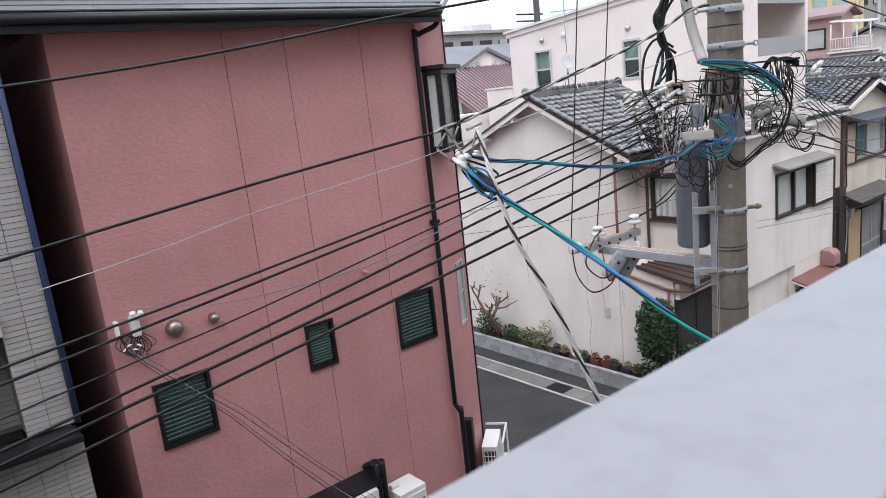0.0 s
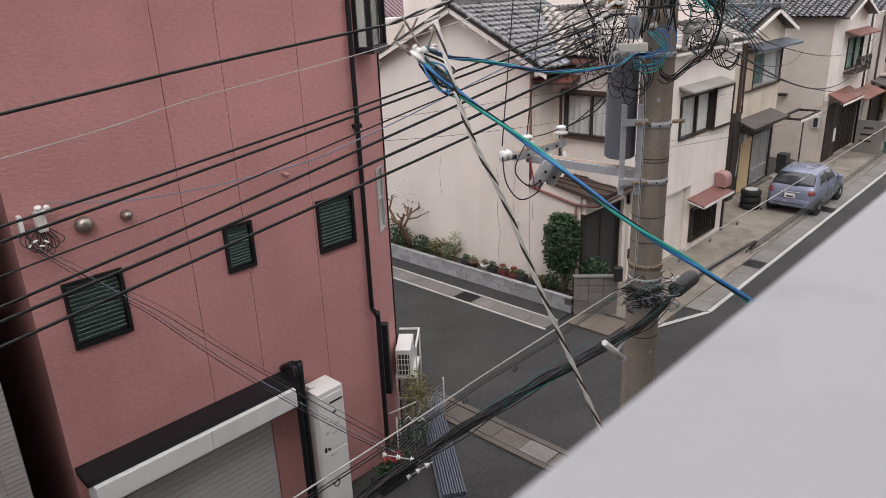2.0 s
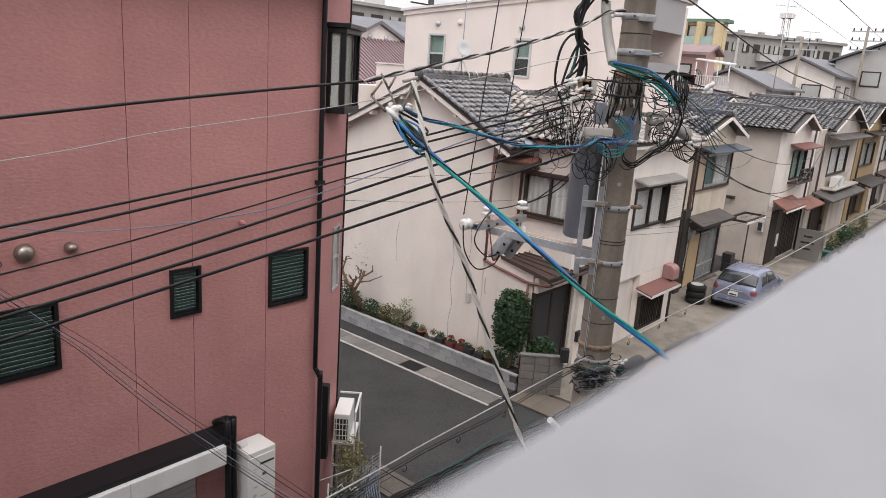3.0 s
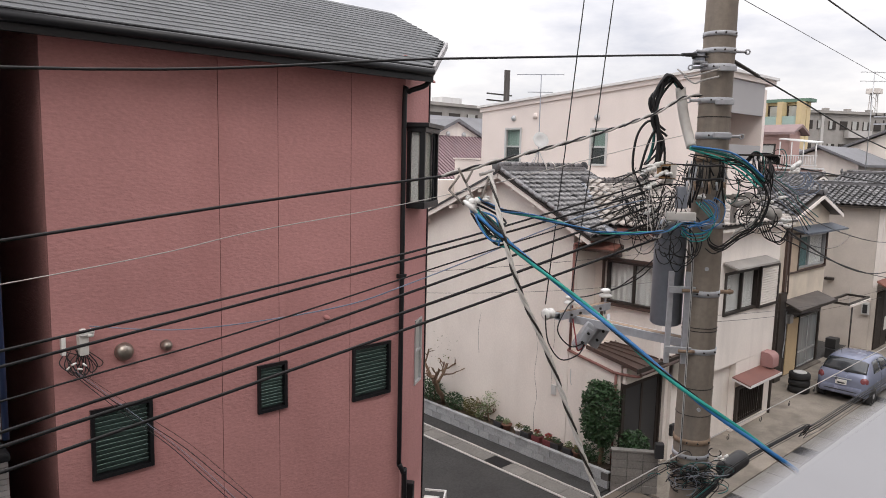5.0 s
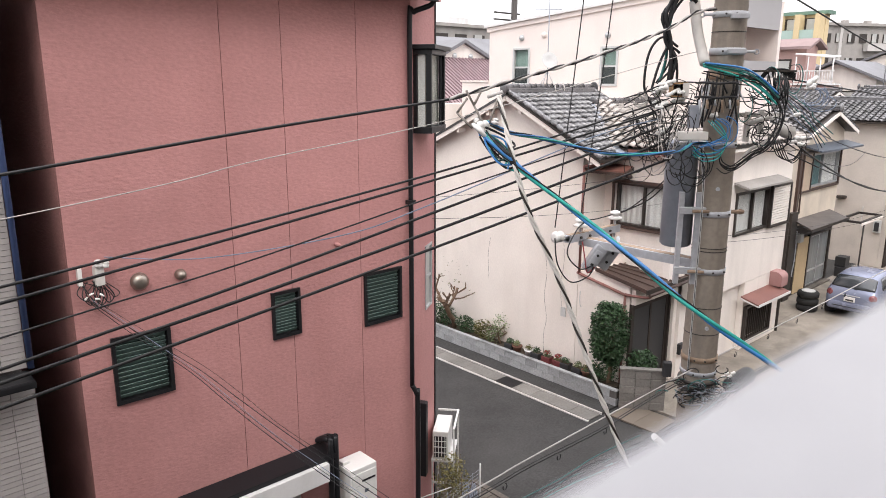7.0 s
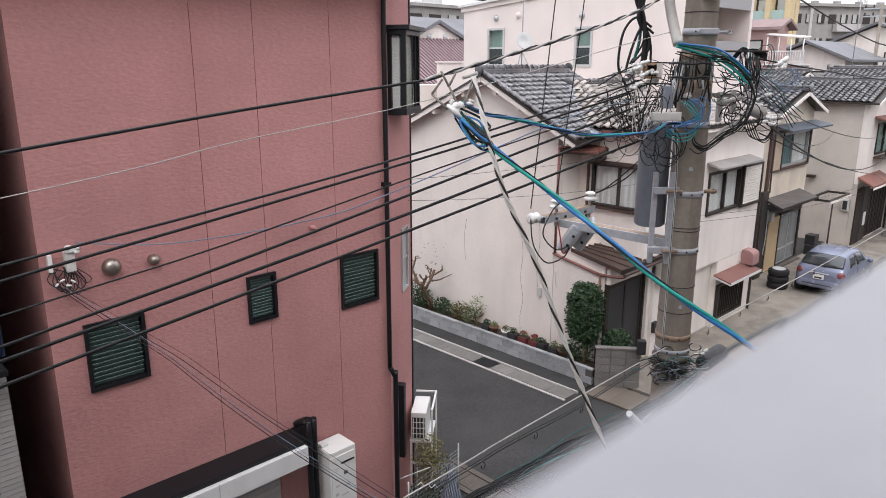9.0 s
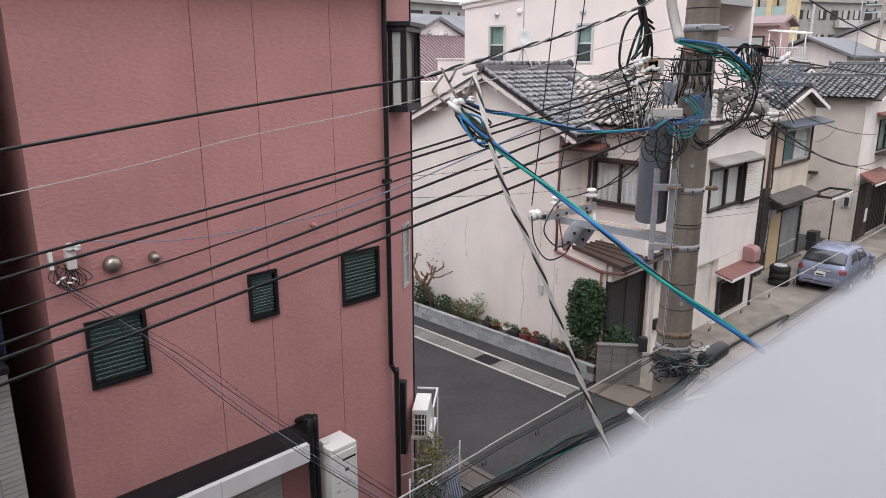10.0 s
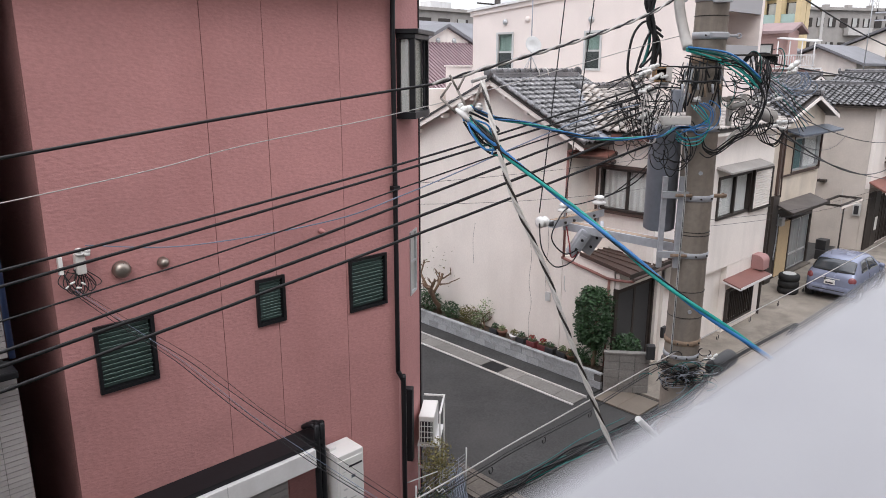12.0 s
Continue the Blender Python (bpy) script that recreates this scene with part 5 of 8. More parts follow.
def pole_r(z):
    return 0.150 + (6.4 - z) * 0.0067


def near_pole(u, z, out=0.0):
    return Vector((PX, PY, z)) + PR * u + PN * out


POLE = thing("utility_pole", (PX, PY, 0), "weathered concrete utility pole crowded with cables and fittings", "utility pole")
part("shaft", lathe((PX, PY, -0.02), (0, 0, 1), [(pole_r(z), z) for z in (0, 2, 4, 6, 8, 10, 12.6)], 28), pole_concrete, POLE)


def band(z, h, material, bolts=True, grow=0.008):
    b = part("band", lathe((PX, PY, z - h / 2), (0, 0, 1), ((pole_r(z), 0), (pole_r(z) + grow, 0.001), (pole_r(z) + grow, h - 0.001), (pole_r(z), h)), 28), material, POLE)
    if bolts:
        for a in (-2.35, -2.9, -1.6, 0.8):
            d = Vector((math.cos(a), math.sin(a), 0))
            part("bolt", rod(Vector((PX, PY, z)) + d * (pole_r(z) + grow), Vector((PX, PY, z)) + d * (pole_r(z) + grow + 0.012), 0.008, 8), dark_frame, b)


for z, h, mt in ((6.67, 0.055, galv), (6.145, 0.05, galv), (8.06, 0.06, galv), (8.36, 0.05, galv), (8.64, 0.055, galv), (8.78, 0.045, galv),
                 (8.92, 0.04, galv), (5.30, 0.05, rusty), (7.86, 0.05, rusty), (7.28, 0.05, galv), (5.16, 0.04, galv)):
    band(z, h, mt)
for z in (5.80, 6.33, 6.36, 8.22, 5.55, 4.55):
    band(z, 0.008, dark_frame, False, 0.004)
for a, z in ((-2.4, 5.62), (-2.0, 4.4), (-2.5, 6.9), (-2.2, 5.0)):
    d = Vector((math.cos(a), math.sin(a), 0))
    part("step_socket", rod(Vector((PX, PY, z)) + d * (pole_r(z) - 0.01), Vector((PX, PY, z)) + d * (pole_r(z) + 0.012), 0.018, 8), galv, POLE)
# lugs on the bands
for z, u in ((6.68, 0.17), (8.36, -0.17), (8.64, -0.17), (8.78, 0.17), (8.06, 0.17)):
    p = near_pole(u, z, 0.02)
    part("lug", rod(near_pole(u * 0.75, z, 0.03), p + PR * (0.10 if z < 7 else 0.06 if u > 0 else -0.06), 0.012 if z > 7 else 0.018, 8), rusty if z < 7 else galv, POLE)
    part("shackle", tube([p + PR * (0.07 if u > 0 else -0.07) + Vector((0, 0, 0.02 * math.sin(t * 0.7))) + PR * 0.02 * math.cos(t * 0.7) for t in range(10)], 0.007, 6), rusty if z < 7 else galv, POLE)
for k in range(3):
    part("clamp_plate", fbox(bmesh.new(), face_frame(near_pole(0.0, 8.36 + 0.28 * k - 0.3, pole_r(8) + 0.02), PR), -0.05, 0.10, -0.02, 0.02, -0.02, 0.02, 0.004), galv, POLE)

# grey transformer can in its bracket
can = near_pole(-0.262, 6.33, -0.16)
part("transformer", lathe(can, (0, 0, 1), ((0.02, 0), (0.12, 0.0), (0.142, 0.02), (0.142, 0.88), (0.148, 0.89), (0.148, 0.93), (0.13, 0.96), (0.03, 0.99)), 28), transformer_grey, POLE, "grey cylindrical transformer can")
for u, o in ((-0.30, 0.06), (-0.155, 0.08)):
    m = face_frame(near_pole(u, 0, o), PR)
    part("bracket_channel", fbox(bmesh.new(), m, -0.022, 0.022, -0.02, 0.02, 6.02, 6.86, 0.003), galv, POLE)
for z in (6.70, 6.15):
    a, b = near_pole(-0.33, z, 0.10), near_pole(-0.10, z + 0.03, 0.12)
    bm = bmesh.new()
    m = face_frame(a, b - a)
    fbox(bm, m, 0, (b - a).length, -0.03, 0.01, -0.03, 0.03, 0.004)
    part("bracket_arm", bm, galv, POLE)
    part("bolt", rod(near_pole(-0.22, z, 0.13), near_pole(-0.08, z, 0.15), 0.014, 8), rusty, POLE)
# long channel and crossarm
for x in (5.93, 6.04):
    part("channel", box(x - 0.012, 3.10, 6.15, x + 0.012, 4.38, 6.23, 0.003), galv, POLE)
part("channel_web", box(5.944, 3.10, 6.222, 6.026, 4.36, 6.232), rusty, POLE)
arm = part("crossarm", frame_mesh(Matrix(((0, 1, 0, 0), (1, 0, 0, 0), (0, 0, 1, 0), (0, 0, 0, 1))), 4.302, 4.378, 6.215, 6.29, 0.006, 5.67, 6.56), galv, POLE, "square steel crossarm")
part("crossarm_top", box(5.69, 4.31, 6.291, 6.54, 4.37, 6.295), rusty, arm)
for x in (5.85, 6.0, 6.18, 6.36):
    part("bolt", rod((x, 4.30, 6.25), (x, 4.285, 6.25), 0.014, 8), dark_frame, arm)


def spool(base, axis, s=1.0, n=16):
    """A white porcelain insulator with two skirts."""
    return lathe(base, axis, [(r * s, h * s) for r, h in ((0.02, 0), (0.03, 0.005), (0.062, 0.012), (0.066, 0.03), (0.04, 0.042), (0.034, 0.055), (0.05, 0.062), (0.052, 0.078), (0.03, 0.09), (0.012, 0.095))], n)


for x in (5.89, 6.51):
    i = part("insulator", spool((x, 4.34, 6.34), (0, 0, 1), 1.15), porcelain, POLE, "white porcelain insulator")
    part("pin", rod((x, 4.34, 6.16), (x, 4.34, 6.345), 0.012, 8), galv, i)
i = part("insulator", lathe((5.455, 4.34, 6.30), (1, -0.15, 0), ((0.03, 0), (0.055, 0.01), (0.06, 0.03), (0.03, 0.05), (0.03, 0.07), (0.058, 0.085), (0.05, 0.11), (0.02, 0.12)), 16), porcelain, POLE, "white strain insulator")
part("link", rod((5.56, 4.33, 6.30), (5.68, 4.34, 6.27), 0.012, 8), galv, i)
for x, y in ((5.90, 4.16), (6.10, 4.12)):
    m = Matrix.Translation((x, y, 6.05)) @ Matrix.Rotation(radians(-46), 4, "Z") @ Matrix.Rotation(radians(32), 4, "Y")
    c = part("cutout_switch", fbox(bmesh.new(), m, -0.062, 0.062, -0.055, 0.055, -0.15, 0.15, 0.02), galv, POLE, "pale grey cutout switch")
    part("switch_lid", fbox(bmesh.new(), m, -0.035, 0.035, -0.062, -0.048, -0.10, 0.10, 0.008), galv, c)
    for h in (-0.06, 0.05):
        part("terminal", rod(m @ Vector((0, -0.06, h)), m @ Vector((0, -0.085, h)), 0.014, 8), black_rubber, c)
    part("switch_foot", rod(m @ Vector((0.03, 0.0, 0.12)), m @ Vector((0.0, 0.12, 0.20)), 0.02, 8), galv, c)
part("switch_bar", box(5.88, 4.10, 6.12, 6.15, 4.16, 6.15), galv, POLE)
for pts, mt in (([(5.45, 4.32, 6.30), (5.42, 4.25, 6.05), (5.55, 4.18, 5.86), (5.78, 4.14, 5.88), (5.84, 4.12, 5.98)], black_rubber),
                ([(5.89, 4.30, 6.40), (5.70, 4.25, 6.35), (5.50, 4.2, 6.16), (5.66, 4.15, 5.98), (5.84, 4.12, 6.0)], black_rubber),
                ([(5.88, 4.3, 6.2), (5.80, 4.2, 6.05), (5.78, 4.15, 5.92), (5.86, 4.12, 5.97)], cable_red),
                ([(5.89, 4.33, 6.42), (6.15, 4.34, 6.40), (6.42, 4.34, 6.41), (6.51, 4.34, 6.42), (6.62, 4.2, 6.5), (6.45, 3.7, 6.9), (6.1, 3.4, 7.2)], black_rubber),
                ([(6.52, 4.3, 6.42), (6.5, 3.9, 6.65), (6.3, 3.55, 7.0), (6.1, 3.4, 7.25)], black_rubber)):
    part("jumper_wire", tube(smooth_pts(pts, 6), 0.007, 6), mt, POLE)

# conduit, hanging cable ends, boxes near the top
# The camera's place; fittings slide towards it and keep their spot in view.
CAM_EYE = Vector((0, 0, 7.8))


def front(u, z, out=0.0):
    """A point beside the pole, moved along the camera's line of sight to fit its view."""
    p = near_pole(u, z)
    return p + (CAM_EYE - p) * (out / 6.36)


part("conduit", tube(smooth_pts([front(-0.31, 8.47, 0.05), front(-0.27, 8.25, 0.06), front(-0.22, 8.08, 0.10), front(-0.18, 7.96, 0.16)], 4), 0.043, 14), pale_plastic, POLE, "pale cable conduit")
for k in range(9):
    o = rng.uniform(0, 0.12)
    part("hanging_cable", tube(smooth_pts([near_pole(-0.32, 8.45, o), near_pole(-0.38 - 0.01 * k, 8.52 + 0.006 * k, o), near_pole(-0.48 - rng.uniform(0, 0.12), 8.36, o),
                                          near_pole(-0.50 - rng.uniform(0, 0.06), 8.16, o), near_pole(-0.44 - rng.uniform(0, 0.1), 7.98, o), near_pole(-0.50 + rng.uniform(-0.1, 0.1), 7.80, o)], 5),
                              rng.uniform(0.008, 0.017), 6), cable_dark_green if k == 4 else black_rubber, POLE)
for pts in ([(-0.42, 8.10), (-0.55, 8.18), (-0.64, 8.10), (-0.68, 7.95), (-0.68, 7.75), (-0.60, 7.60)], [(-0.40, 8.05), (-0.50, 8.10), (-0.57, 7.95), (-0.62, 7.74)]):
    part("hanging_cable", tube(smooth_pts([front(u, z, 0.08) for u, z in pts], 6), 0.011, 6), black_rubber, POLE)
rb = part("rusty_box", frame_mesh(face_frame(front(0, 0, 0.1), PR), -0.45, -0.31, 7.56, 7.68, 0.012, -0.05, 0.05), orange_rust, POLE, "open rusty steel box")
part("box_back", fbox(bmesh.new(), face_frame(front(0, 0, 0.1), PR), -0.438, -0.322, -0.05, -0.04, 7.572, 7.668), brown_metal, rb)
part("box_lid", fbox(bmesh.new(), face_frame(front(0, 0, 0.1), PR), -0.36, -0.31, 0.051, 0.06, 7.565, 7.678), pale_plastic, rb)
part("white_box", fbox(bmesh.new(), face_frame(front(-0.24, 7.345, 0.24), PR), -0.12, 0.13, -0.03, 0.03, -0.035, 0.04, 0.012), pale_plastic, POLE, "pale splice box")
part("white_box", fbox(bmesh.new(), face_frame(front(-0.245, 7.51, 0.16), PR), -0.04, 0.05, -0.04, 0.04, -0.09, 0.10, 0.012), transformer_grey, POLE, "grey splice box")
part("dome_cover", lathe(front(0.57, 7.40, 0.10), (0.75, -0.6, -0.45), ((0.03, -0.08), (0.055, -0.05), (0.065, 0.0), (0.06, 0.05), (0.03, 0.08), (0.005, 0.09)), 16), pale_plastic, POLE, "pale dome closure")
# arms and brackets behind and beside the pole
dc = part("dead_end_clamp", fbox(bmesh.new(), face_frame(near_pole(-0.17, 8.72, 0.05), PR), -0.06, 0.03, -0.03, 0.03, -0.06, 0.05, 0.008), transformer_grey, POLE, "bolted dead-end clamp")
for z, u in ((8.77, -0.17), (8.73, -0.21), (8.68, -0.19), (8.66, -0.13)):
    part("bolt", rod(near_pole(u - 0.05, z, 0.09), near_pole(u + 0.07, z, 0.07), 0.012, 7), galv, dc)
part("sleeve", tube(smooth_pts([near_pole(-0.23, 8.72, 0.04), (5.7, 3.05, 8.725), (5.5, 3.06, 8.70)], 4), 0.014, 7), black_rubber, dc)
for z, u0 in ((8.56, -0.36), (8.50, -0.30)):
    part("tie_wire", tube(smooth_pts([near_pole(u0, z + 0.06, 0.05), near_pole(u0 + 0.08, z, 0.08), near_pole(-0.17, z + 0.02, 0.10), near_pole(-0.05, z + 0.05, 0.19)], 4), 0.008, 6), cable_grey, POLE)
part("upper_arm", fbox(bmesh.new(), face_frame(near_pole(0.05, 7.90, 0.12), PR), 0, 0.50, -0.015, 0.015, -0.008, 0.008, 0.002), dark_frame, POLE)
part("upper_arm", fbox(bmesh.new(), face_frame(near_pole(0.10, 7.53, -0.05), PR), 0, 0.46, -0.02, 0.02, -0.02, 0.02, 0.004), pale_plastic, POLE)
part("upper_arm", tube(smooth_pts([near_pole(0.22, 7.16, 0.02), near_pole(0.28, 7.24, 0.02), near_pole(0.40, 7.30, 0.02), near_pole(0.54, 7.48, 0.02)], 4), 0.016, 8), pale_plastic, POLE)
for u, z0, z1 in ((0.23, 7.30, 7.56), (0.34, 7.38, 7.58), (0.27, 7.44, 7.50)):
    part("clamp", fbox(bmesh.new(), face_frame(near_pole(u, 0, 0.0), PR), -0.018, 0.018, -0.03, 0.03, z0, z1, 0.004), pale_plastic, POLE)
part("clamp", rod(near_pole(0.22, 7.46, 0.06), near_pole(0.40, 7.52, 0.06), 0.022, 8), pale_plastic, POLE)


def knob_string(u0, u1, z0, z1, count, size, name="insulator"):
    """Small white spools, each on its own wire, in a loose patch."""
    for k in range(count):
        c = front(rng.uniform(u0, u1), rng.uniform(z0, z1), rng.uniform(0.0, 0.2))
        ax = PR * rng.uniform(0.5, 1) + UP * rng.uniform(-0.1, 0.6) + PN * rng.uniform(-0.5, 0.3)
        part(name, lathe(c, ax, [(r * size, h * size) for r, h in ((0.008, 0), (0.017, 0.006), (0.021, 0.02), (0.021, 0.042), (0.016, 0.048), (0.016, 0.056), (0.021, 0.062), (0.020, 0.085), (0.012, 0.097), (0.004, 0.1))], 10), porcelain, POLE)


knob_string(-0.64, -0.42, 7.68, 7.80, 17, 0.85)
knob_string(-0.62, -0.38, 7.57, 7.72, 13, 0.8)
knob_string(-0.58, -0.46, 7.34, 7.40, 6, 0.8)
knob_string(-0.42, -0.30, 7.24, 7.32, 4, 0.7)
knob_string(0.68, 0.80, 7.73, 7.80, 4, 1.0)
knob_string(0.60, 0.72, 7.28, 7.34, 4, 0.8)
knob_string(-0.12, 0.02, 7.44, 7.53, 4, 0.8)
knob_string(0.42, 0.66, 7.46, 7.62, 4, 0.7)
part("coil", tube([front(-0.71 + 0.06 * math.cos(t * 0.5), 7.63 + 0.05 * math.sin(t * 0.5) + 0.0015 * t, 0.1) for t in range(30)], 0.006, 5), cable_grey, POLE, "grey coil of wire")


def loop(c, a, b, squash, turn, r, material, name="cable_loop", turns=1.0):
    """A slack loop of cable in the plane that faces the camera."""
    n = int(18 * turns)
    pts = []
    for k in range(n + 1):
        t = k / n * math.tau * turns + turn
        pts.append(c + PR * a * math.cos(t) + UP * b * math.sin(t) * squash + PN * (0.05 * math.sin(t * 0.7 + turn)))
    part(name, tube(pts, r, 5), material, POLE)


# slack wires fanning from the spools on the street side
for k in range(24):
    a, b = rng.uniform(-0.82, -0.5), rng.uniform(-0.42, -0.2)
    za, zb = 7.62 + a * 0.12 + rng.uniform(-0.12, 0.12), rng.uniform(7.35, 7.75)
    drop = rng.uniform(0.08, 0.42)
    o = rng.uniform(-0.05, 0.25)
    part("slack_wire", tube(smooth_pts([front(a, za, o), front(a * 0.75 + b * 0.25 + rng.uniform(-0.05, 0.03), min(za, zb) - drop * 0.75, o), front((a + b) / 2 + rng.uniform(-0.05, 0.05), min(za, zb) - drop, o + 0.03),
                                       front(b * 0.85 + a * 0.15, zb - drop * 0.6, o), front(b, zb, o)], 5), rng.uniform(0.0028, 0.0055), 5), (black_rubber, black_rubber, black_rubber, cable_grey)[k % 4], POLE)
for k in range(9):
    z = rng.uniform(7.44, 7.80)
    part("slack_wire", tube(smooth_pts([front(-0.85, z - 0.13 + rng.uniform(-0.06, 0.03), 0.1), front(-0.6, z - 0.03, 0.12), front(-0.4, z + rng.uniform(-0.03, 0.06), 0.12), front(-0.18, z + rng.uniform(-0.06, 0.06), 0.14)], 5), rng.uniform(0.003, 0.007), 5), black_rubber, POLE)
for k in range(10):
    loop(front(-0.52 + rng.gauss(0, 0.12), 7.52 + rng.gauss(0, 0.09), rng.uniform(0, 0.2)), rng.uniform(0.04, 0.10), rng.uniform(0.05, 0.12), 1, rng.uniform(0, 6), 0.0035, black_rubber, turns=rng.uniform(0.6, 1.0))
for k in range(9):
    c = front(-0.30 + rng.gauss(0, 0.10), 7.06 + rng.gauss(0, 0.06), rng.uniform(0.05, 0.3))
    loop(c, rng.uniform(0.04, 0.12), rng.uniform(0.08, 0.2), 1, rng.uniform(3, 4), 0.0045, black_rubber, turns=rng.uniform(0.5, 0.8))
for k in range(14):
    loop(front(rng.uniform(-0.72, -0.26), rng.uniform(7.0, 7.68), rng.uniform(0, 0.22)), rng.uniform(0.05, 0.16), rng.uniform(0.06, 0.18), 1, rng.uniform(2.6, 4.0), rng.uniform(0.0025, 0.004), (black_rubber, black_rubber, dark_frame)[k % 3], turns=rng.uniform(0.45, 0.95))
for k in range(16):
    loop(front(rng.uniform(0.18, 0.62), rng.uniform(7.25, 7.85), rng.uniform(0, 0.18)), rng.uniform(0.04, 0.14), rng.uniform(0.04, 0.13), 1, rng.uniform(2.6, 4.4), rng.uniform(0.003, 0.0045), (black_rubber, dark_frame, cable_dark_green)[k % 3], turns=rng.uniform(0.45, 0.95))
# strapped rack of cables over the pole's face
for k in range(34):
    u = rng.uniform(-0.23, 0.13)
    o = math.sqrt(max(0.0, 0.21 ** 2 - u * u)) + rng.uniform(0.0, 0.06)
    z0, z1 = 7.84 + rng.uniform(-0.08, 0.05), 7.52 + rng.uniform(-0.10, 0.2)
    part("cable_strand", tube(smooth_pts([front(u * 0.95, z0, o), front(u * 1.05, (z0 + z1) / 2, o + rng.uniform(0, 0.03)), front(u + rng.uniform(-0.05, 0.05), z1, o)], 4),
                             rng.uniform(0.004, 0.010), 5), (black_rubber, black_rubber, dark_frame, galv, black_rubber)[k % 5], POLE)
for z in (7.80, 7.68):
    part("strap", tube([front(-0.24 + 0.04 * i, z + 0.005 * math.sin(i), 0.10 + math.sqrt(max(0.0, 0.05 - (0.04 * i - 0.24) ** 2))) for i in range(10)], 0.010, 6), black_rubber, POLE)
for k in range(6):
    part("hook_bolt", rod(front(-0.2 + 0.065 * k, 7.66, 0.26), front(-0.19 + 0.065 * k, 7.55 + 0.03 * (k % 3), 0.27), 0.010, 6), (galv, rusty)[k % 2], POLE)
for k in range(15):
    u = 0.47 + rng.gauss(0, 0.05)
    z0, z1 = 7.90 + rng.uniform(-0.06, 0.04), 7.60 + rng.uniform(-0.08, 0.12)
    part("cable_strand", tube(smooth_pts([front(u - 0.02, z0, 0.1), front(u + rng.uniform(-0.03, 0.05), (z0 + z1) / 2, 0.12 + rng.uniform(0, 0.08)), front(u + rng.uniform(-0.06, 0.04), z1, 0.1)], 4),
                             rng.uniform(0.004, 0.008), 5), black_rubber, POLE)
for k in range(5):
    part("cable_strand", tube(smooth_pts([front(0.30, 7.80 + 0.012 * k, 0.1), front(0.38, 7.90 + 0.008 * k, 0.1), front(0.50, 7.92 - 0.01 * k, 0.1), front(0.60, 7.88 - 0.012 * k, 0.1)], 4), 0.006, 5), black_rubber, POLE)
for k in range(8):
    c = front(0.22 + rng.uniform(-0.04, 0.16), 7.72 + rng.uniform(-0.06, 0.06), rng.uniform(0.05, 0.2))
    loop(c, rng.uniform(0.05, 0.13), rng.uniform(0.05, 0.10), 1, rng.uniform(2.8, 3.6), 0.0045, black_rubber, turns=rng.uniform(0.45, 0.75))
for k in range(9):
    c = front(0.40 + rng.gauss(0, 0.07), 7.40 + rng.gauss(0, 0.06), rng.uniform(0.0, 0.2))
    loop(c, rng.uniform(0.03, 0.10), rng.uniform(0.04, 0.11), 1, rng.uniform(0, 6), rng.uniform(0.004, 0.007), black_rubber, turns=rng.uniform(0.4, 0.9))
for k in range(7):
    loop(front(0.74 + rng.uniform(-0.10, 0.12), 7.66 + rng.uniform(-0.06, 0.05), 0.05), rng.uniform(0.06, 0.14), rng.uniform(0.05, 0.10), 1, rng.uniform(2.5, 4.5), 0.004, cable_pale_blue, turns=rng.uniform(0.5, 0.9))
for k in range(6):
    part("wire_tail", tube(smooth_pts([front(0.55, 7.62 + 0.02 * k, 0.05), front(0.66 + 0.02 * k, 7.48 + 0.02 * k, 0.05), front(0.80, 7.36 + 0.03 * k, 0.05), front(0.88 + 0.02 * k, 7.22 + 0.03 * k, 0.0)], 5), 0.0045, 5), (cable_pale_blue, black_rubber, cable_dark_green)[k % 3], POLE)
# main bundle: coloured at the conduit, black as it turns down and back to the pole
for k in range(12):
    du, dz = rng.uniform(-0.05, 0.05), rng.uniform(-0.05, 0.05)
    mt = (cable_green, cable_green, cable_dark_green, cable_green, cable_dark_green, cable_blue)[k] if k < 6 else black_rubber
    pts = [(-0.19, 7.955), (-0.08, 7.935), (0.13, 7.885), (0.285, 7.80), (0.44, 7.67), (0.515, 7.525), (0.49, 7.37), (0.41, 7.24), (0.285, 7.165), (0.13, 7.11), (0.03, 7.15), (0.0, 7.24)]
    m = [(u + du * min(1, 0.3 + abs(u + 0.19) * 2), z + dz * min(1, 0.3 + abs(u + 0.19) * 2) - (0.06 if k >= 6 and u < 0.2 else 0), 0.24 + 0.01 * (k % 3)) for u, z in pts]
    m = m[:5] if k < 6 else m[(k % 3):12 - (k % 2)]
    part("feeder_cable", tube(smooth_pts([front(*q) for q in m], 5), rng.uniform(0.0042, 0.0062) * (1.5 if k < 6 else 1.0), 6), mt, POLE)
# blue and green tails below the rack
for k in range(12):
    j = rng.uniform(-0.055, 0.055)
    pts = [(-0.16 + j, 7.26 + j), (-0.02, 7.27 - j), (0.08 + j, 7.31), (0.10 + j, 7.40 + j), (0.06, 7.47 + j), (0.0 + j, 7.50)] if k % 2 else [(-0.22, 7.24 + j), (-0.14, 7.18 + j), (0.0, 7.20 + j), (0.07, 7.30), (0.02, 7.40 + j), (-0.06 + j, 7.48)]
    part("tail_wire", tube(smooth_pts([front(u, z, 0.25 + 0.01 * (k % 4)) for u, z in pts], 5), 0.0042, 5), (cable_blue, cable_pale_blue, cable_green, cable_blue)[k % 4], POLE)
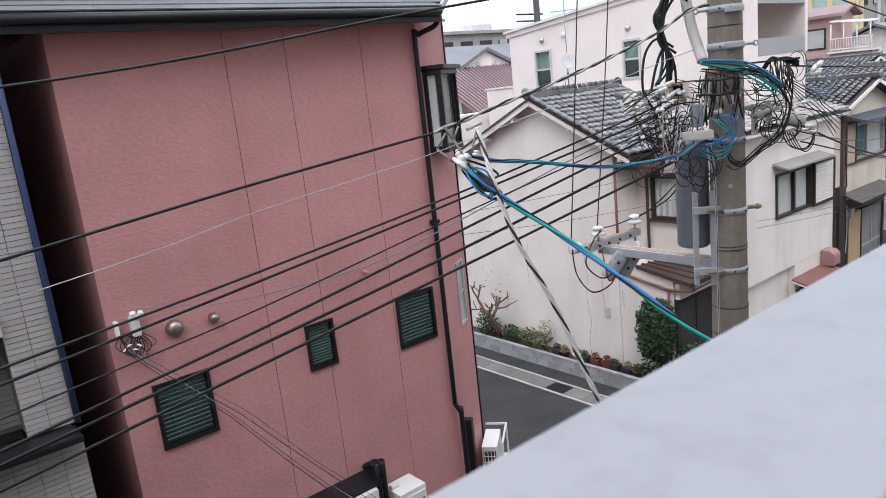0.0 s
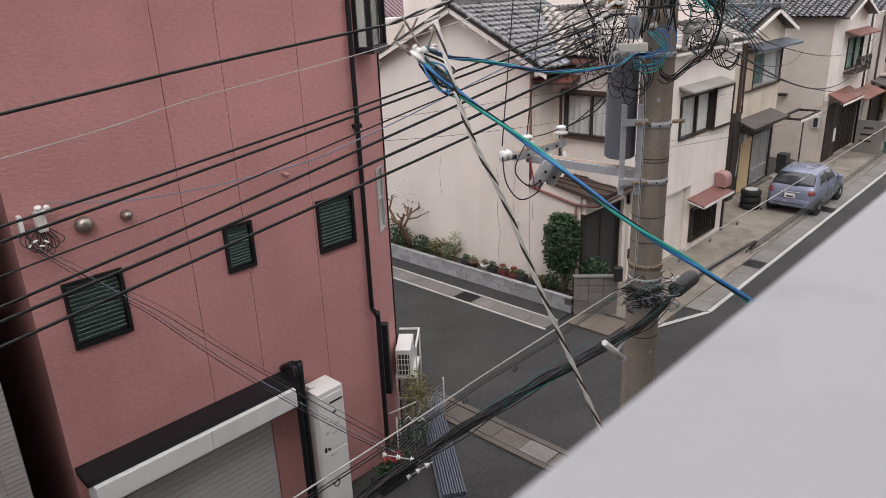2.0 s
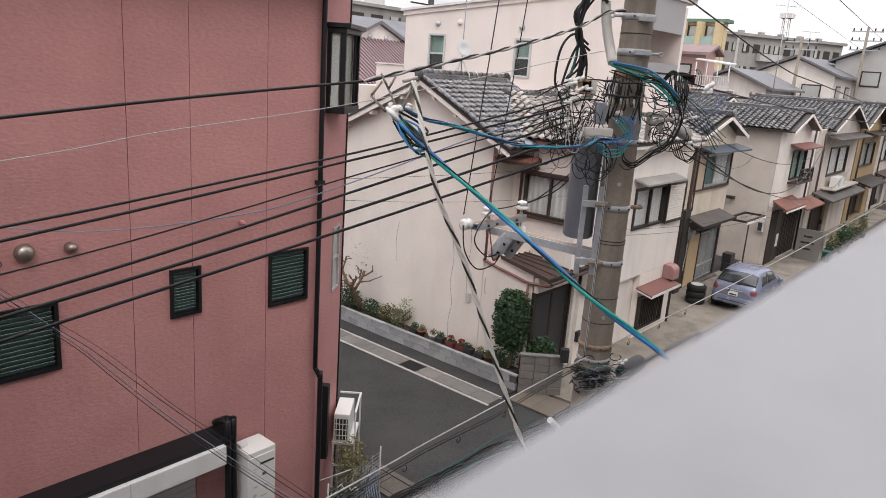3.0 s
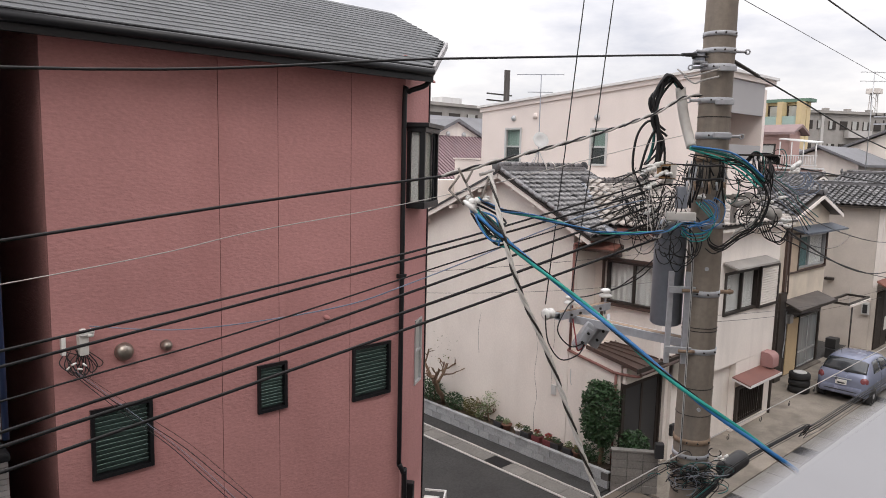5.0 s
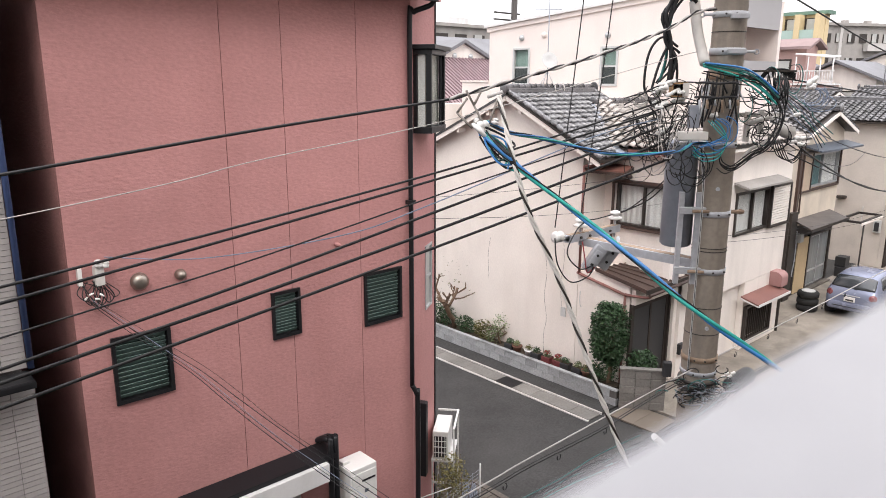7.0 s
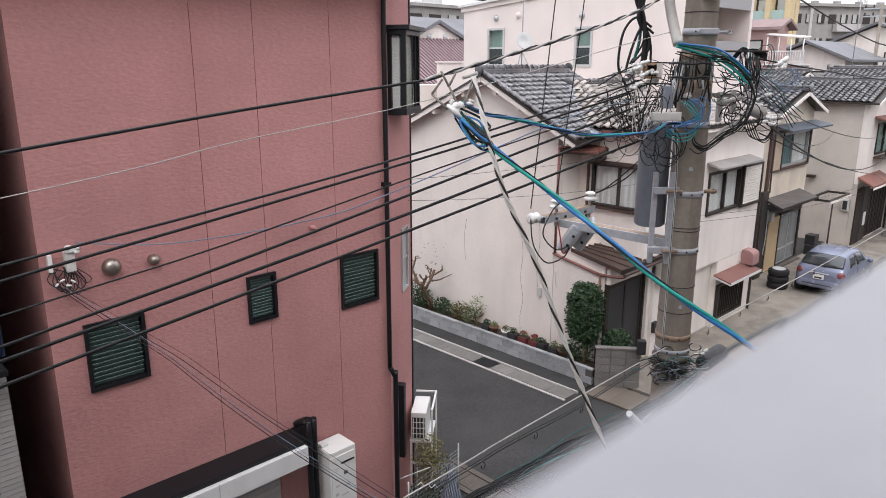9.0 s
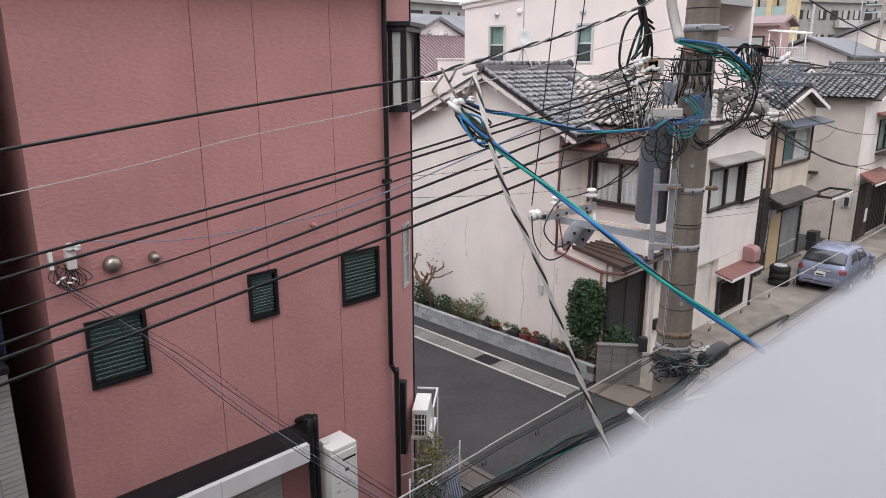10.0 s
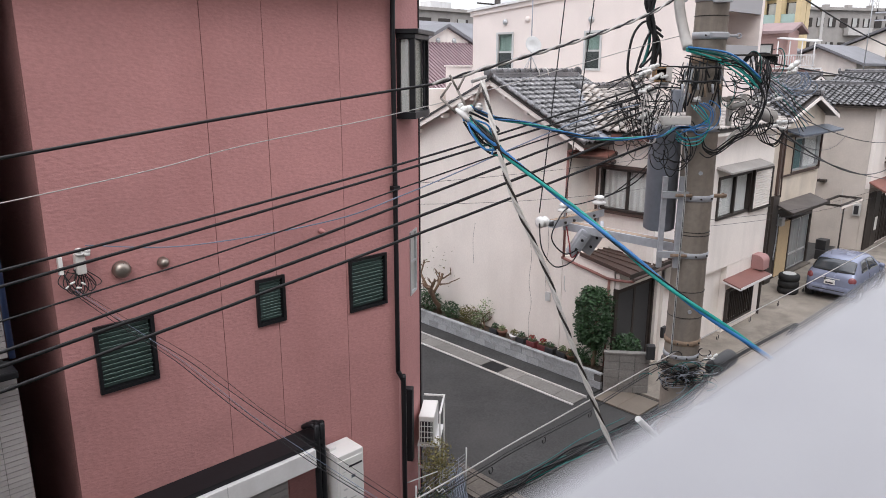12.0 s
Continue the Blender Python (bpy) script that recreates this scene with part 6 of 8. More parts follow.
for k in range(5):
    part("wire_tail", tube(smooth_pts([front(0.46 + 0.02 * k, 7.30, 0.1), front(0.52 + 0.03 * k, 7.18 - 0.015 * k, 0.1), front(0.64 + 0.02 * k, 7.14 + 0.01 * k, 0.1), front(0.72, 7.22 + 0.02 * k, 0.1)], 5), 0.0045, 5), black_rubber, POLE)
for k in range(3):
    u = -0.21 + 0.02 * k
    part("riser_wire", tube(smooth_pts([near_pole(u, 7.3, 0.1), near_pole(-0.16 + 0.006 * k, 6.9, 0.16), near_pole(-0.15 + 0.005 * k, 6.0, 0.15), near_pole(-0.15 + 0.005 * k, 5.2, 0.15)], 4), 0.005, 5), (plastic_grey, black_rubber, plastic_grey)[k], POLE)

# lower tangle where the telephone cables meet the pole
for k in range(60):
    c = near_pole(rng.gauss(-0.02, 0.15), 5.0 + rng.gauss(0, 0.07), rng.uniform(0.12, 0.26))
    loop(c, rng.uniform(0.04, 0.15), rng.uniform(0.03, 0.09), 1, rng.uniform(0, 6), rng.uniform(0.0025, 0.0055), (black_rubber, cable_dark_green, black_rubber, black_rubber, transformer_grey)[k % 5], turns=rng.uniform(0.4, 0.9))
for z in (5.07, 5.0):
    part("chain_band", lathe((PX, PY, z - 0.015), (0, 0, 1), ((pole_r(z), 0), (pole_r(z) + 0.02, 0.002), (pole_r(z) + 0.02, 0.028), (pole_r(z), 0.03)), 24), dark_frame, POLE)
for k in range(4):
    part("splice_tie", lathe(near_pole(0.17 + 0.03 * k, 5.14 + 0.03 * (k % 2), 0.14), (1, -0.6, 0.2 * k), ((0.006, 0), (0.014, 0.004), (0.014, 0.04), (0.006, 0.045)), 8), porcelain, POLE)
part("splice_closure", lathe((6.42, 2.87, 4.90), (1, 0.02, 0.02), ((0.02, 0), (0.07, 0.01), (0.085, 0.04), (0.085, 0.42), (0.07, 0.45), (0.02, 0.46)), 16), pot_black, POLE, "black cable splice closure")
sl = thing("street_lamp", (5.2, 2.83, 4.7), "white tube street lamp held below the cables on the pole", "street lamp")
a, b = Vector((5.0, 2.83, 4.90)), Vector((5.34, 2.83, 4.60))
part("tube_cover", rod(a, b, 0.028, 12), white_paint, sl)
part("lamp_bracket", rod(near_pole(-0.10, 4.62, 0.1), a.lerp(b, 0.6), 0.015, 8), galv, sl)
part("end_cap", rod(b, b + (b - a).normalized() * 0.03, 0.032, 12), plastic_grey, sl)

# ---- overhead cables ----


def cable(pts, r, material, label, name="overhead_cable", k=8, group="overhead cables"):
    return solo(name, tube(smooth_pts(pts, k), r, 7), material, label, "cable", group)


BLK = "black insulated overhead cable stretched above the street"
far = lambda p, q, x: tuple(Vector(p) + (Vector(p) - Vector(q)) * ((p[0] - x) / (q[0] - p[0])))
LINES = (((0.80, 3.6, 7.42), (1.92, 3.5, 7.56), (3.0, 3.25, 7.70), 0.010),
         ((0.80, 4.0, 6.82), (2.01, 3.95, 6.96), (3.78, 3.8, 7.22), 0.010),
         ((0.79, 4.0, 6.74), (2.0, 3.95, 6.90), (3.78, 3.8, 7.17), 0.011),
         ((0.81, 4.2, 6.50), (2.04, 4.05, 6.70), (3.68, 3.7, 7.08), 0.007),
         ((0.78, 4.2, 6.33), (2.0, 4.0, 6.58), (3.68, 3.7, 6.97), 0.012),
         ((0.77, 4.2, 6.25), (1.99, 4.0, 6.48), (3.68, 3.7, 6.83), 0.014),
         ((0.75, 4.2, 6.11), (1.98, 4.0, 6.35), (3.68, 3.7, 6.70), 0.013))
ENDS = ((5.43, 3.12, 8.33), (5.5, 3.3, 7.64), (5.5, 3.3, 7.56), (5.5, 3.3, 7.48), (5.58, 3.3, 7.44), (5.62, 3.3, 7.30), (5.75, 3.28, 7.16))
for (a, b, c, r), e in zip(LINES[1:], ENDS[1:]):
    cable([far(a, b, -4.0), a, b, c, e], r * 0.82, black_rubber, BLK)
a, b, c, r = LINES[0]
cable([far(a, b, -4.0), a, b, c], r * 0.82, black_rubber, BLK)
cable([(-4, 3.95, 8.0), (0.75, 3.9, 8.18), (3.08, 3.4, 8.43), (5.2, 3.09, 8.665), (5.6, 3.05, 8.70), (5.86, 3.02, 8.72)], 0.008, black_rubber, "thin black overhead wire ending at the pole top")
cable([(-4, 3.8, 6.7), (0.81, 3.8, 7.19), (2.03, 3.8, 7.36), (3.31, 3.5, 7.57), (5.6, 3.2, 8.02), (5.85, 3.1, 8.06)], 0.003, cable_grey, "thin pale grey overhead wire")
cable([(2.34, 8.0, 5.94), (2.93, 6.9, 6.03), (3.49, 5.2, 6.46), (3.85, 4.4, 6.80), (4.9, 3.6, 7.34), (5.5, 3.3, 7.5)], 0.0055, cable_pale_blue, "pale blue-grey service cable from the red wall")


def twist(pts, radius, strands, pitch, name, label, n=5):
    """Strands wound round one another along a smooth line."""
    line = smooth_pts(pts, 14)
    t = thing(name, tuple(line[0]), label, "cable", "overhead cables")
    ln, acc = [0.0], 0.0
    for p, q in zip(line, line[1:]):
        acc += (q - p).length
        ln.append(acc)
    for k, (mt, r) in enumerate(strands):
        out = []
        for i, p in enumerate(line):
            ax = (line[min(i + 1, len(line) - 1)] - line[max(i - 1, 0)]).normalized()
            a = ax.cross(UP).normalized()
            b = a.cross(ax)
            w = ln[i] / pitch * math.tau + k * math.tau / len(strands)
            out.append(p + (a * math.cos(w) + b * math.sin(w)) * radius)
        part("strand", tube(out, r, n), mt, t)
    return t


CL, TEE, SPL = Vector((2.79, 2.77, 7.54)), Vector((2.91, 2.75, 7.73)), Vector((2.83, 2.55, 7.38))
twist([(3.0, 3.25, 7.70), (3.6, 3.2, 7.83), (4.4, 3.15, 8.0), (5.2, 3.13, 8.2), (5.62, 3.1, 8.36), (5.85, 3.05, 8.40)], 0.008, ((cable_grey, 0.009), (black_rubber, 0.007)), 0.35, "messenger_wire", "grey messenger wire wound with a thin black cable")
twist([TEE, (2.85, 2.62, 7.52), SPL, (2.85, 2.45, 7.12), (2.94, 2.3, 6.76), (2.98, 2.1, 6.31), (3.06, 1.9, 5.82), (3.2, 1.5, 4.9), (3.4, 0.9, 3.6), (3.6, 0.0, 1.8)], 0.008, ((cable_pale, 0.008), (cable_pale, 0.0075), (dark_frame, 0.0068)), 0.26, "drop_cable", "twisted grey drop cable hanging towards the building")
twist([CL, (2.80, 2.66, 7.46), SPL, (3.0, 2.2, 7.11), (3.05, 1.65, 6.79), (3.2, 1.25, 6.53), (3.5, 0.5, 6.05), (3.7, 0.0, 5.75)], 0.008, ((cable_blue, 0.0095), (cable_green, 0.0095), (black_rubber, 0.004)), 0.9, "service_cable", "blue and green service cable running to the balcony")
twist([CL + Vector((0.05, 0, 0.05)), (3.1, 2.84, 7.52), (3.41, 2.85, 7.47), (4.14, 2.85, 7.33), (4.87, 2.8, 7.295), tuple(front(-0.22, 7.28, 0.26)), tuple(front(-0.06, 7.29, 0.26)), tuple(front(0.06, 7.36, 0.26))], 0.008, ((cable_blue, 0.006), (cable_green, 0.006), (cable_blue, 0.005), (black_rubber, 0.004)), 0.9, "service_cable", "blue and green service cable running to the pole")
DE = thing("dead_end_fitting", tuple(CL), "dead-end clamp with white spools and looped blue-green tails", "cable fitting")
for k in range(6):
    part("insulator", spool(CL + Vector((rng.uniform(-0.06, 0.08), rng.uniform(-0.05, 0.05), rng.uniform(-0.03, 0.06))), (rng.uniform(-1, 1), rng.uniform(-1, 1), rng.uniform(-0.5, 0.5)), 0.36, 12), porcelain, DE)
for k in range(14):
    a = CL + Vector((rng.uniform(-0.03, 0.05), rng.uniform(-0.03, 0.03), rng.uniform(-0.03, 0.03)))
    b = CL.lerp(SPL, rng.uniform(0.5, 1.1)) + Vector((rng.uniform(-0.03, 0.05), 0.02, rng.uniform(-0.03, 0.03)))
    side = Vector((rng.uniform(-0.07, 0.09), rng.uniform(-0.03, 0.03), rng.uniform(-0.05, 0.03)))
    part("tail", tube(smooth_pts([a, a.lerp(b, 0.3) + side, a.lerp(b, 0.7) + side * 1.2, b], 7), rng.uniform(0.004, 0.0065), 6), (cable_blue, black_rubber, cable_green, black_rubber, cable_dark_green)[k % 5], DE)
for p, q in ((CL + Vector((-0.04, 0.02, 0.02)), (2.70, 2.86, 7.64)), ((2.70, 2.86, 7.64), (2.74, 2.82, 7.72)), (CL + Vector((0.03, 0, 0.03)), (2.79, 2.82, 7.68)), ((2.79, 2.82, 7.68), (2.74, 2.83, 7.76)), ((2.79, 2.82, 7.68), (2.82, 2.80, 7.75)), (CL + Vector((0.06, 0, 0.02)), TEE)):
    part("link", rod(p, q, 0.0065, 7), rope_grey, DE)
part("insulator", lathe(CL + Vector((-0.02, 0.0, 0.0)), (0.5, -0.5, 0.8), ((0.01, 0), (0.05, 0.004), (0.056, 0.012), (0.05, 0.022), (0.03, 0.026), (0.01, 0.04)), 16), porcelain, DE, "white disc insulator")
part("splice_sleeve", rod(CL + Vector((0.06, -0.06, -0.05)), SPL, 0.016, 8), black_rubber, DE)
part("clamp", rod(TEE + Vector((-0.05, 0.03, -0.005)), TEE + Vector((0.06, 0.03, 0.02)), 0.010, 8), cable_grey, DE)
# two thin wires dropping to the crossarm insulators
cable([(5.47, 4.34, 6.40), (5.74, 4.40, 7.8), (6.0, 4.45, 9.25), (6.3, 4.5, 11.0)], 0.006, black_rubber, "thin black wire dropping to the crossarm", k=5)
cable([(5.88, 4.34, 6.44), (6.16, 4.37, 7.8), (6.43, 4.40, 9.30), (6.8, 4.45, 11.2)], 0.006, black_rubber, "thin black wire dropping to the crossarm", k=5)
# telephone cables along the street at first-floor height
cable([(-4, 3.1, 4.95), (2.58, 3.1, 5.05), (3.69, 3.1, 5.08), (5.52, 3.1, 5.10), (6.29, 2.95, 5.24), (12.45, 2.9, 5.25), (34, 2.9, 5.4)], 0.006, cable_grey, "grey messenger strand carrying telephone cables")
for dz, r in ((-0.05, 0.0035), (-0.075, 0.0045)):
    cable([(-4, 3.1, 4.95 + dz), (2.58, 3.1, 5.05 + dz), (3.69, 3.11, 5.07 + dz), (4.6, 3.1, 5.06 + dz), (5.52, 3.1, 5.10 + dz), (6.29, 2.95, 5.24 + dz)], r, black_rubber, "thin black cable hung under the messenger strand", group="telephone cables")
for k in range(22):
    dy, dz = rng.uniform(-0.05, 0.05), rng.uniform(-0.042, 0.042)
    jit = lambda s=0.03: rng.uniform(-s, s)
    pts = [(-4, 3.4 + dy, 4.35 + dz), (1.4, 3.35 + dy, 4.45 + jit())]
    for i in range(15):
        t = i / 14
        pts.append((2.4 + 3.3 * t, 3.31 - 0.48 * t * t - 0.03 * t + dy + jit(0.016), 4.50 + 0.24 * t + 0.10 * t ** 4 + dz + jit(0.016)))
    pts += [(6.56, 2.82 + dy, 4.93 + dz), (8.61, 2.9 + dy, 4.79 + dz), (11.07, 2.9 + dy, 4.70 + dz * 2), (34, 2.9 + dy, 5.0 + dz)] if k < 8 else [(6.0, 2.75 + dy, 4.95 + dz)]
    cable(pts, rng.uniform(0.003, 0.0065), cable_dark_green if k in (9, 13) else black_rubber, "black telephone cable in the low bundle along the street", group="telephone cables", k=4)
for k in range(6):
    d = rng.uniform(-0.045, 0.045)
    cable([(3.5 + 0.07 * k, 3.24 + d * 0.6, 4.585 + d * 0.6), (4.2, 3.14 + d * 0.6, 4.66 + d * 0.6), (4.6, 3.08 + d, 4.70 + d), (4.95 + 0.05 * k, 3.0 + d, 4.73 + d)], 0.0038, cable_green if k % 2 else cable_dark_green, "green wire wound into the low cable bundle", group="telephone cables")
for k in range(10):
    x = 2.2 + k * 0.62 if k < 5 else 6.6 + (k - 5) * 0.75
    c = Vector((x, 3.1 if k < 5 else 2.92, 4.975 if k < 5 else 5.2))
    solo("cable_hook", tube([c + Vector((0.022 * math.sin(t * 0.75), 0, -0.02 + 0.026 * math.cos(t * 0.75))) for t in range(8)], 0.004, 5), black_rubber, "small black hook on the messenger strand", "cable hook", "cable hooks")
for n, (d, e, r, mt) in enumerate(((-0.02, 0.0, 0.0036, black_rubber), (0.0, 0.12, 0.0034, black_rubber), (0.03, 0.05, 0.0022, cable_pale_blue), (0.05, 0.17, 0.0020, black_rubber), (0.01, 0.03, 0.0022, black_rubber))):
    w = lambda: rng.uniform(-0.012, 0.012)
    cable([(2.15 + d, 8.06, 5.475), (2.38 + d + e * 0.4, 7.3, 5.21 + w()), (2.60 + d * 0.6 + e * 0.8, 6.6, 4.99 + w()), (2.68 + e, 6.0, 4.86 + w()), (2.74 + e * 1.1, 5.4, 4.75 + w()), (2.82 + e * 1.1, 4.6, 4.66 + w()), (2.90 + e, 3.9, 4.60), (2.97 + e * 0.7, 3.4, 4.58)], r, mt, "thin service wire falling from the red wall", k=6)
for (p, q) in (((2.88, 3.45, 4.62), (3.02, 3.3, 4.57)), ((2.93, 3.25, 4.48), (3.08, 3.2, 4.52))):
    s = thing("spool_string", p, "string of small white insulators on the low cables", "insulator", "low insulators")
    for k in range(3):
        part("insulator", spool(Vector(p).lerp(Vector(q), k / 2), Vector(q) - Vector(p), 0.34, 12), porcelain, s)
    part("tie_wire", rod(p, Vector(q) + (Vector(q) - Vector(p)) * 0.4, 0.005, 6), galv, s)
# wires leaving the pole up the street
for p, q, s, r in (((6.45, 2.65, 7.38), (31.5, 6.9, 5.75), 1.1, 0.010), ((6.5, 2.62, 7.5), (31.4, 6.9, 5.85), 0.55, 0.006),
                   ((6.45, 2.62, 7.3), (26.9, 8.1, 5.55), 0.35, 0.006), ((6.5, 2.6, 7.2), (38, 7.0, 4.6), 0.9, 0.006), ((6.4, 2.7, 7.85), (36, 2.6, 7.4), 0.4, 0.007),
                   ((5.9, 3.2, 7.3), (15.6, 8.9, 5.6), 0.25, 0.005), ((7.3, 8.9, 5.92), (15.6, 8.66, 5.72), 0.05, 0.004), ((7.2, 8.9, 5.62), (15.6, 8.66, 5.0), 0.12, 0.004),
                   ((17.5, 8.55, 3.7), (30.5, 7.9, 2.95), 0.15, 0.006), ((17.4, 8.5, 3.9), (33.6, 8.2, 3.05), 0.25, 0.005)):
    solo("overhead_cable", tube(sag_pts(p, q, s, 20), r, 6), black_rubber, "thin black wire running from the pole to the houses" if p[0] < 7 else "thin wire strung along the house fronts", "cable", "overhead cables")
cable([(6.15, 2.95, 8.70), (6.97, 2.9, 8.57), (9.82, 2.9, 8.16), (12.1, 2.9, 7.98), (20, 2.9, 7.6), (34, 2.9, 7.9)], 0.008, black_rubber, "thin black wire running up the street from the pole top", k=5)
cable([(6.12, 2.93, 8.715), (6.4, 2.91, 8.66), (6.62, 2.905, 8.62)], 0.016, dark_frame, "dark sleeve on the wire at the pole top", k=4)
for p, q in (((-3, 5.0, 11.26), (75, 14.9, 12.01)), ((-3, 1.2, 9.02), (79.4, 13.0, 12.25)), ((-3, 0.42, 8.42), (60, 9.2, 13.2))):
    solo("overhead_cable", tube(sag_pts(p, q, 0.0, 24), 0.009, 6), black_rubber, "high black wire crossing the sky", "cable", "overhead cables")

# ---- planted strip and block wall ----
BW = thing("block_wall", (14.1, 13, 0), "low grey concrete block wall along the side street", "wall", kind="structure")
bmw = bmesh.new()
fbox(bmw, WORLD, 0.004, 0.386, -0.048, 0.048, 0.004, 0.186, 0.004)
block_me = bpy.data.meshes.new("block")
bmesh.ops.recalc_face_normals(bmw, faces=bmw.faces)
bmw.to_mesh(block_me)
bmw.free()
block_me.materials.append(block_grey)
for c in range(2):
    for i in range(23):
        o = new("block", block_me)
        o.parent = BW
        o.matrix_local = Matrix.Translation((14.06 - 14.1 + 0.004 * ((i * 5 + c) % 3), 8.98 + i * 0.39 + (0.195 if c else 0) - 13, 0.03 + c * 0.19)) @ Matrix.Rotation(radians(90), 4, "Z")
part("mortar", box(14.035, 8.99, 0.0, 14.09, 18.1, 0.40), grout, BW)
for i in range(10):
    part("coping", box(14.0, 8.97 + i * 0.91, 0.412, 14.12, 8.97 + i * 0.91 + 0.905, 0.455, 0.006), block_grey, BW)
solo("planting_bed", box(14.13, 9.2, 0, 14.59, 17.6, 0.38), soil, "dark soil bed behind the block wall", "planting bed", kind="structure")
GWALL = thing("gate_wall", (14.3, 8.5, 0), "brownish stone-block gate wall beside the porch", "wall", kind="structure")
mg = face_frame((14.02, 8.9, 0), (0.62, -0.78))
for c in range(5):
    for i in range(3):
        part("stone", fbox(bmesh.new(), mg, 0.005 + i * 0.36 - (0.0 if c % 2 else 0.0), 0.355 + i * 0.36, -0.12, 0.006 * ((c + i) % 3), 0.02 + c * 0.20, 0.213 + c * 0.20, 0.012), concrete, GWALL)
part("stone_core", fbox(bmesh.new(), mg, 0.01, 1.07, -0.11, -0.01, 0.0, 1.0), grout, GWALL)
part("gate_cap", fbox(bmesh.new(), mg, -0.02, 1.10, -0.14, 0.03, 1.022, 1.07, 0.01), concrete, GWALL)
part("letter_box", fbox(bmesh.new(), mg, 0.95, 1.15, 0.04, 0.22, 1.0, 1.35, 0.02), pot_black, GWALL, "black letter box")


def leaf_cloud(name, parent, centre, radii, count, size, material, seed, shell=0.55, label="", boxy=False):
    """Many small folded leaves filling an uneven rounded volume."""
    r = random.Random(seed)
    vs, fs = [], []
    for _ in range(count):
        d = Vector((r.gauss(0, 1), r.gauss(0, 1), r.gauss(0, 1))).normalized()
        if boxy:
            d = d / (d.x ** 4 + d.y ** 4 + d.z ** 4) ** 0.25
        bumpy = 1 + (0.17 if boxy else 0.22) * noise.noise(d * 2.3 + Vector((seed, 0, 0))) + 0.10 * noise.noise(d * 6 + Vector((0, seed, 0)))
        k = (shell + (1 - shell) * r.random() ** 0.5) * bumpy
        c = Vector(centre) + Vector((d.x * radii[0], d.y * radii[1], d.z * radii[2])) * k
        a = Vector((r.gauss(0, 1), r.gauss(0, 1), r.gauss(0, 0.6))).normalized()
        n = (d + 0.7 * Vector((r.gauss(0, 1), r.gauss(0, 1), r.gauss(0, 1)))).normalized()
        b = n.cross(a).normalized()
        s = size * r.uniform(0.6, 1.25)
        i = len(vs)
        vs += [c - a * s, c + b * s * 0.45 + n * s * 0.15, c + a * s, c - b * s * 0.45 + n * s * 0.15]
        fs += [(i, i + 1, i + 2), (i, i + 2, i + 3)]
    me = bpy.data.meshes.new(name)
    org = ORG[parent.name]
    me.from_pydata([v - org for v in vs], [], fs)
    me.materials.append(material)
    o = new(name, me)
    o.parent = parent
    ORG[o.name] = org
    return tagged(o, label) if label else o


TR = thing("clipped_tree", (14.42, 9.5, 0.38), "dense round-clipped evergreen shrub beside the porch", "shrub")
part("trunk", tube(smooth_pts([(14.42, 9.5, 0.35), (14.44, 9.47, 0.8), (14.40, 9.52, 1.3)], 4), 0.06, 8), bark, TR)
for k in range(5):
    a = k * 1.3
    part("limb", tube(smooth_pts([(14.42, 9.5, 0.8), (14.42 + 0.15 * math.cos(a), 9.5 + 0.15 * math.sin(a), 1.1), (14.42 + 0.3 * math.cos(a), 9.5 + 0.3 * math.sin(a), 1.7)], 3), 0.025, 6), bark, TR)
leaf_cloud("crown", TR, (14.42, 9.5, 1.72), (0.42, 0.44, 0.74), 5200, 0.055, leaf_dark, 3, 0.55, boxy=True)
leaf_cloud("crown", TR, (14.45, 9.55, 0.85), (0.40, 0.42, 0.50), 900, 0.04, leaf_dark, 4, 0.3)
SH = thing("low_shrub", (14.5, 8.95, 0.1), "leafy green shrub before the dark porch door", "shrub")
part("stem", rod((14.75, 8.8, 0.02), (14.75, 8.8, 0.7), 0.03, 7), bark, SH)
leaf_cloud("crown", SH, (14.78, 8.8, 0.95), (0.5, 0.35, 0.40), 1100, 0.06, leaf_dark, 9, 0.2)


def bare_tree(at, h, seed, name, label, leaves=0, leaf=None):
    r = random.Random(seed)
    t = thing(name, at, label, "tree")
    at = Vector(at)

    def grow(p, d, l, rad, depth):
        pts = [p]
        for _ in range(4):
            d = (d + Vector((r.gauss(0, 0.22), r.gauss(0, 0.22), r.gauss(0.05, 0.12)))).normalized()
            p = p + d * l / 4
            pts.append(p)
        part("trunk" if depth == 0 else "limb", tube(pts, rad, 6 if depth < 2 else 4), bark, t)
        if depth < 3:
            for _ in range(3 if depth < 2 else 2):
                b = pts[r.choice((2, 3, 4))]
                nd = (d * 0.5 + Vector((r.gauss(0, 0.7), r.gauss(0, 0.7), r.gauss(0.25, 0.35)))).normalized()
                grow(b, nd, l * 0.62, rad * 0.58, depth + 1)

    grow(at, Vector((0.0, 0.15, 1)), h * 0.5, 0.032 * h, 0)
    if leaves:
        leaf_cloud("foliage", t, at + Vector((0, 0, h * 0.7)), (h * 0.25, h * 0.3, h * 0.35), leaves, 0.035, leaf, seed, 0.2)
    return t


bare_tree((14.36, 15.1, 0.38), 2.3, 5, "bare_tree", "small bare pruned tree above the block wall", 60, leaf_olive)
bare_tree((14.40, 13.2, 0.38), 0.9, 8, "young_tree", "thin young plant with pale twigs", 150, leaf_pale)
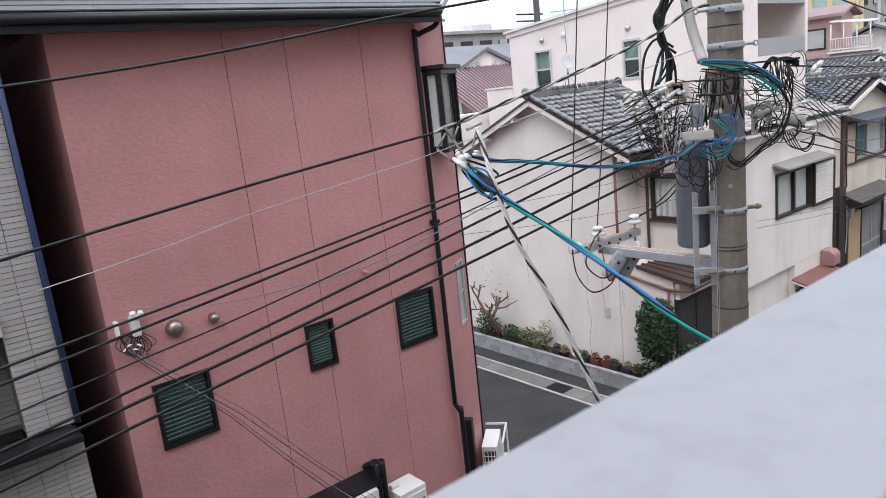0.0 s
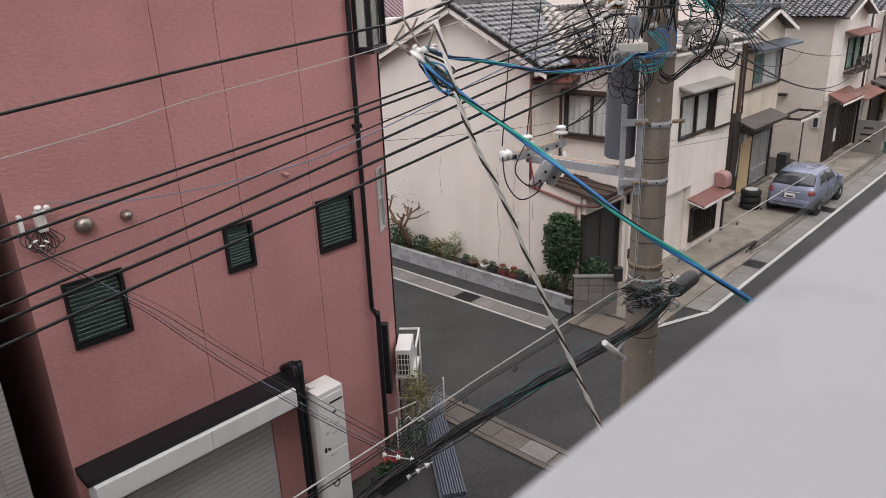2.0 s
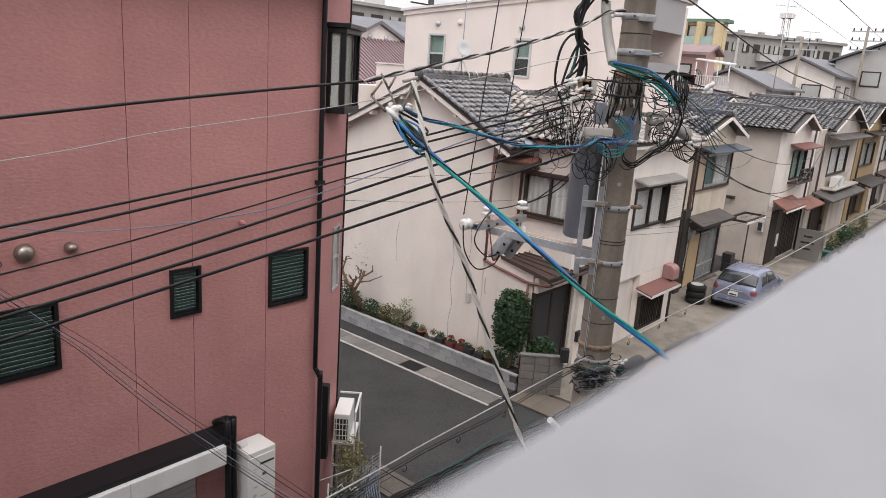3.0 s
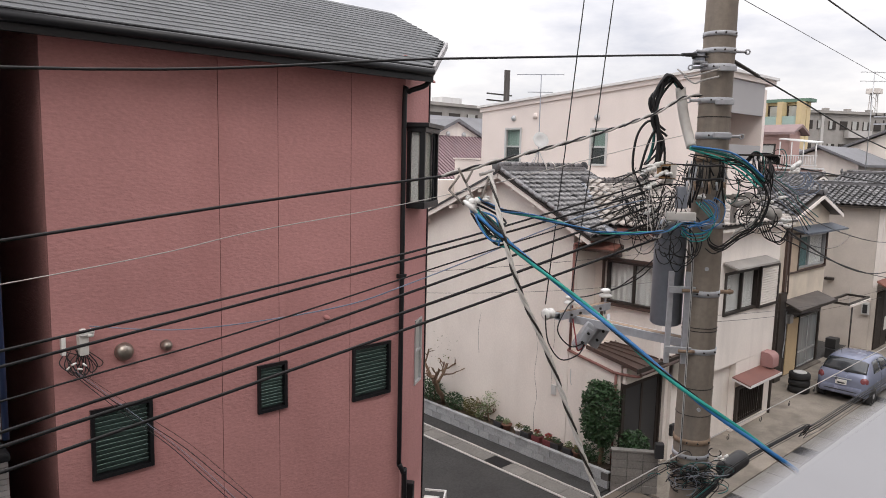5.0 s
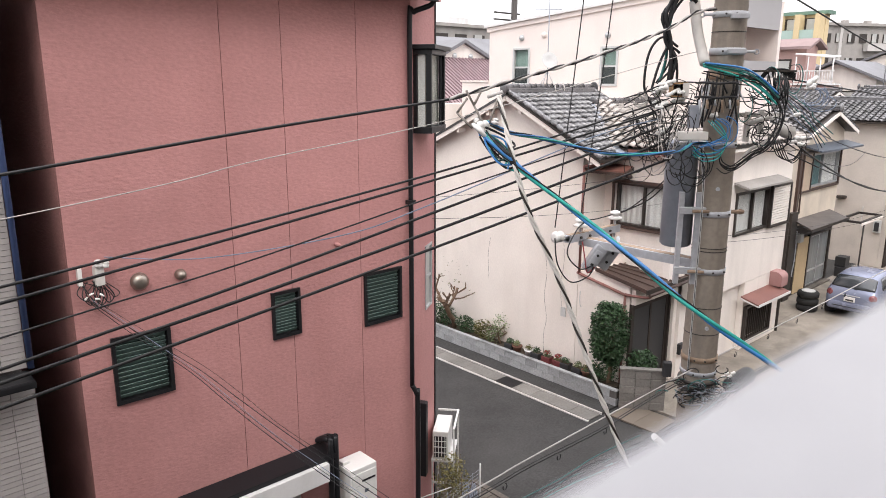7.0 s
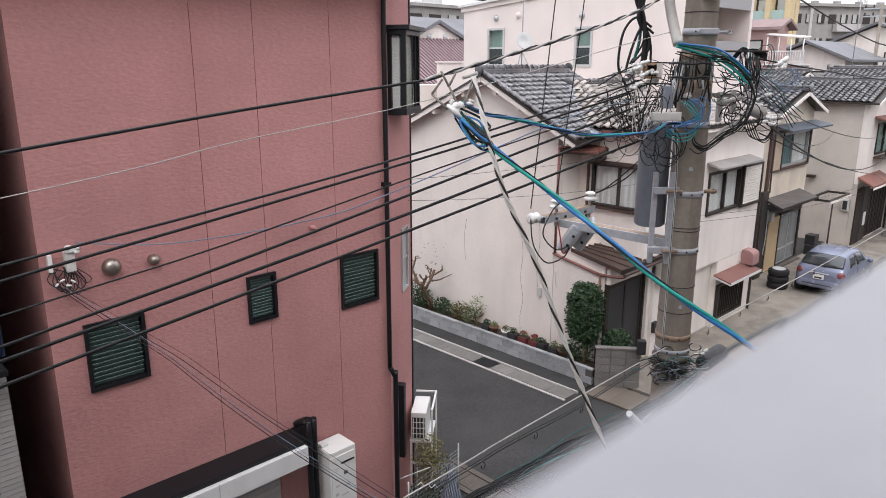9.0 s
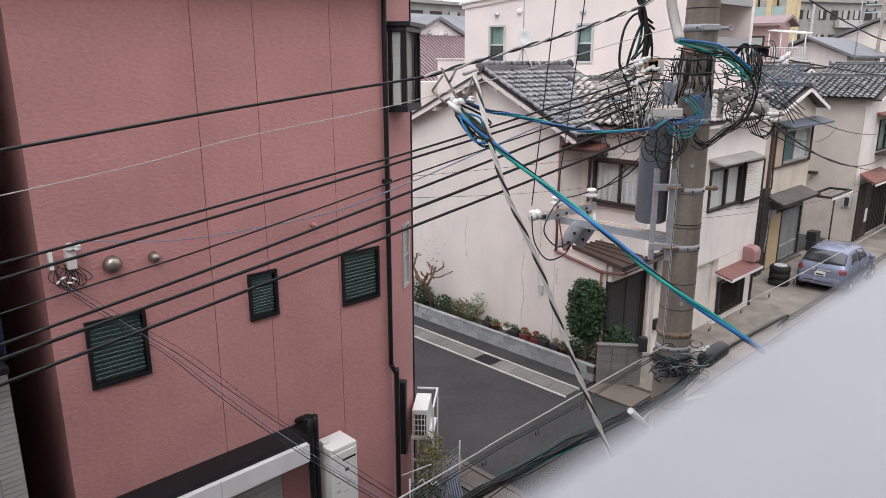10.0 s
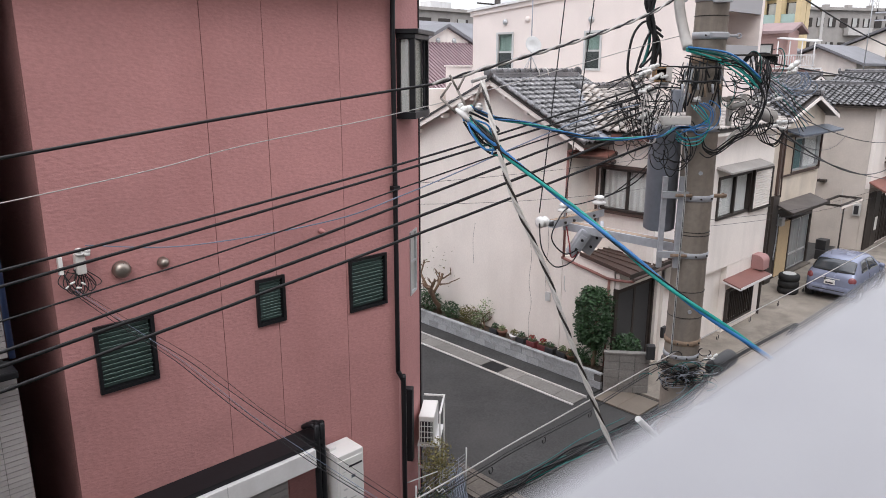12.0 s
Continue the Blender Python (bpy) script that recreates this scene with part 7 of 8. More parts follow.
for k, (y, rx, rz, cnt, mt, lab) in enumerate(((15.6, 0.55, 0.40, 1000, leaf_dark, "dark green bush over the block wall"), (14.6, 0.40, 0.28, 600, leaf_dark, "low dark green bush over the block wall"),
                                           (13.9, 0.30, 0.32, 450, leaf_olive, "olive green bush over the block wall"), (13.45, 0.25, 0.30, 300, leaf_pale, "pale green bush over the block wall"),
                                           (9.9, 0.3, 0.2, 300, leaf_dark, "low green plant at the wall's end"))):
    b = thing("bush", (14.35, y, 0.38), lab, "bush", "bushes over the wall")
    for j in range(4):
        part("stem", rod((14.35, y + 0.08 * j - 0.12, 0.36), (14.35 + 0.05 * j - 0.08, y + 0.14 * j - 0.2, 0.38 + rz), 0.008, 5), bark, b)
    leaf_cloud("foliage", b, (14.36, y, 0.42 + rz * 0.7), (0.24, rx, rz), cnt, 0.04, mt, 20 + k, 0.2)
for k in range(9):
    y = 12.75 - k * 0.34 + (0.0, 0.06, -0.05, 0.04, 0.0, -0.04, 0.05, 0.0, 0.05)[k]
    mt = (pot_black, terracotta, white_paint, pot_black, pot_maroon, pot_maroon, pot_black, pot_black, terracotta)[k]
    lab = {terracotta: "terracotta flower pot", pot_black: "black plastic planter box", white_paint: "round white flower pot", pot_maroon: "maroon planter box"}[mt] + " on the planted strip"
    P = thing("flower_pot", (14.3, y, 0.38), lab, "flower pot", "pots on the strip")
    if mt in (pot_black, pot_maroon):
        part("pot", box(14.20, y - 0.15, 0.38, 14.42, y + 0.13, 0.56, 0.015), mt, P)
        part("earth", box(14.22, y - 0.13, 0.561, 14.40, y + 0.11, 0.566), soil, P)
    else:
        part("pot", lathe((14.31, y, 0.38), (0, 0, 1), ((0.09, 0), (0.13, 0.14), (0.15, 0.15), (0.15, 0.18), (0.135, 0.18), (0.12, 0.14), (0.01, 0.13)), 18), mt, P)
    leaf_cloud("foliage", P, (14.31, y, 0.62), (0.11, 0.12, 0.09), 120, 0.03, (leaf_dark, leaf_pale, leaf_olive)[k % 3], 50 + k, 0.1)
    if k in (4, 5):
        leaf_cloud("blossom", P, (14.30, y, 0.68), (0.10, 0.11, 0.05), 60, 0.028, flower_red, 80 + k, 0.3, label="red blossom")

# ---- side of the red house: outdoor unit on its stand, climbing plant, fence ----
AC = thing("outdoor_unit", (7.95, 8.8, 0), "white air-conditioner outdoor unit on a high white stand", "outdoor unit")
ma = face_frame((7.60, 8.55, 0), (0.765, 0.644))
part("body", fbox(bmesh.new(), ma, 0.0, 0.67, 0.0, 0.28, 1.27, 1.80, 0.02), heater_white, AC)
gr = part("fan_grille", fbox(bmesh.new(), ma, -0.012, -0.002, 0.03, 0.25, 1.31, 1.71), pot_black, AC)
for i in range(4):
    part("grille_bar", fbox(bmesh.new(), ma, -0.022, -0.013, 0.045 + i * 0.058, 0.057 + i * 0.058, 1.31, 1.71), heater_white, gr)
for i in range(3):
    part("grille_bar", fbox(bmesh.new(), ma, -0.030, -0.023, 0.03, 0.25, 1.40 + i * 0.11, 1.412 + i * 0.11), heater_white, gr)
for u, d in ((0.0, 0.0), (0.74, 0.0), (0.0, 0.38), (0.74, 0.38)):
    part("stand_leg", fbox(bmesh.new(), ma, u - 0.014, u + 0.014, d - 0.014, d + 0.014, 0.0, 1.85 if d else 1.22), white_paint, AC)
part("stand_shelf", fbox(bmesh.new(), ma, -0.02, 0.76, -0.02, 0.365, 1.222, 1.262), white_paint, AC)
part("stand_rail", fbox(bmesh.new(), ma, -0.016, 0.756, 0.364, 0.396, 1.851, 1.88), white_paint, AC)
part("stand_rail", fbox(bmesh.new(), ma, 0.728, 0.756, 0.0, 0.363, 1.851, 1.88), white_paint, AC)
part("stand_rail", fbox(bmesh.new(), ma, -0.035, -0.015, 0.0, 0.38, 0.80, 0.84), white_paint, AC)
VN = thing("climbing_plant", (7.8, 8.25, 0), "straggly olive climbing plant on a stand at the corner", "plant")
for k in range(14):
    r = random.Random(200 + k)
    x, y = 7.75 + r.uniform(-0.25, 0.35), 8.25 + r.uniform(-0.25, 0.15)
    part("stem", tube(smooth_pts([(x, y, 0), (x + r.uniform(-0.1, 0.1), y + r.uniform(-0.1, 0.1), 0.6), (x + r.uniform(-0.2, 0.25), y + r.uniform(-0.2, 0.2), 0.95 + r.uniform(-0.2, 0.4))], 4), 0.005, 5), bark, VN)
leaf_cloud("foliage", VN, (7.78, 8.25, 0.85), (0.34, 0.32, 0.62), 1300, 0.03, leaf_yellow, 31, 0.1)
leaf_cloud("foliage", VN, (7.65, 8.2, 0.30), (0.35, 0.3, 0.25), 300, 0.045, leaf_dark, 32, 0.1)
FE = thing("wire_fence", (7.9, 7.6, 0), "low metal wire fence with pale posts at the corner", "fence")
for k in range(13):
    part("wire", rod((8.38, 8.12, 0.08 + k * 0.072), (6.9, 7.84, 0.08 + k * 0.072), 0.003, 5), transformer_grey, FE)
for k in range(7):
    t = k / 6
    part("stay_wire", rod((8.38 - 1.48 * t, 8.12 - 0.28 * t, 0.02), (8.38 - 1.48 * t, 8.12 - 0.28 * t, 0.98), 0.003, 5), transformer_grey, FE)
for p in ((8.38, 8.12), (6.9, 7.84)):
    part("post", rod((*p, 0), (*p, 1.05), 0.014, 8), plastic_grey, FE)
part("curled_wire", tube(smooth_pts([(6.98 + 0.05 * k, 7.7 - 0.03 * k, 1.05 + 0.035 * (1 if k % 2 else -1) - 0.02 * k) for k in range(7)], 5), 0.008, 6), white_paint, FE, "curled white wire")
part("arm", rod((6.92, 8.10, 0.98), (7.5, 7.95, 1.02), 0.010, 8), plastic_grey, FE)
GP = thing("corrugated_panel", (7.8, 7.7, 0), "blue-grey corrugated sheet strip along the drain", "sheet")
gp0, gpd = Vector((8.75, 8.9, 0.12)), Vector((-0.62, -0.785, 0)).normalized()
gps = Vector((gpd.y, -gpd.x, 0))
for i in range(9):
    bm = bmesh.new()
    fbox(bm, face_frame(gp0 + gps * (0.045 * i - 0.2), gpd), 0, 3.0, -0.016, 0.016, -0.05, 0.02 + 0.012 * (i % 2), 0.004)
    part("slat", bm, sheet_blue, GP)
part("frame", fbox(bmesh.new(), face_frame(gp0, gpd), -0.02, 3.02, -0.23, 0.23, -0.12, -0.06), sheet_blue, GP)
FP = thing("flower_planter", (6.6, 7.6, 0), "small planter with red flowers by the red wall", "planter")
part("pot", box(6.2, 7.5, 0, 7.0, 7.8, 0.25, 0.02), pot_black, FP)
leaf_cloud("plant", FP, (6.6, 7.65, 0.40), (0.42, 0.2, 0.2), 500, 0.04, leaf_dark, 61, 0.1)
leaf_cloud("blossom", FP, (6.55, 7.6, 0.55), (0.25, 0.15, 0.07), 90, 0.04, flower_red, 62, 0.2, label="red blossom")

# ---- parked car ----
CAR = thing("parked_car", (27.3, 7.55, 0.03), "silver-blue compact hatchback parked before the houses", "car")
CX, CY = 25.50, 7.55
# stations along the car: place, floor, belt, roof, half width at the belt, half width of the roof
CST = ((0.00, 0.46, 0.72, 0.80, 0.60, 0.46), (0.05, 0.34, 0.86, 0.95, 0.72, 0.58), (0.16, 0.26, 0.96, 1.08, 0.79, 0.64), (0.34, 0.21, 1.00, 1.30, 0.815, 0.635),
       (0.55, 0.19, 1.01, 1.445, 0.825, 0.62), (0.85, 0.19, 1.01, 1.51, 0.83, 0.615), (1.25, 0.19, 1.00, 1.535, 0.83, 0.61), (1.70, 0.19, 0.99, 1.515, 0.83, 0.605),
       (2.10, 0.19, 0.98, 1.44, 0.83, 0.60), (2.45, 0.19, 0.97, 1.28, 0.825, 0.61), (2.78, 0.20, 0.95, 1.06, 0.815, 0.64), (3.10, 0.21, 0.90, 0.98, 0.80, 0.62),
       (3.40, 0.24, 0.82, 0.88, 0.76, 0.58), (3.60, 0.30, 0.72, 0.76, 0.68, 0.50), (3.69, 0.42, 0.60, 0.64, 0.56, 0.40))


def car_half(f, z0, zb, zr, wb, wr):
    """Half of a cross section, from the sill up to the middle of the roof."""
    low = [(wb * 0.84, z0), (wb * 0.95, z0 + 0.05), (wb * 0.99, z0 + (zb - z0) * 0.35), (wb, z0 + (zb - z0) * 0.6), (wb * 0.985, zb - (zb - z0) * 0.12), (wb * 0.94, zb)]
    h = zr - zb
    top = [(wb * 0.94 + (wr - wb * 0.94) * 0.45, zb + h * 0.42), (wr, zb + h * 0.80), (wr * 0.88, zb + h * 0.93), (wr * 0.62, zb + h * 0.985), (0.0, zr)]
    return [(CX + f, w, z) for w, z in low + top]


CROWS = []
for p0, p1, p2, p3 in ((CST[max(i - 1, 0)], CST[i], CST[i + 1], CST[min(i + 2, len(CST) - 1)]) for i in range(len(CST) - 1)):
    for j in range(3):
        t = j / 3
        CROWS.append(car_half(*[0.5 * (2 * b + (c - a) * t + (2 * a - 5 * b + 4 * c - d) * t * t + (3 * b - a - 3 * c + d) * t ** 3) for a, b, c, d in zip(p0, p1, p2, p3)]))
CROWS.append(car_half(*CST[-1]))
bm = bmesh.new()
grid = [[bm.verts.new((x, CY - w, z)) for x, w, z in r] + [bm.verts.new((x, CY + w, z)) for x, w, z in r[-2::-1]] for r in CROWS]
for p, q in zip(grid, grid[1:]):
    for i in range(len(p) - 1):
        bm.faces.new((p[i], p[i + 1], q[i + 1], q[i])).smooth = True
    bm.faces.new((p[-1], p[0], q[0], q[-1]))
bm.faces.new(grid[0])
bm.faces.new(grid[-1][::-1])
part("body", bm, car_blue, CAR)


def car_at(f, v, s):
    """A point of the car's skin: f along the car, v round from the belt (5) to the roof's middle (10), s the side."""
    k = min(range(len(CROWS) - 1), key=lambda i: abs(CROWS[i][0][0] - CX - f) + (9 if CROWS[i][0][0] - CX > f + 1e-6 else 0))
    a, b = CROWS[k], CROWS[k + 1]
    t = min(max((CX + f - a[0][0]) / max(b[0][0] - a[0][0], 1e-6), 0), 1)
    i = min(int(v), 9)
    p = Vector(a[i]).lerp(Vector(a[i + 1]), v - i).lerp(Vector(b[i]).lerp(Vector(b[i + 1]), v - i), t)
    return Vector((p.x, CY + s * p.y, p.z))


def car_patch(rows, out, material, name, label="", parent=None):
    """A pane or panel that follows the skin, set proud of it."""
    bm = bmesh.new()
    g = [[bm.verts.new(p + Vector(out)) for p in r] for r in rows]
    for a, b in zip(g, g[1:]):
        for i in range(len(a) - 1):
            bm.faces.new((a[i], a[i + 1], b[i + 1], b[i])).smooth = True
    ext = bmesh.ops.extrude_face_region(bm, geom=bm.faces[:])
    for e in ext["geom"]:
        if isinstance(e, bmesh.types.BMVert):
            e.co -= Vector(out) * 1.5
    return part(name, bm, material, parent or CAR, label)


SPAN = [(-1, 7.0), (-1, 7.6), (-1, 8.2), (-1, 9), (-1, 9.6), (1, 10), (1, 9.6), (1, 9), (1, 8.2), (1, 7.6), (1, 7.0)]
REAR = []
for n in range(7):
    t = n / 6
    REAR.append([car_at(0.135 + 0.37 * t + 0.05 * (abs(i - 5) / 5) ** 2, v - (0.55 * (1 - t) if v < 7.7 else 0), s) for i, (s, v) in enumerate(SPAN)])
car_patch(REAR, (-0.012, 0, 0.008), car_glass, "rear_window", "dark rear window")
for s in (-1, 1):
    o = (0, s * 0.012, 0.004)
    for f0, f1, g0, g1 in ((0.62, 1.28, 0.78, 1.28), (1.36, 2.42, 1.36, 2.02)):
        car_patch([[car_at(f0 + (g0 - f0) * t + (f1 + (g1 - g0 - f1 + f0) * t - f0) * j / 6, 5.15 + 1.75 * t, s) for j in range(7)] for t in (0, 0.33, 0.66, 1)], o, car_glass, "side_window")
    part("tail_light", lathe((CX + 0.10, CY + s * 0.655, 0.84), (-0.86, s * 0.46, 0.2), ((0.135, -0.05), (0.13, 0.02), (0.10, 0.05), (0.05, 0.062), (0.01, 0.065)), 16), car_red, CAR, "round red tail light")
    part("mirror", lathe((CX + 2.36, CY + s * 0.90, 1.03), (1, 0, 0), ((0.02, -0.05), (0.085, -0.02), (0.09, 0.03), (0.06, 0.08), (0.02, 0.1)), 12), car_blue, CAR, "wing mirror")
    part("door_handle", box(CX + 1.42, CY + s * 0.83 - 0.012, 0.84, CX + 1.57, CY + s * 0.83 + 0.012, 0.87, 0.005), car_blue, CAR)
    for f in (1.32, 2.50):
        part("door_seam", tube([car_at(f, v, s) + Vector((0, s * 0.002, 0)) for v in (1.2, 2, 3, 4, 5)], 0.006, 5), pot_black, CAR)
    part("sill_strip", box(CX + 0.9, CY + s * 0.832 - 0.008, 0.52, CX + 2.7, CY + s * 0.832 + 0.008, 0.56, 0.004), car_blue, CAR)
    for f in (0.58, 3.0):
        part("wheel_arch", lathe((CX + f, CY + s * 0.60, 0.30), (0, s, 0), ((0.02, 0), (0.335, 0.0), (0.335, 0.232), (0.02, 0.234)), 22), pot_black, CAR)
        w = part("wheel", lathe((CX + f, CY + s * 0.66, 0.30), (0, s, 0), ((0.12, 0), (0.26, 0.0), (0.285, 0.03), (0.285, 0.15), (0.26, 0.18), (0.19, 0.182)), 22), tyre_black, CAR, "black tyre")
        part("rim", lathe((CX + f, CY + s * 0.66, 0.30), (0, s, 0), ((0.02, 0.12), (0.19, 0.16), (0.19, 0.175), (0.15, 0.178), (0.04, 0.186), (0.01, 0.187)), 18), alu, w, "silver wheel cover")
bp = part("bumper", box(CX - 0.07, CY - 0.66, 0.34, CX + 0.12, CY + 0.66, 0.60, 0.07), car_blue, CAR)
part("bumper_strip", box(CX - 0.078, CY - 0.5, 0.44, CX - 0.066, CY + 0.5, 0.47), pot_black, bp)
part("number_plate", box(CX - 0.05, CY - 0.17, 0.64, CX - 0.012, CY + 0.17, 0.80, 0.006), heater_white, CAR, "white plate with plain bars")
part("plate_bars", box(CX - 0.054, CY - 0.12, 0.67, CX - 0.051, CY + 0.12, 0.72), pot_black, CAR)
part("handle_strip", box(CX - 0.03, CY - 0.30, 0.83, CX + 0.05, CY + 0.30, 0.855, 0.01), alu, CAR)
part("wiper", rod((CX + 0.10, 7.40, 1.05), (CX + 0.15, 7.80, 1.10), 0.01, 6), black_rubber, CAR)
part("roof_aerial", rod((CX + 0.8, CY + 0.3, 1.50), (CX + 0.6, CY + 0.3, 1.78), 0.006, 5), black_rubber, CAR)

TY = thing("tyre_stack", (25.5, 8.85, 0.03), "three stacked black tyres with a pale rim beside the car", "tyres")
for k in range(3):
    part("tyre", lathe((25.45, 8.85, 0.04 + k * 0.235), (0, 0, 1), ((0.18, 0), (0.30, 0.0), (0.345, 0.04), (0.35, 0.115), (0.345, 0.19), (0.30, 0.23), (0.19, 0.23)), 24), tyre_black, TY)
part("rim", lathe((25.45, 8.85, 0.735), (0, 0, 1), ((0.19, -0.1), (0.225, 0.01), (0.215, 0.03), (0.17, 0.012), (0.04, 0.01), (0.01, 0.02)), 20), plastic_grey, TY, "pale wheel rim")
CLT = thing("garden_bin", (37.6, 7.15, 0), "small green storage bin on the pavement", "bin")
part("body", box(37.3, 6.95, 0.03, 37.85, 7.3, 0.50, 0.03), green_bin, CLT)
part("lid", box(37.26, 6.91, 0.501, 37.89, 7.34, 0.56, 0.025), green_bin, CLT)
for k in range(9):
    r = random.Random(300 + k)
    x, y = 38.4 + k * 1.1 + r.uniform(-0.3, 0.3), 7.2 + r.uniform(-0.1, 0.25)
    P = thing("potted_plant", (x, y, 0.03), "potted plant standing along the far house fronts", "potted plant", "plants along the row")
    part("pot", lathe((x, y, 0.03), (0, 0, 1), ((0.12, 0), (0.17, 0.26), (0.18, 0.3), (0.15, 0.3), (0.02, 0.27)), 14), (terracotta, pot_black)[k % 2], P)
    leaf_cloud("foliage", P, (x, y, 0.6 + 0.15 * (k % 3)), (0.25, 0.25, 0.3 + 0.1 * (k % 3)), 220, 0.06, (leaf_dark, leaf_olive)[k % 2], 90 + k, 0.1)
BU = thing("bush", (40.2, 7.1, 0.03), "dark green bush in a pot along the row", "bush")
part("pot", lathe((40.2, 7.0, 0.036), (0, 0, 1), ((0.18, 0), (0.25, 0.36), (0.27, 0.4), (0.23, 0.4), (0.02, 0.36)), 16), terracotta, BU)
leaf_cloud("foliage", BU, (40.2, 7.0, 1.05), (0.5, 0.4, 0.65), 420, 0.08, leaf_dark, 502, 0.15)
SG = thing("sign_panel", (36.9, 7.9, 0), "stained pale panel with plain dark bars beside the entrance", "panel")
part("panel", box(36.90, 7.35, 0.03, 36.96, 8.45, 1.55, 0.01), concrete, SG)
for j in range(3):
    part("bar", box(36.885, 7.75 - 0.1 * (j % 2), 0.55 + j * 0.3, 36.899, 8.25 - 0.1 * (j == 2), 0.64 + j * 0.3), dark_frame, SG)

# ---- distance ----
PH = thing("white_gable_house", (25, 24, 0), "house with white gable and purple sheet roof", "house", "far houses")
part("gable", poly(bmesh.new(), [(23.3, 26.0, 0), (27.3, 26.0, 0), (27.3, 26.0, 8.75), (25.18, 26.0, 9.62), (23.3, 26.0, 8.75)], (0, 6, 0)), house_white, PH)
bm = bmesh.new()
for i in range(30):
    x0 = 21.4 + i * 0.23
    poly(bm, [(x0, 22.6, 6.75), (x0 + 0.12, 22.6, 6.75), (x0 + 0.12, 25.98, 8.85), (x0, 25.98, 8.85)], (0, 0, 0.09))
PS = part("purple_ribs", bm, purple_wall, PH, "purple ribbed sheet roof")
tagged(PS, kind="stuff")
part("purple_sheet", poly(bmesh.new(), [(21.3, 22.6, 6.72), (28.4, 22.6, 6.72), (28.4, 25.99, 8.83), (21.3, 25.99, 8.83)], (0, 0, -0.06)), purple_wall, PH)
part("lower_wall", box(19.0, 21.6, 0, 28, 22.6, 6.9), house_white, PH)
for a, b in (((22.9, 8.62), (25.18, 9.64)), ((27.6, 8.62), (25.18, 9.64))):
    part("roof_edge", poly(bmesh.new(), [(a[0], 25.8, a[1]), (b[0], 25.8, b[1]), (b[0], 25.8, b[1] + 0.16), (a[0], 25.8, a[1] + 0.16)], (0, 7, 0)), far_roof, PH)
for x in (24.6, 25.7):
    part("vent_cap", lathe((x, 25.99, 9.0), (0, -1, 0), ((0.14, 0), (0.14, 0.04), (0.05, 0.1)), 12), alu, PH)
far_rng = random.Random(11)


def far_house(x, y, w, d, h, wallm, roofm, label, ridge_x=True, name="far_house", cat="house", turn=0.0):
    """A distant house: walls, a pitched roof and a few windows."""
    H = thing(name, (x, y, 0), label, cat, "far houses")
    part("wall", box(x, y, 0, x + w, y + d, h), wallm, H)
    rr = h + min(w, d) * 0.22
    if ridge_x:
        part("gable", poly(bmesh.new(), [(x, y, h), (x, y + d / 2, rr - 0.1), (x, y + d, h)], (w, 0, 0)), wallm, H)
        for e in (-0.5, d + 0.5):
            part("roof", poly(bmesh.new(), [(x - 0.4, y + e, h - 0.15), (x - 0.4, y + d / 2, rr), (x + w + 0.4, y + d / 2, rr), (x + w + 0.4, y + e, h - 0.15)], (0, 0, 0.16)), roofm, H)
    else:
        part("gable", poly(bmesh.new(), [(x, y, h), (x + w / 2, y, rr - 0.1), (x + w, y, h)], (0, d, 0)), wallm, H)
        for e in (-0.5, w + 0.5):
            part("roof", poly(bmesh.new(), [(x + e, y - 0.4, h - 0.15), (x + w / 2, y - 0.4, rr), (x + w / 2, y + d + 0.4, rr), (x + e, y + d + 0.4, h - 0.15)], (0, 0, 0.16)), roofm, H)
    for z in (h - 1.9,):
        for k in range(int(w // 3)):
            win = part("window", box(x + 0.8 + k * 3, y - 0.05, z, x + 2.2 + k * 3, y - 0.005, z + 1.2), dark_frame, H)
            part("pane", box(x + 0.9 + k * 3, y - 0.07, z + 0.1, x + 2.1 + k * 3, y - 0.052, z + 1.1), glass_frost, win)
        for k in range(int(d // 3.5)):
            win = part("window", box(x - 0.05, y + 0.8 + k * 3, z, x - 0.005, y + 2.2 + k * 3, z + 1.2), dark_frame, H)
            part("pane", box(x - 0.07, y + 0.9 + k * 3, z + 0.1, x - 0.052, y + 2.1 + k * 3, z + 1.1), glass_frost, win)
    return H


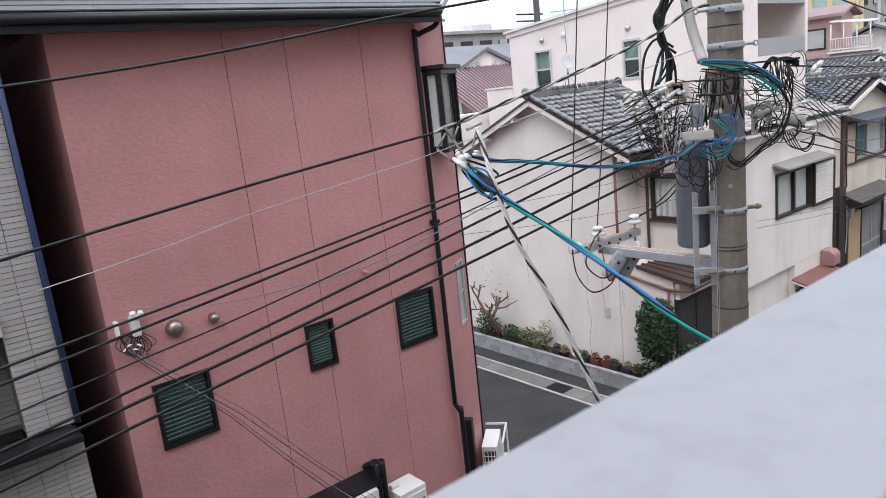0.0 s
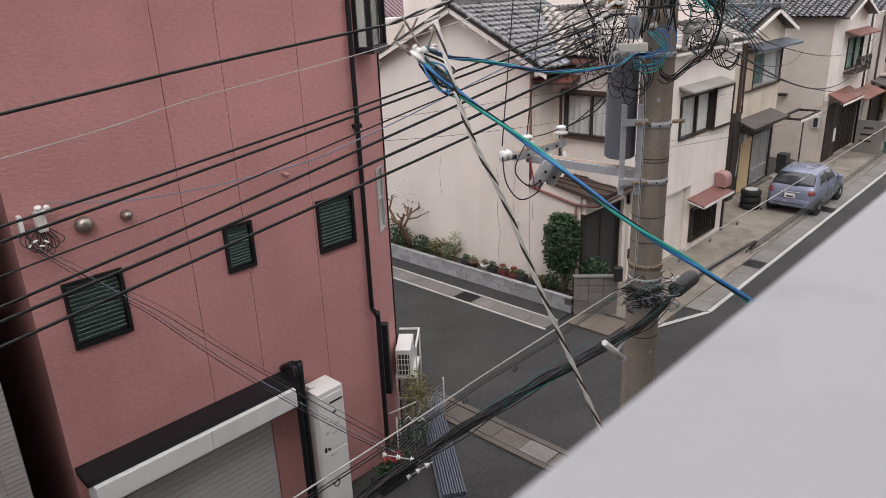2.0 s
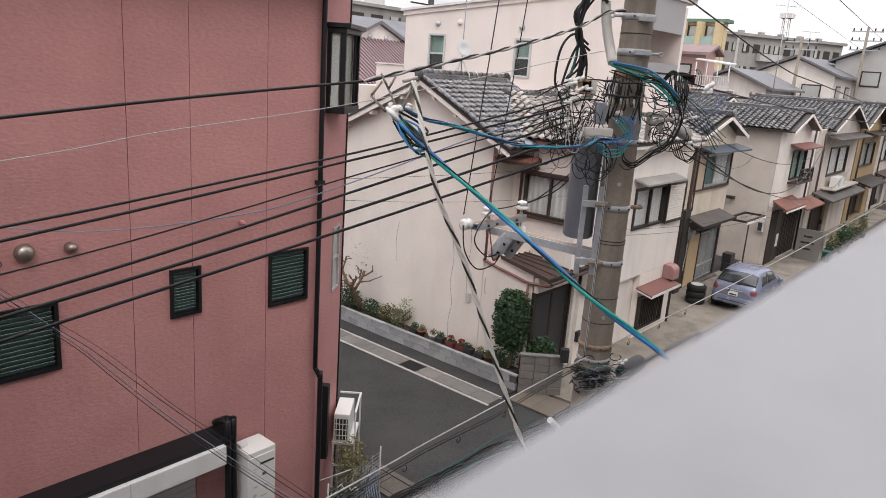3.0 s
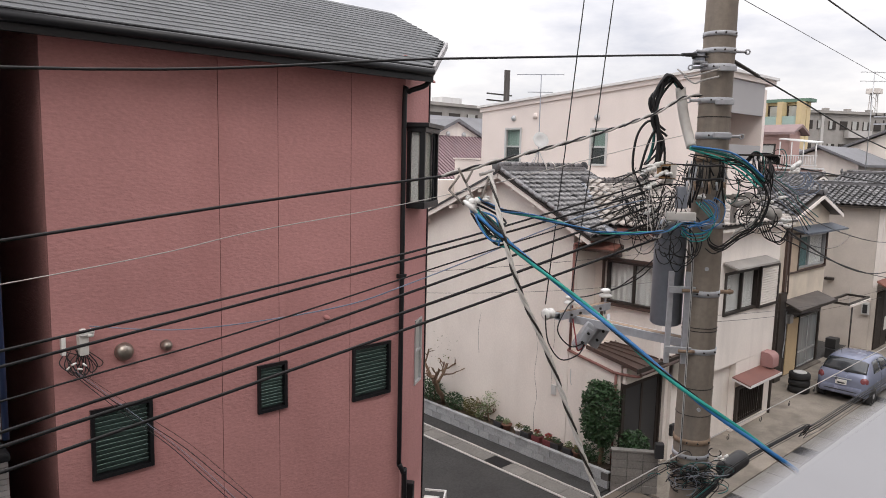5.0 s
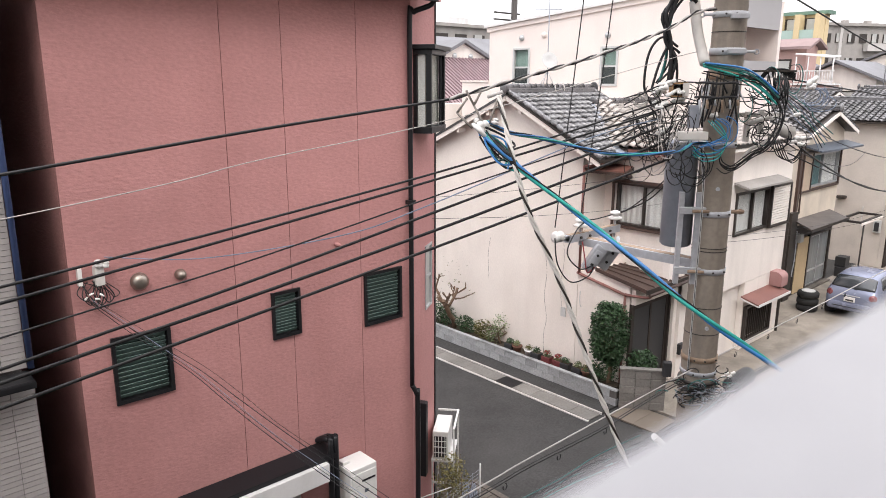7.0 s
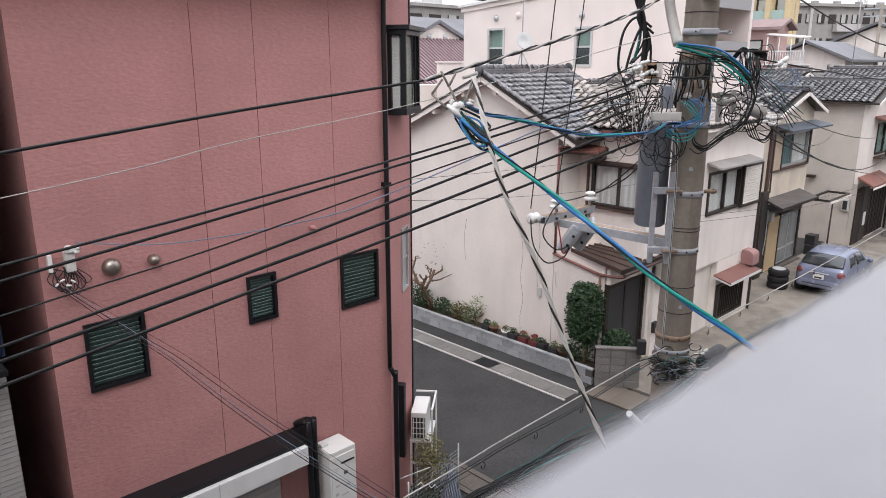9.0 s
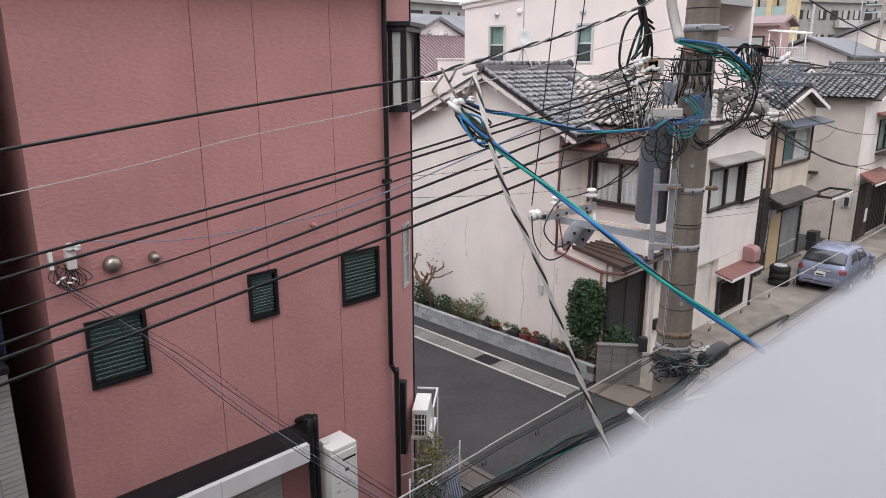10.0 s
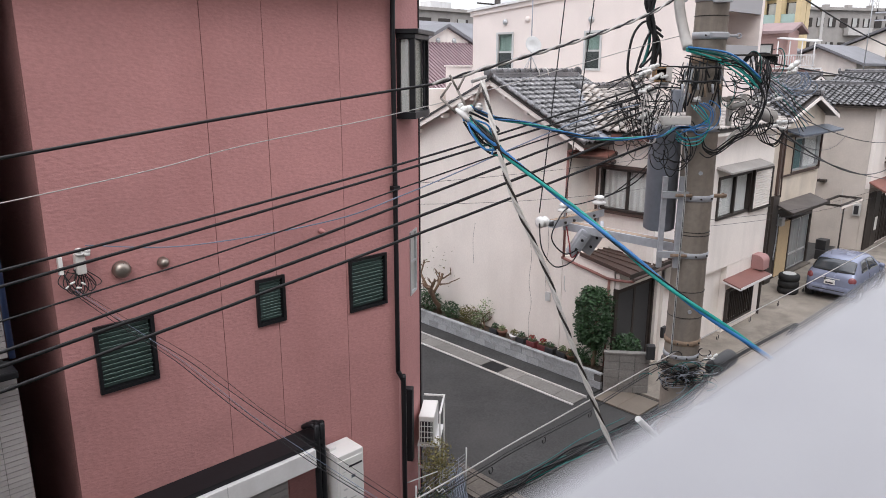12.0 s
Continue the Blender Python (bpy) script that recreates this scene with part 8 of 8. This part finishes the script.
def far_block(x, y, w, d, h, wallm, label, floors, roofm=None, bal=None, step=4.0):
    """A distant block of flats with balconies and windows on two faces."""
    H = thing("apartment_block", (x, y, 0), label, "building", "far buildings")
    part("wall", box(x, y, 0, x + w, y + d, h), wallm, H)
    part("roof", box(x - 0.4, y - 0.4, h, x + w + 0.4, y + d + 0.4, h + 0.35), roofm or wallm, H)
    fh = h / floors
    for f in range(1, floors):
        z = f * fh
        for face in (0, 1):
            n = int((w if face == 0 else d) // step)
            for k in range(n):
                a = 0.8 + k * step
                if face == 0:
                    win = part("window", box(x + a, y - 0.12, z + 0.9, x + a + step * 0.6, y - 0.02, z + 2.0), dark_frame, H)
                    if far_rng.random() < 0.5:
                        part("pane", box(x + a + 0.08, y - 0.14, z + 0.98, x + a + step * far_rng.uniform(0.25, 0.5), y - 0.121, z + 2.02), glass_frost, win)
                    if bal:
                        part("balcony", box(x + a - 0.4, y - 1.2, z - 0.1, x + a + step * 0.72, y - 0.13, z + 0.9), bal, H)
                else:
                    win = part("window", box(x - 0.12, y + a, z + 0.9, x - 0.02, y + a + step * 0.6, z + 2.1), dark_frame, H)
                    part("pane", box(x - 0.14, y + a + 0.08, z + 0.98, x - 0.121, y + a + step * far_rng.uniform(0.25, 0.5), z + 2.02), glass_frost, win)
                    if bal:
                        part("balcony", box(x - 1.2, y + a - 0.4, z - 0.1, x - 0.13, y + a + step * 0.72, z + 0.9), bal, H)
    return H


far_house(45.0, 17.4, 1.6, 5.9, 9.85, far_pink, far_pink_roof, "pink-walled house with low pink roof", False)
PT = thing("roof_terrace", (44, 16.5, 8), "white roof terrace frame with railing beside the pink house", "terrace")
for k in range(4):
    part("post", rod((44.0, 15.5 + k * 0.68, 7.75), (44.0, 15.5 + k * 0.68, 9.25), 0.035, 6), white_paint, PT)
for z in (7.85, 8.42):
    part("rail", box(43.96, 15.4, z, 44.04, 17.6, z + 0.06), white_paint, PT)
for k in range(16):
    part("baluster", rod((44.0, 15.46 + k * 0.14, 7.86), (44.0, 15.46 + k * 0.14, 8.42), 0.018, 5), white_paint, PT)
part("cover", poly(bmesh.new(), [(43.9, 15.45, 9.16), (43.9, 17.6, 9.38), (44.95, 17.6, 9.46), (44.95, 15.45, 9.24)], (0, 0, 0.05)), white_paint, PT)
part("floor", box(43.9, 15.3, 7.66, 44.98, 17.7, 7.75), white_paint, PT)
part("base_wall", box(44.1, 15.4, 0, 44.96, 17.6, 7.65), far_pink, PT)
far_house(50.0, 15.0, 7, 4.8, 8.0, house_white, far_roof, "pale house with dark grey tiled roof", True)
far_house(60.0, 13.3, 8, 5.7, 9.25, cream_wall, far_roof, "cream gabled house beyond the row", True)
far_house(66.0, 7.6, 8, 7.2, 10.6, far_grey, far_roof, "tall grey house at the end of the row", True)
far_house(62, 26, 12, 8, 8.6, tan_wall, far_roof, "tan house with grey tiled roof", True)
far_house(28, 30, 14, 8, 8.6, house_white, far_roof, "pale house with broad grey roof", True)
far_house(21, 33, 9, 8, 8.2, far_grey, far_roof, "grey house with grey roof", False)
far_house(38, 40, 16, 10, 8.4, cream_wall, far_roof, "cream house with grey roof", True)
far_house(11, 26, 7, 9, 7.0, house_white, far_roof, "pale house down the side street", False)
YB = far_block(80, 29.4, 1.0, 9.4, 14.6, far_yellow, "ochre apartment block with green roof edge and pale balconies", 6, far_green, far_turquoise, 2.0)
for k in range(4):
    part("pier", box(78.6, 29.42 + k * 2.0, 0, 79.9, 29.95 + k * 2.0, 14.58), far_yellow, YB)
GB = far_block(96.5, 36.2, 21.6, 9, 14.7, far_flat, "long grey apartment block far behind the houses", 5, None, None, 1.75)
for k in range(6):
    part("chimney", box(97.7 + k * 3.4, 37.4, 15.0, 98.4 + k * 3.4, 38.0, 15.5), far_flat, GB)
part("pier", box(99.5, 35.9, 0, 99.9, 36.18, 14.6), far_grey, GB)
for f in range(1, 5):
    part("balcony", box(103.2, 35.3, f * 2.94 - 0.1, 106.8, 36.06, f * 2.94 + 0.85), far_grey, GB)
    part("balcony", box(111.2, 35.3, f * 2.94 - 0.1, 114.8, 36.06, f * 2.94 + 0.85), far_grey, GB)
GB.rotation_euler.z = radians(-30.3)
SK = far_block(52, 62, 30, 12, 13.9, far_flat, "long grey building on the skyline", 5, None, None, 3.0)
part("roof_box", box(57.4, 61.7, 14.26, 60.6, 63.5, 14.9), white_paint, SK, "white box on the roof")
far_block(30, 90, 30, 12, 12.0, far_grey, "grey building on the skyline", 4, None, None, 4.0)
for x, y, z0, z1 in ((45.9, 13.4, 7.5, 13.3), (62, 16.1, 10.4, 12.6), (67, 11.2, 12.0, 14.0)):
    A = thing("roof_antenna", (x, y, z0), "thin rooftop television antenna", "antenna", "far antennas")
    part("mast", rod((x, y, z0), (x, y, z1), 0.025, 6), alu, A)
    for dz in (0.1, 0.6):
        part("boom", rod((x - 0.6, y + 0.5, z1 - dz), (x + 0.6, y - 0.5, z1 - dz), 0.015, 5), alu, A)
        for k in range(5):
            c = Vector((x - 0.5 + 0.25 * k, y + 0.42 - 0.21 * k, z1 - dz))
            part("element", rod(c - Vector((0.2, 0.2, 0)), c + Vector((0.2, 0.2, 0)), 0.01, 4), alu, A)
for x, y in ((65, 12.75), (56, 15.0)):
    U = thing("distant_pole", (x, y, 0), "distant utility pole with crossarms", "utility pole", "distant poles")
    part("shaft", rod((x, y, 0), (x, y, 13.2 if x > 60 else 11.6), 0.17, 10, r2=0.1), pole_concrete, U)
    for z in (12.8, 12.1, 11.4) if x > 60 else (11.3, 10.8):
        part("crossarm", box(x - 0.05, y - 1.1, z, x + 0.05, y + 1.1, z + 0.09), galv, U)
        for e in (-1.0, -0.5, 0.5, 1.0):
            part("insulator", rod((x, y + e, z + 0.09), (x, y + e, z + 0.3), 0.05, 6), dark_frame, U)
SP = thing("distant_pole", (60, 54, 0), "dark distant pole on the skyline", "utility pole", "distant poles")
part("shaft", rod((60, 54, 0), (60, 54, 17.6), 0.34, 10), dark_frame, SP)
for z in (14.9, 14.2):
    part("crossarm", box(57.5, 54.5, z, 61.5, 54.7, z + 0.14), dark_frame, SP)
WT = thing("lattice_tower", (150, 43.5, 0), "slim lattice tower on the skyline", "tower")
for dx in (-1, 1):
    for dy in (-1, 1):
        part("leg", rod((150 + dx, 43.5 + dy, 0), (150 + dx * 0.5, 43.5 + dy * 0.5, 21.5), 0.08, 6), far_grey, WT)
for k in range(6):
    part("brace", rod((149.2, 42.7, 12 + k * 1.6), (150.8, 44.3, 13.6 + k * 1.6), 0.05, 5), far_grey, WT)
part("platform", box(148.9, 42.4, 21.5, 151.1, 44.6, 22.4), house_white, WT)

# ---- pieces of walls, last ----
tile_bm = bmesh.new()
fbox(tile_bm, WORLD, 0.003, 0.224, -0.012, 0.0, 0.003, 0.057)
wall_tile = bpy.data.meshes.new("wall_tile")
bmesh.ops.recalc_face_normals(tile_bm, faces=tile_bm.faces)
tile_bm.to_mesh(wall_tile)
tile_bm.free()
# Same tile in a darker tone, laid only on the recessed wall.
recess_tile = wall_tile.copy()
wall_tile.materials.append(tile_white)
recess_tile.materials.append(tile_recess)


def tile_area(parent, x0, x1, y, z0, z1, cap, w=0.227, h=0.06, tile=None, material=None):
    """Tiles over a wall that faces the street; the nearest cap of them single, the rest in one part."""
    vs, fs, made = [], [], 0
    tile, material = tile or wall_tile, material or tile_white
    rows = int((z1 - z0) / h)
    cols = int((x1 - x0) / w)
    for r in range(rows):
        for c in range(cols):
            at = Vector((x1 - (c + 1) * w, y - 0.0005 * ((r * 3 + c) % 4), z0 + r * h))
            if made < cap:
                o = new("wall_tile", tile)
                o.parent = parent
                o.location = at - ORG[parent.name]
                made += 1
            else:
                k = len(vs)
                vs += [p.co + at - ORG[parent.name] for p in tile.vertices]
                fs += [[k + i for i in f.vertices] for f in tile.polygons]
    if vs:
        me = bpy.data.meshes.new("wall_tiles")
        me.from_pydata(vs, [], fs)
        me.materials.append(material)
        o = new("wall_tiles", me)
        o.parent = parent
        ORG[o.name] = ORG[parent.name]
        tagged(o, kind="stuff")


tile_area(TB, 1.02, 1.475, 8.012, 4.9, 10.5, 120)
tile_area(TB, 0.55, 1.50, 7.912, 2.0, 4.7, 170)
tile_area(TB, -1.5, 0.55, 7.912, 2.0, 4.7, 0)
tile_area(TB, -1.5, 1.03, 8.35, 4.95, 10.5, 0, tile=recess_tile, material=tile_recess)
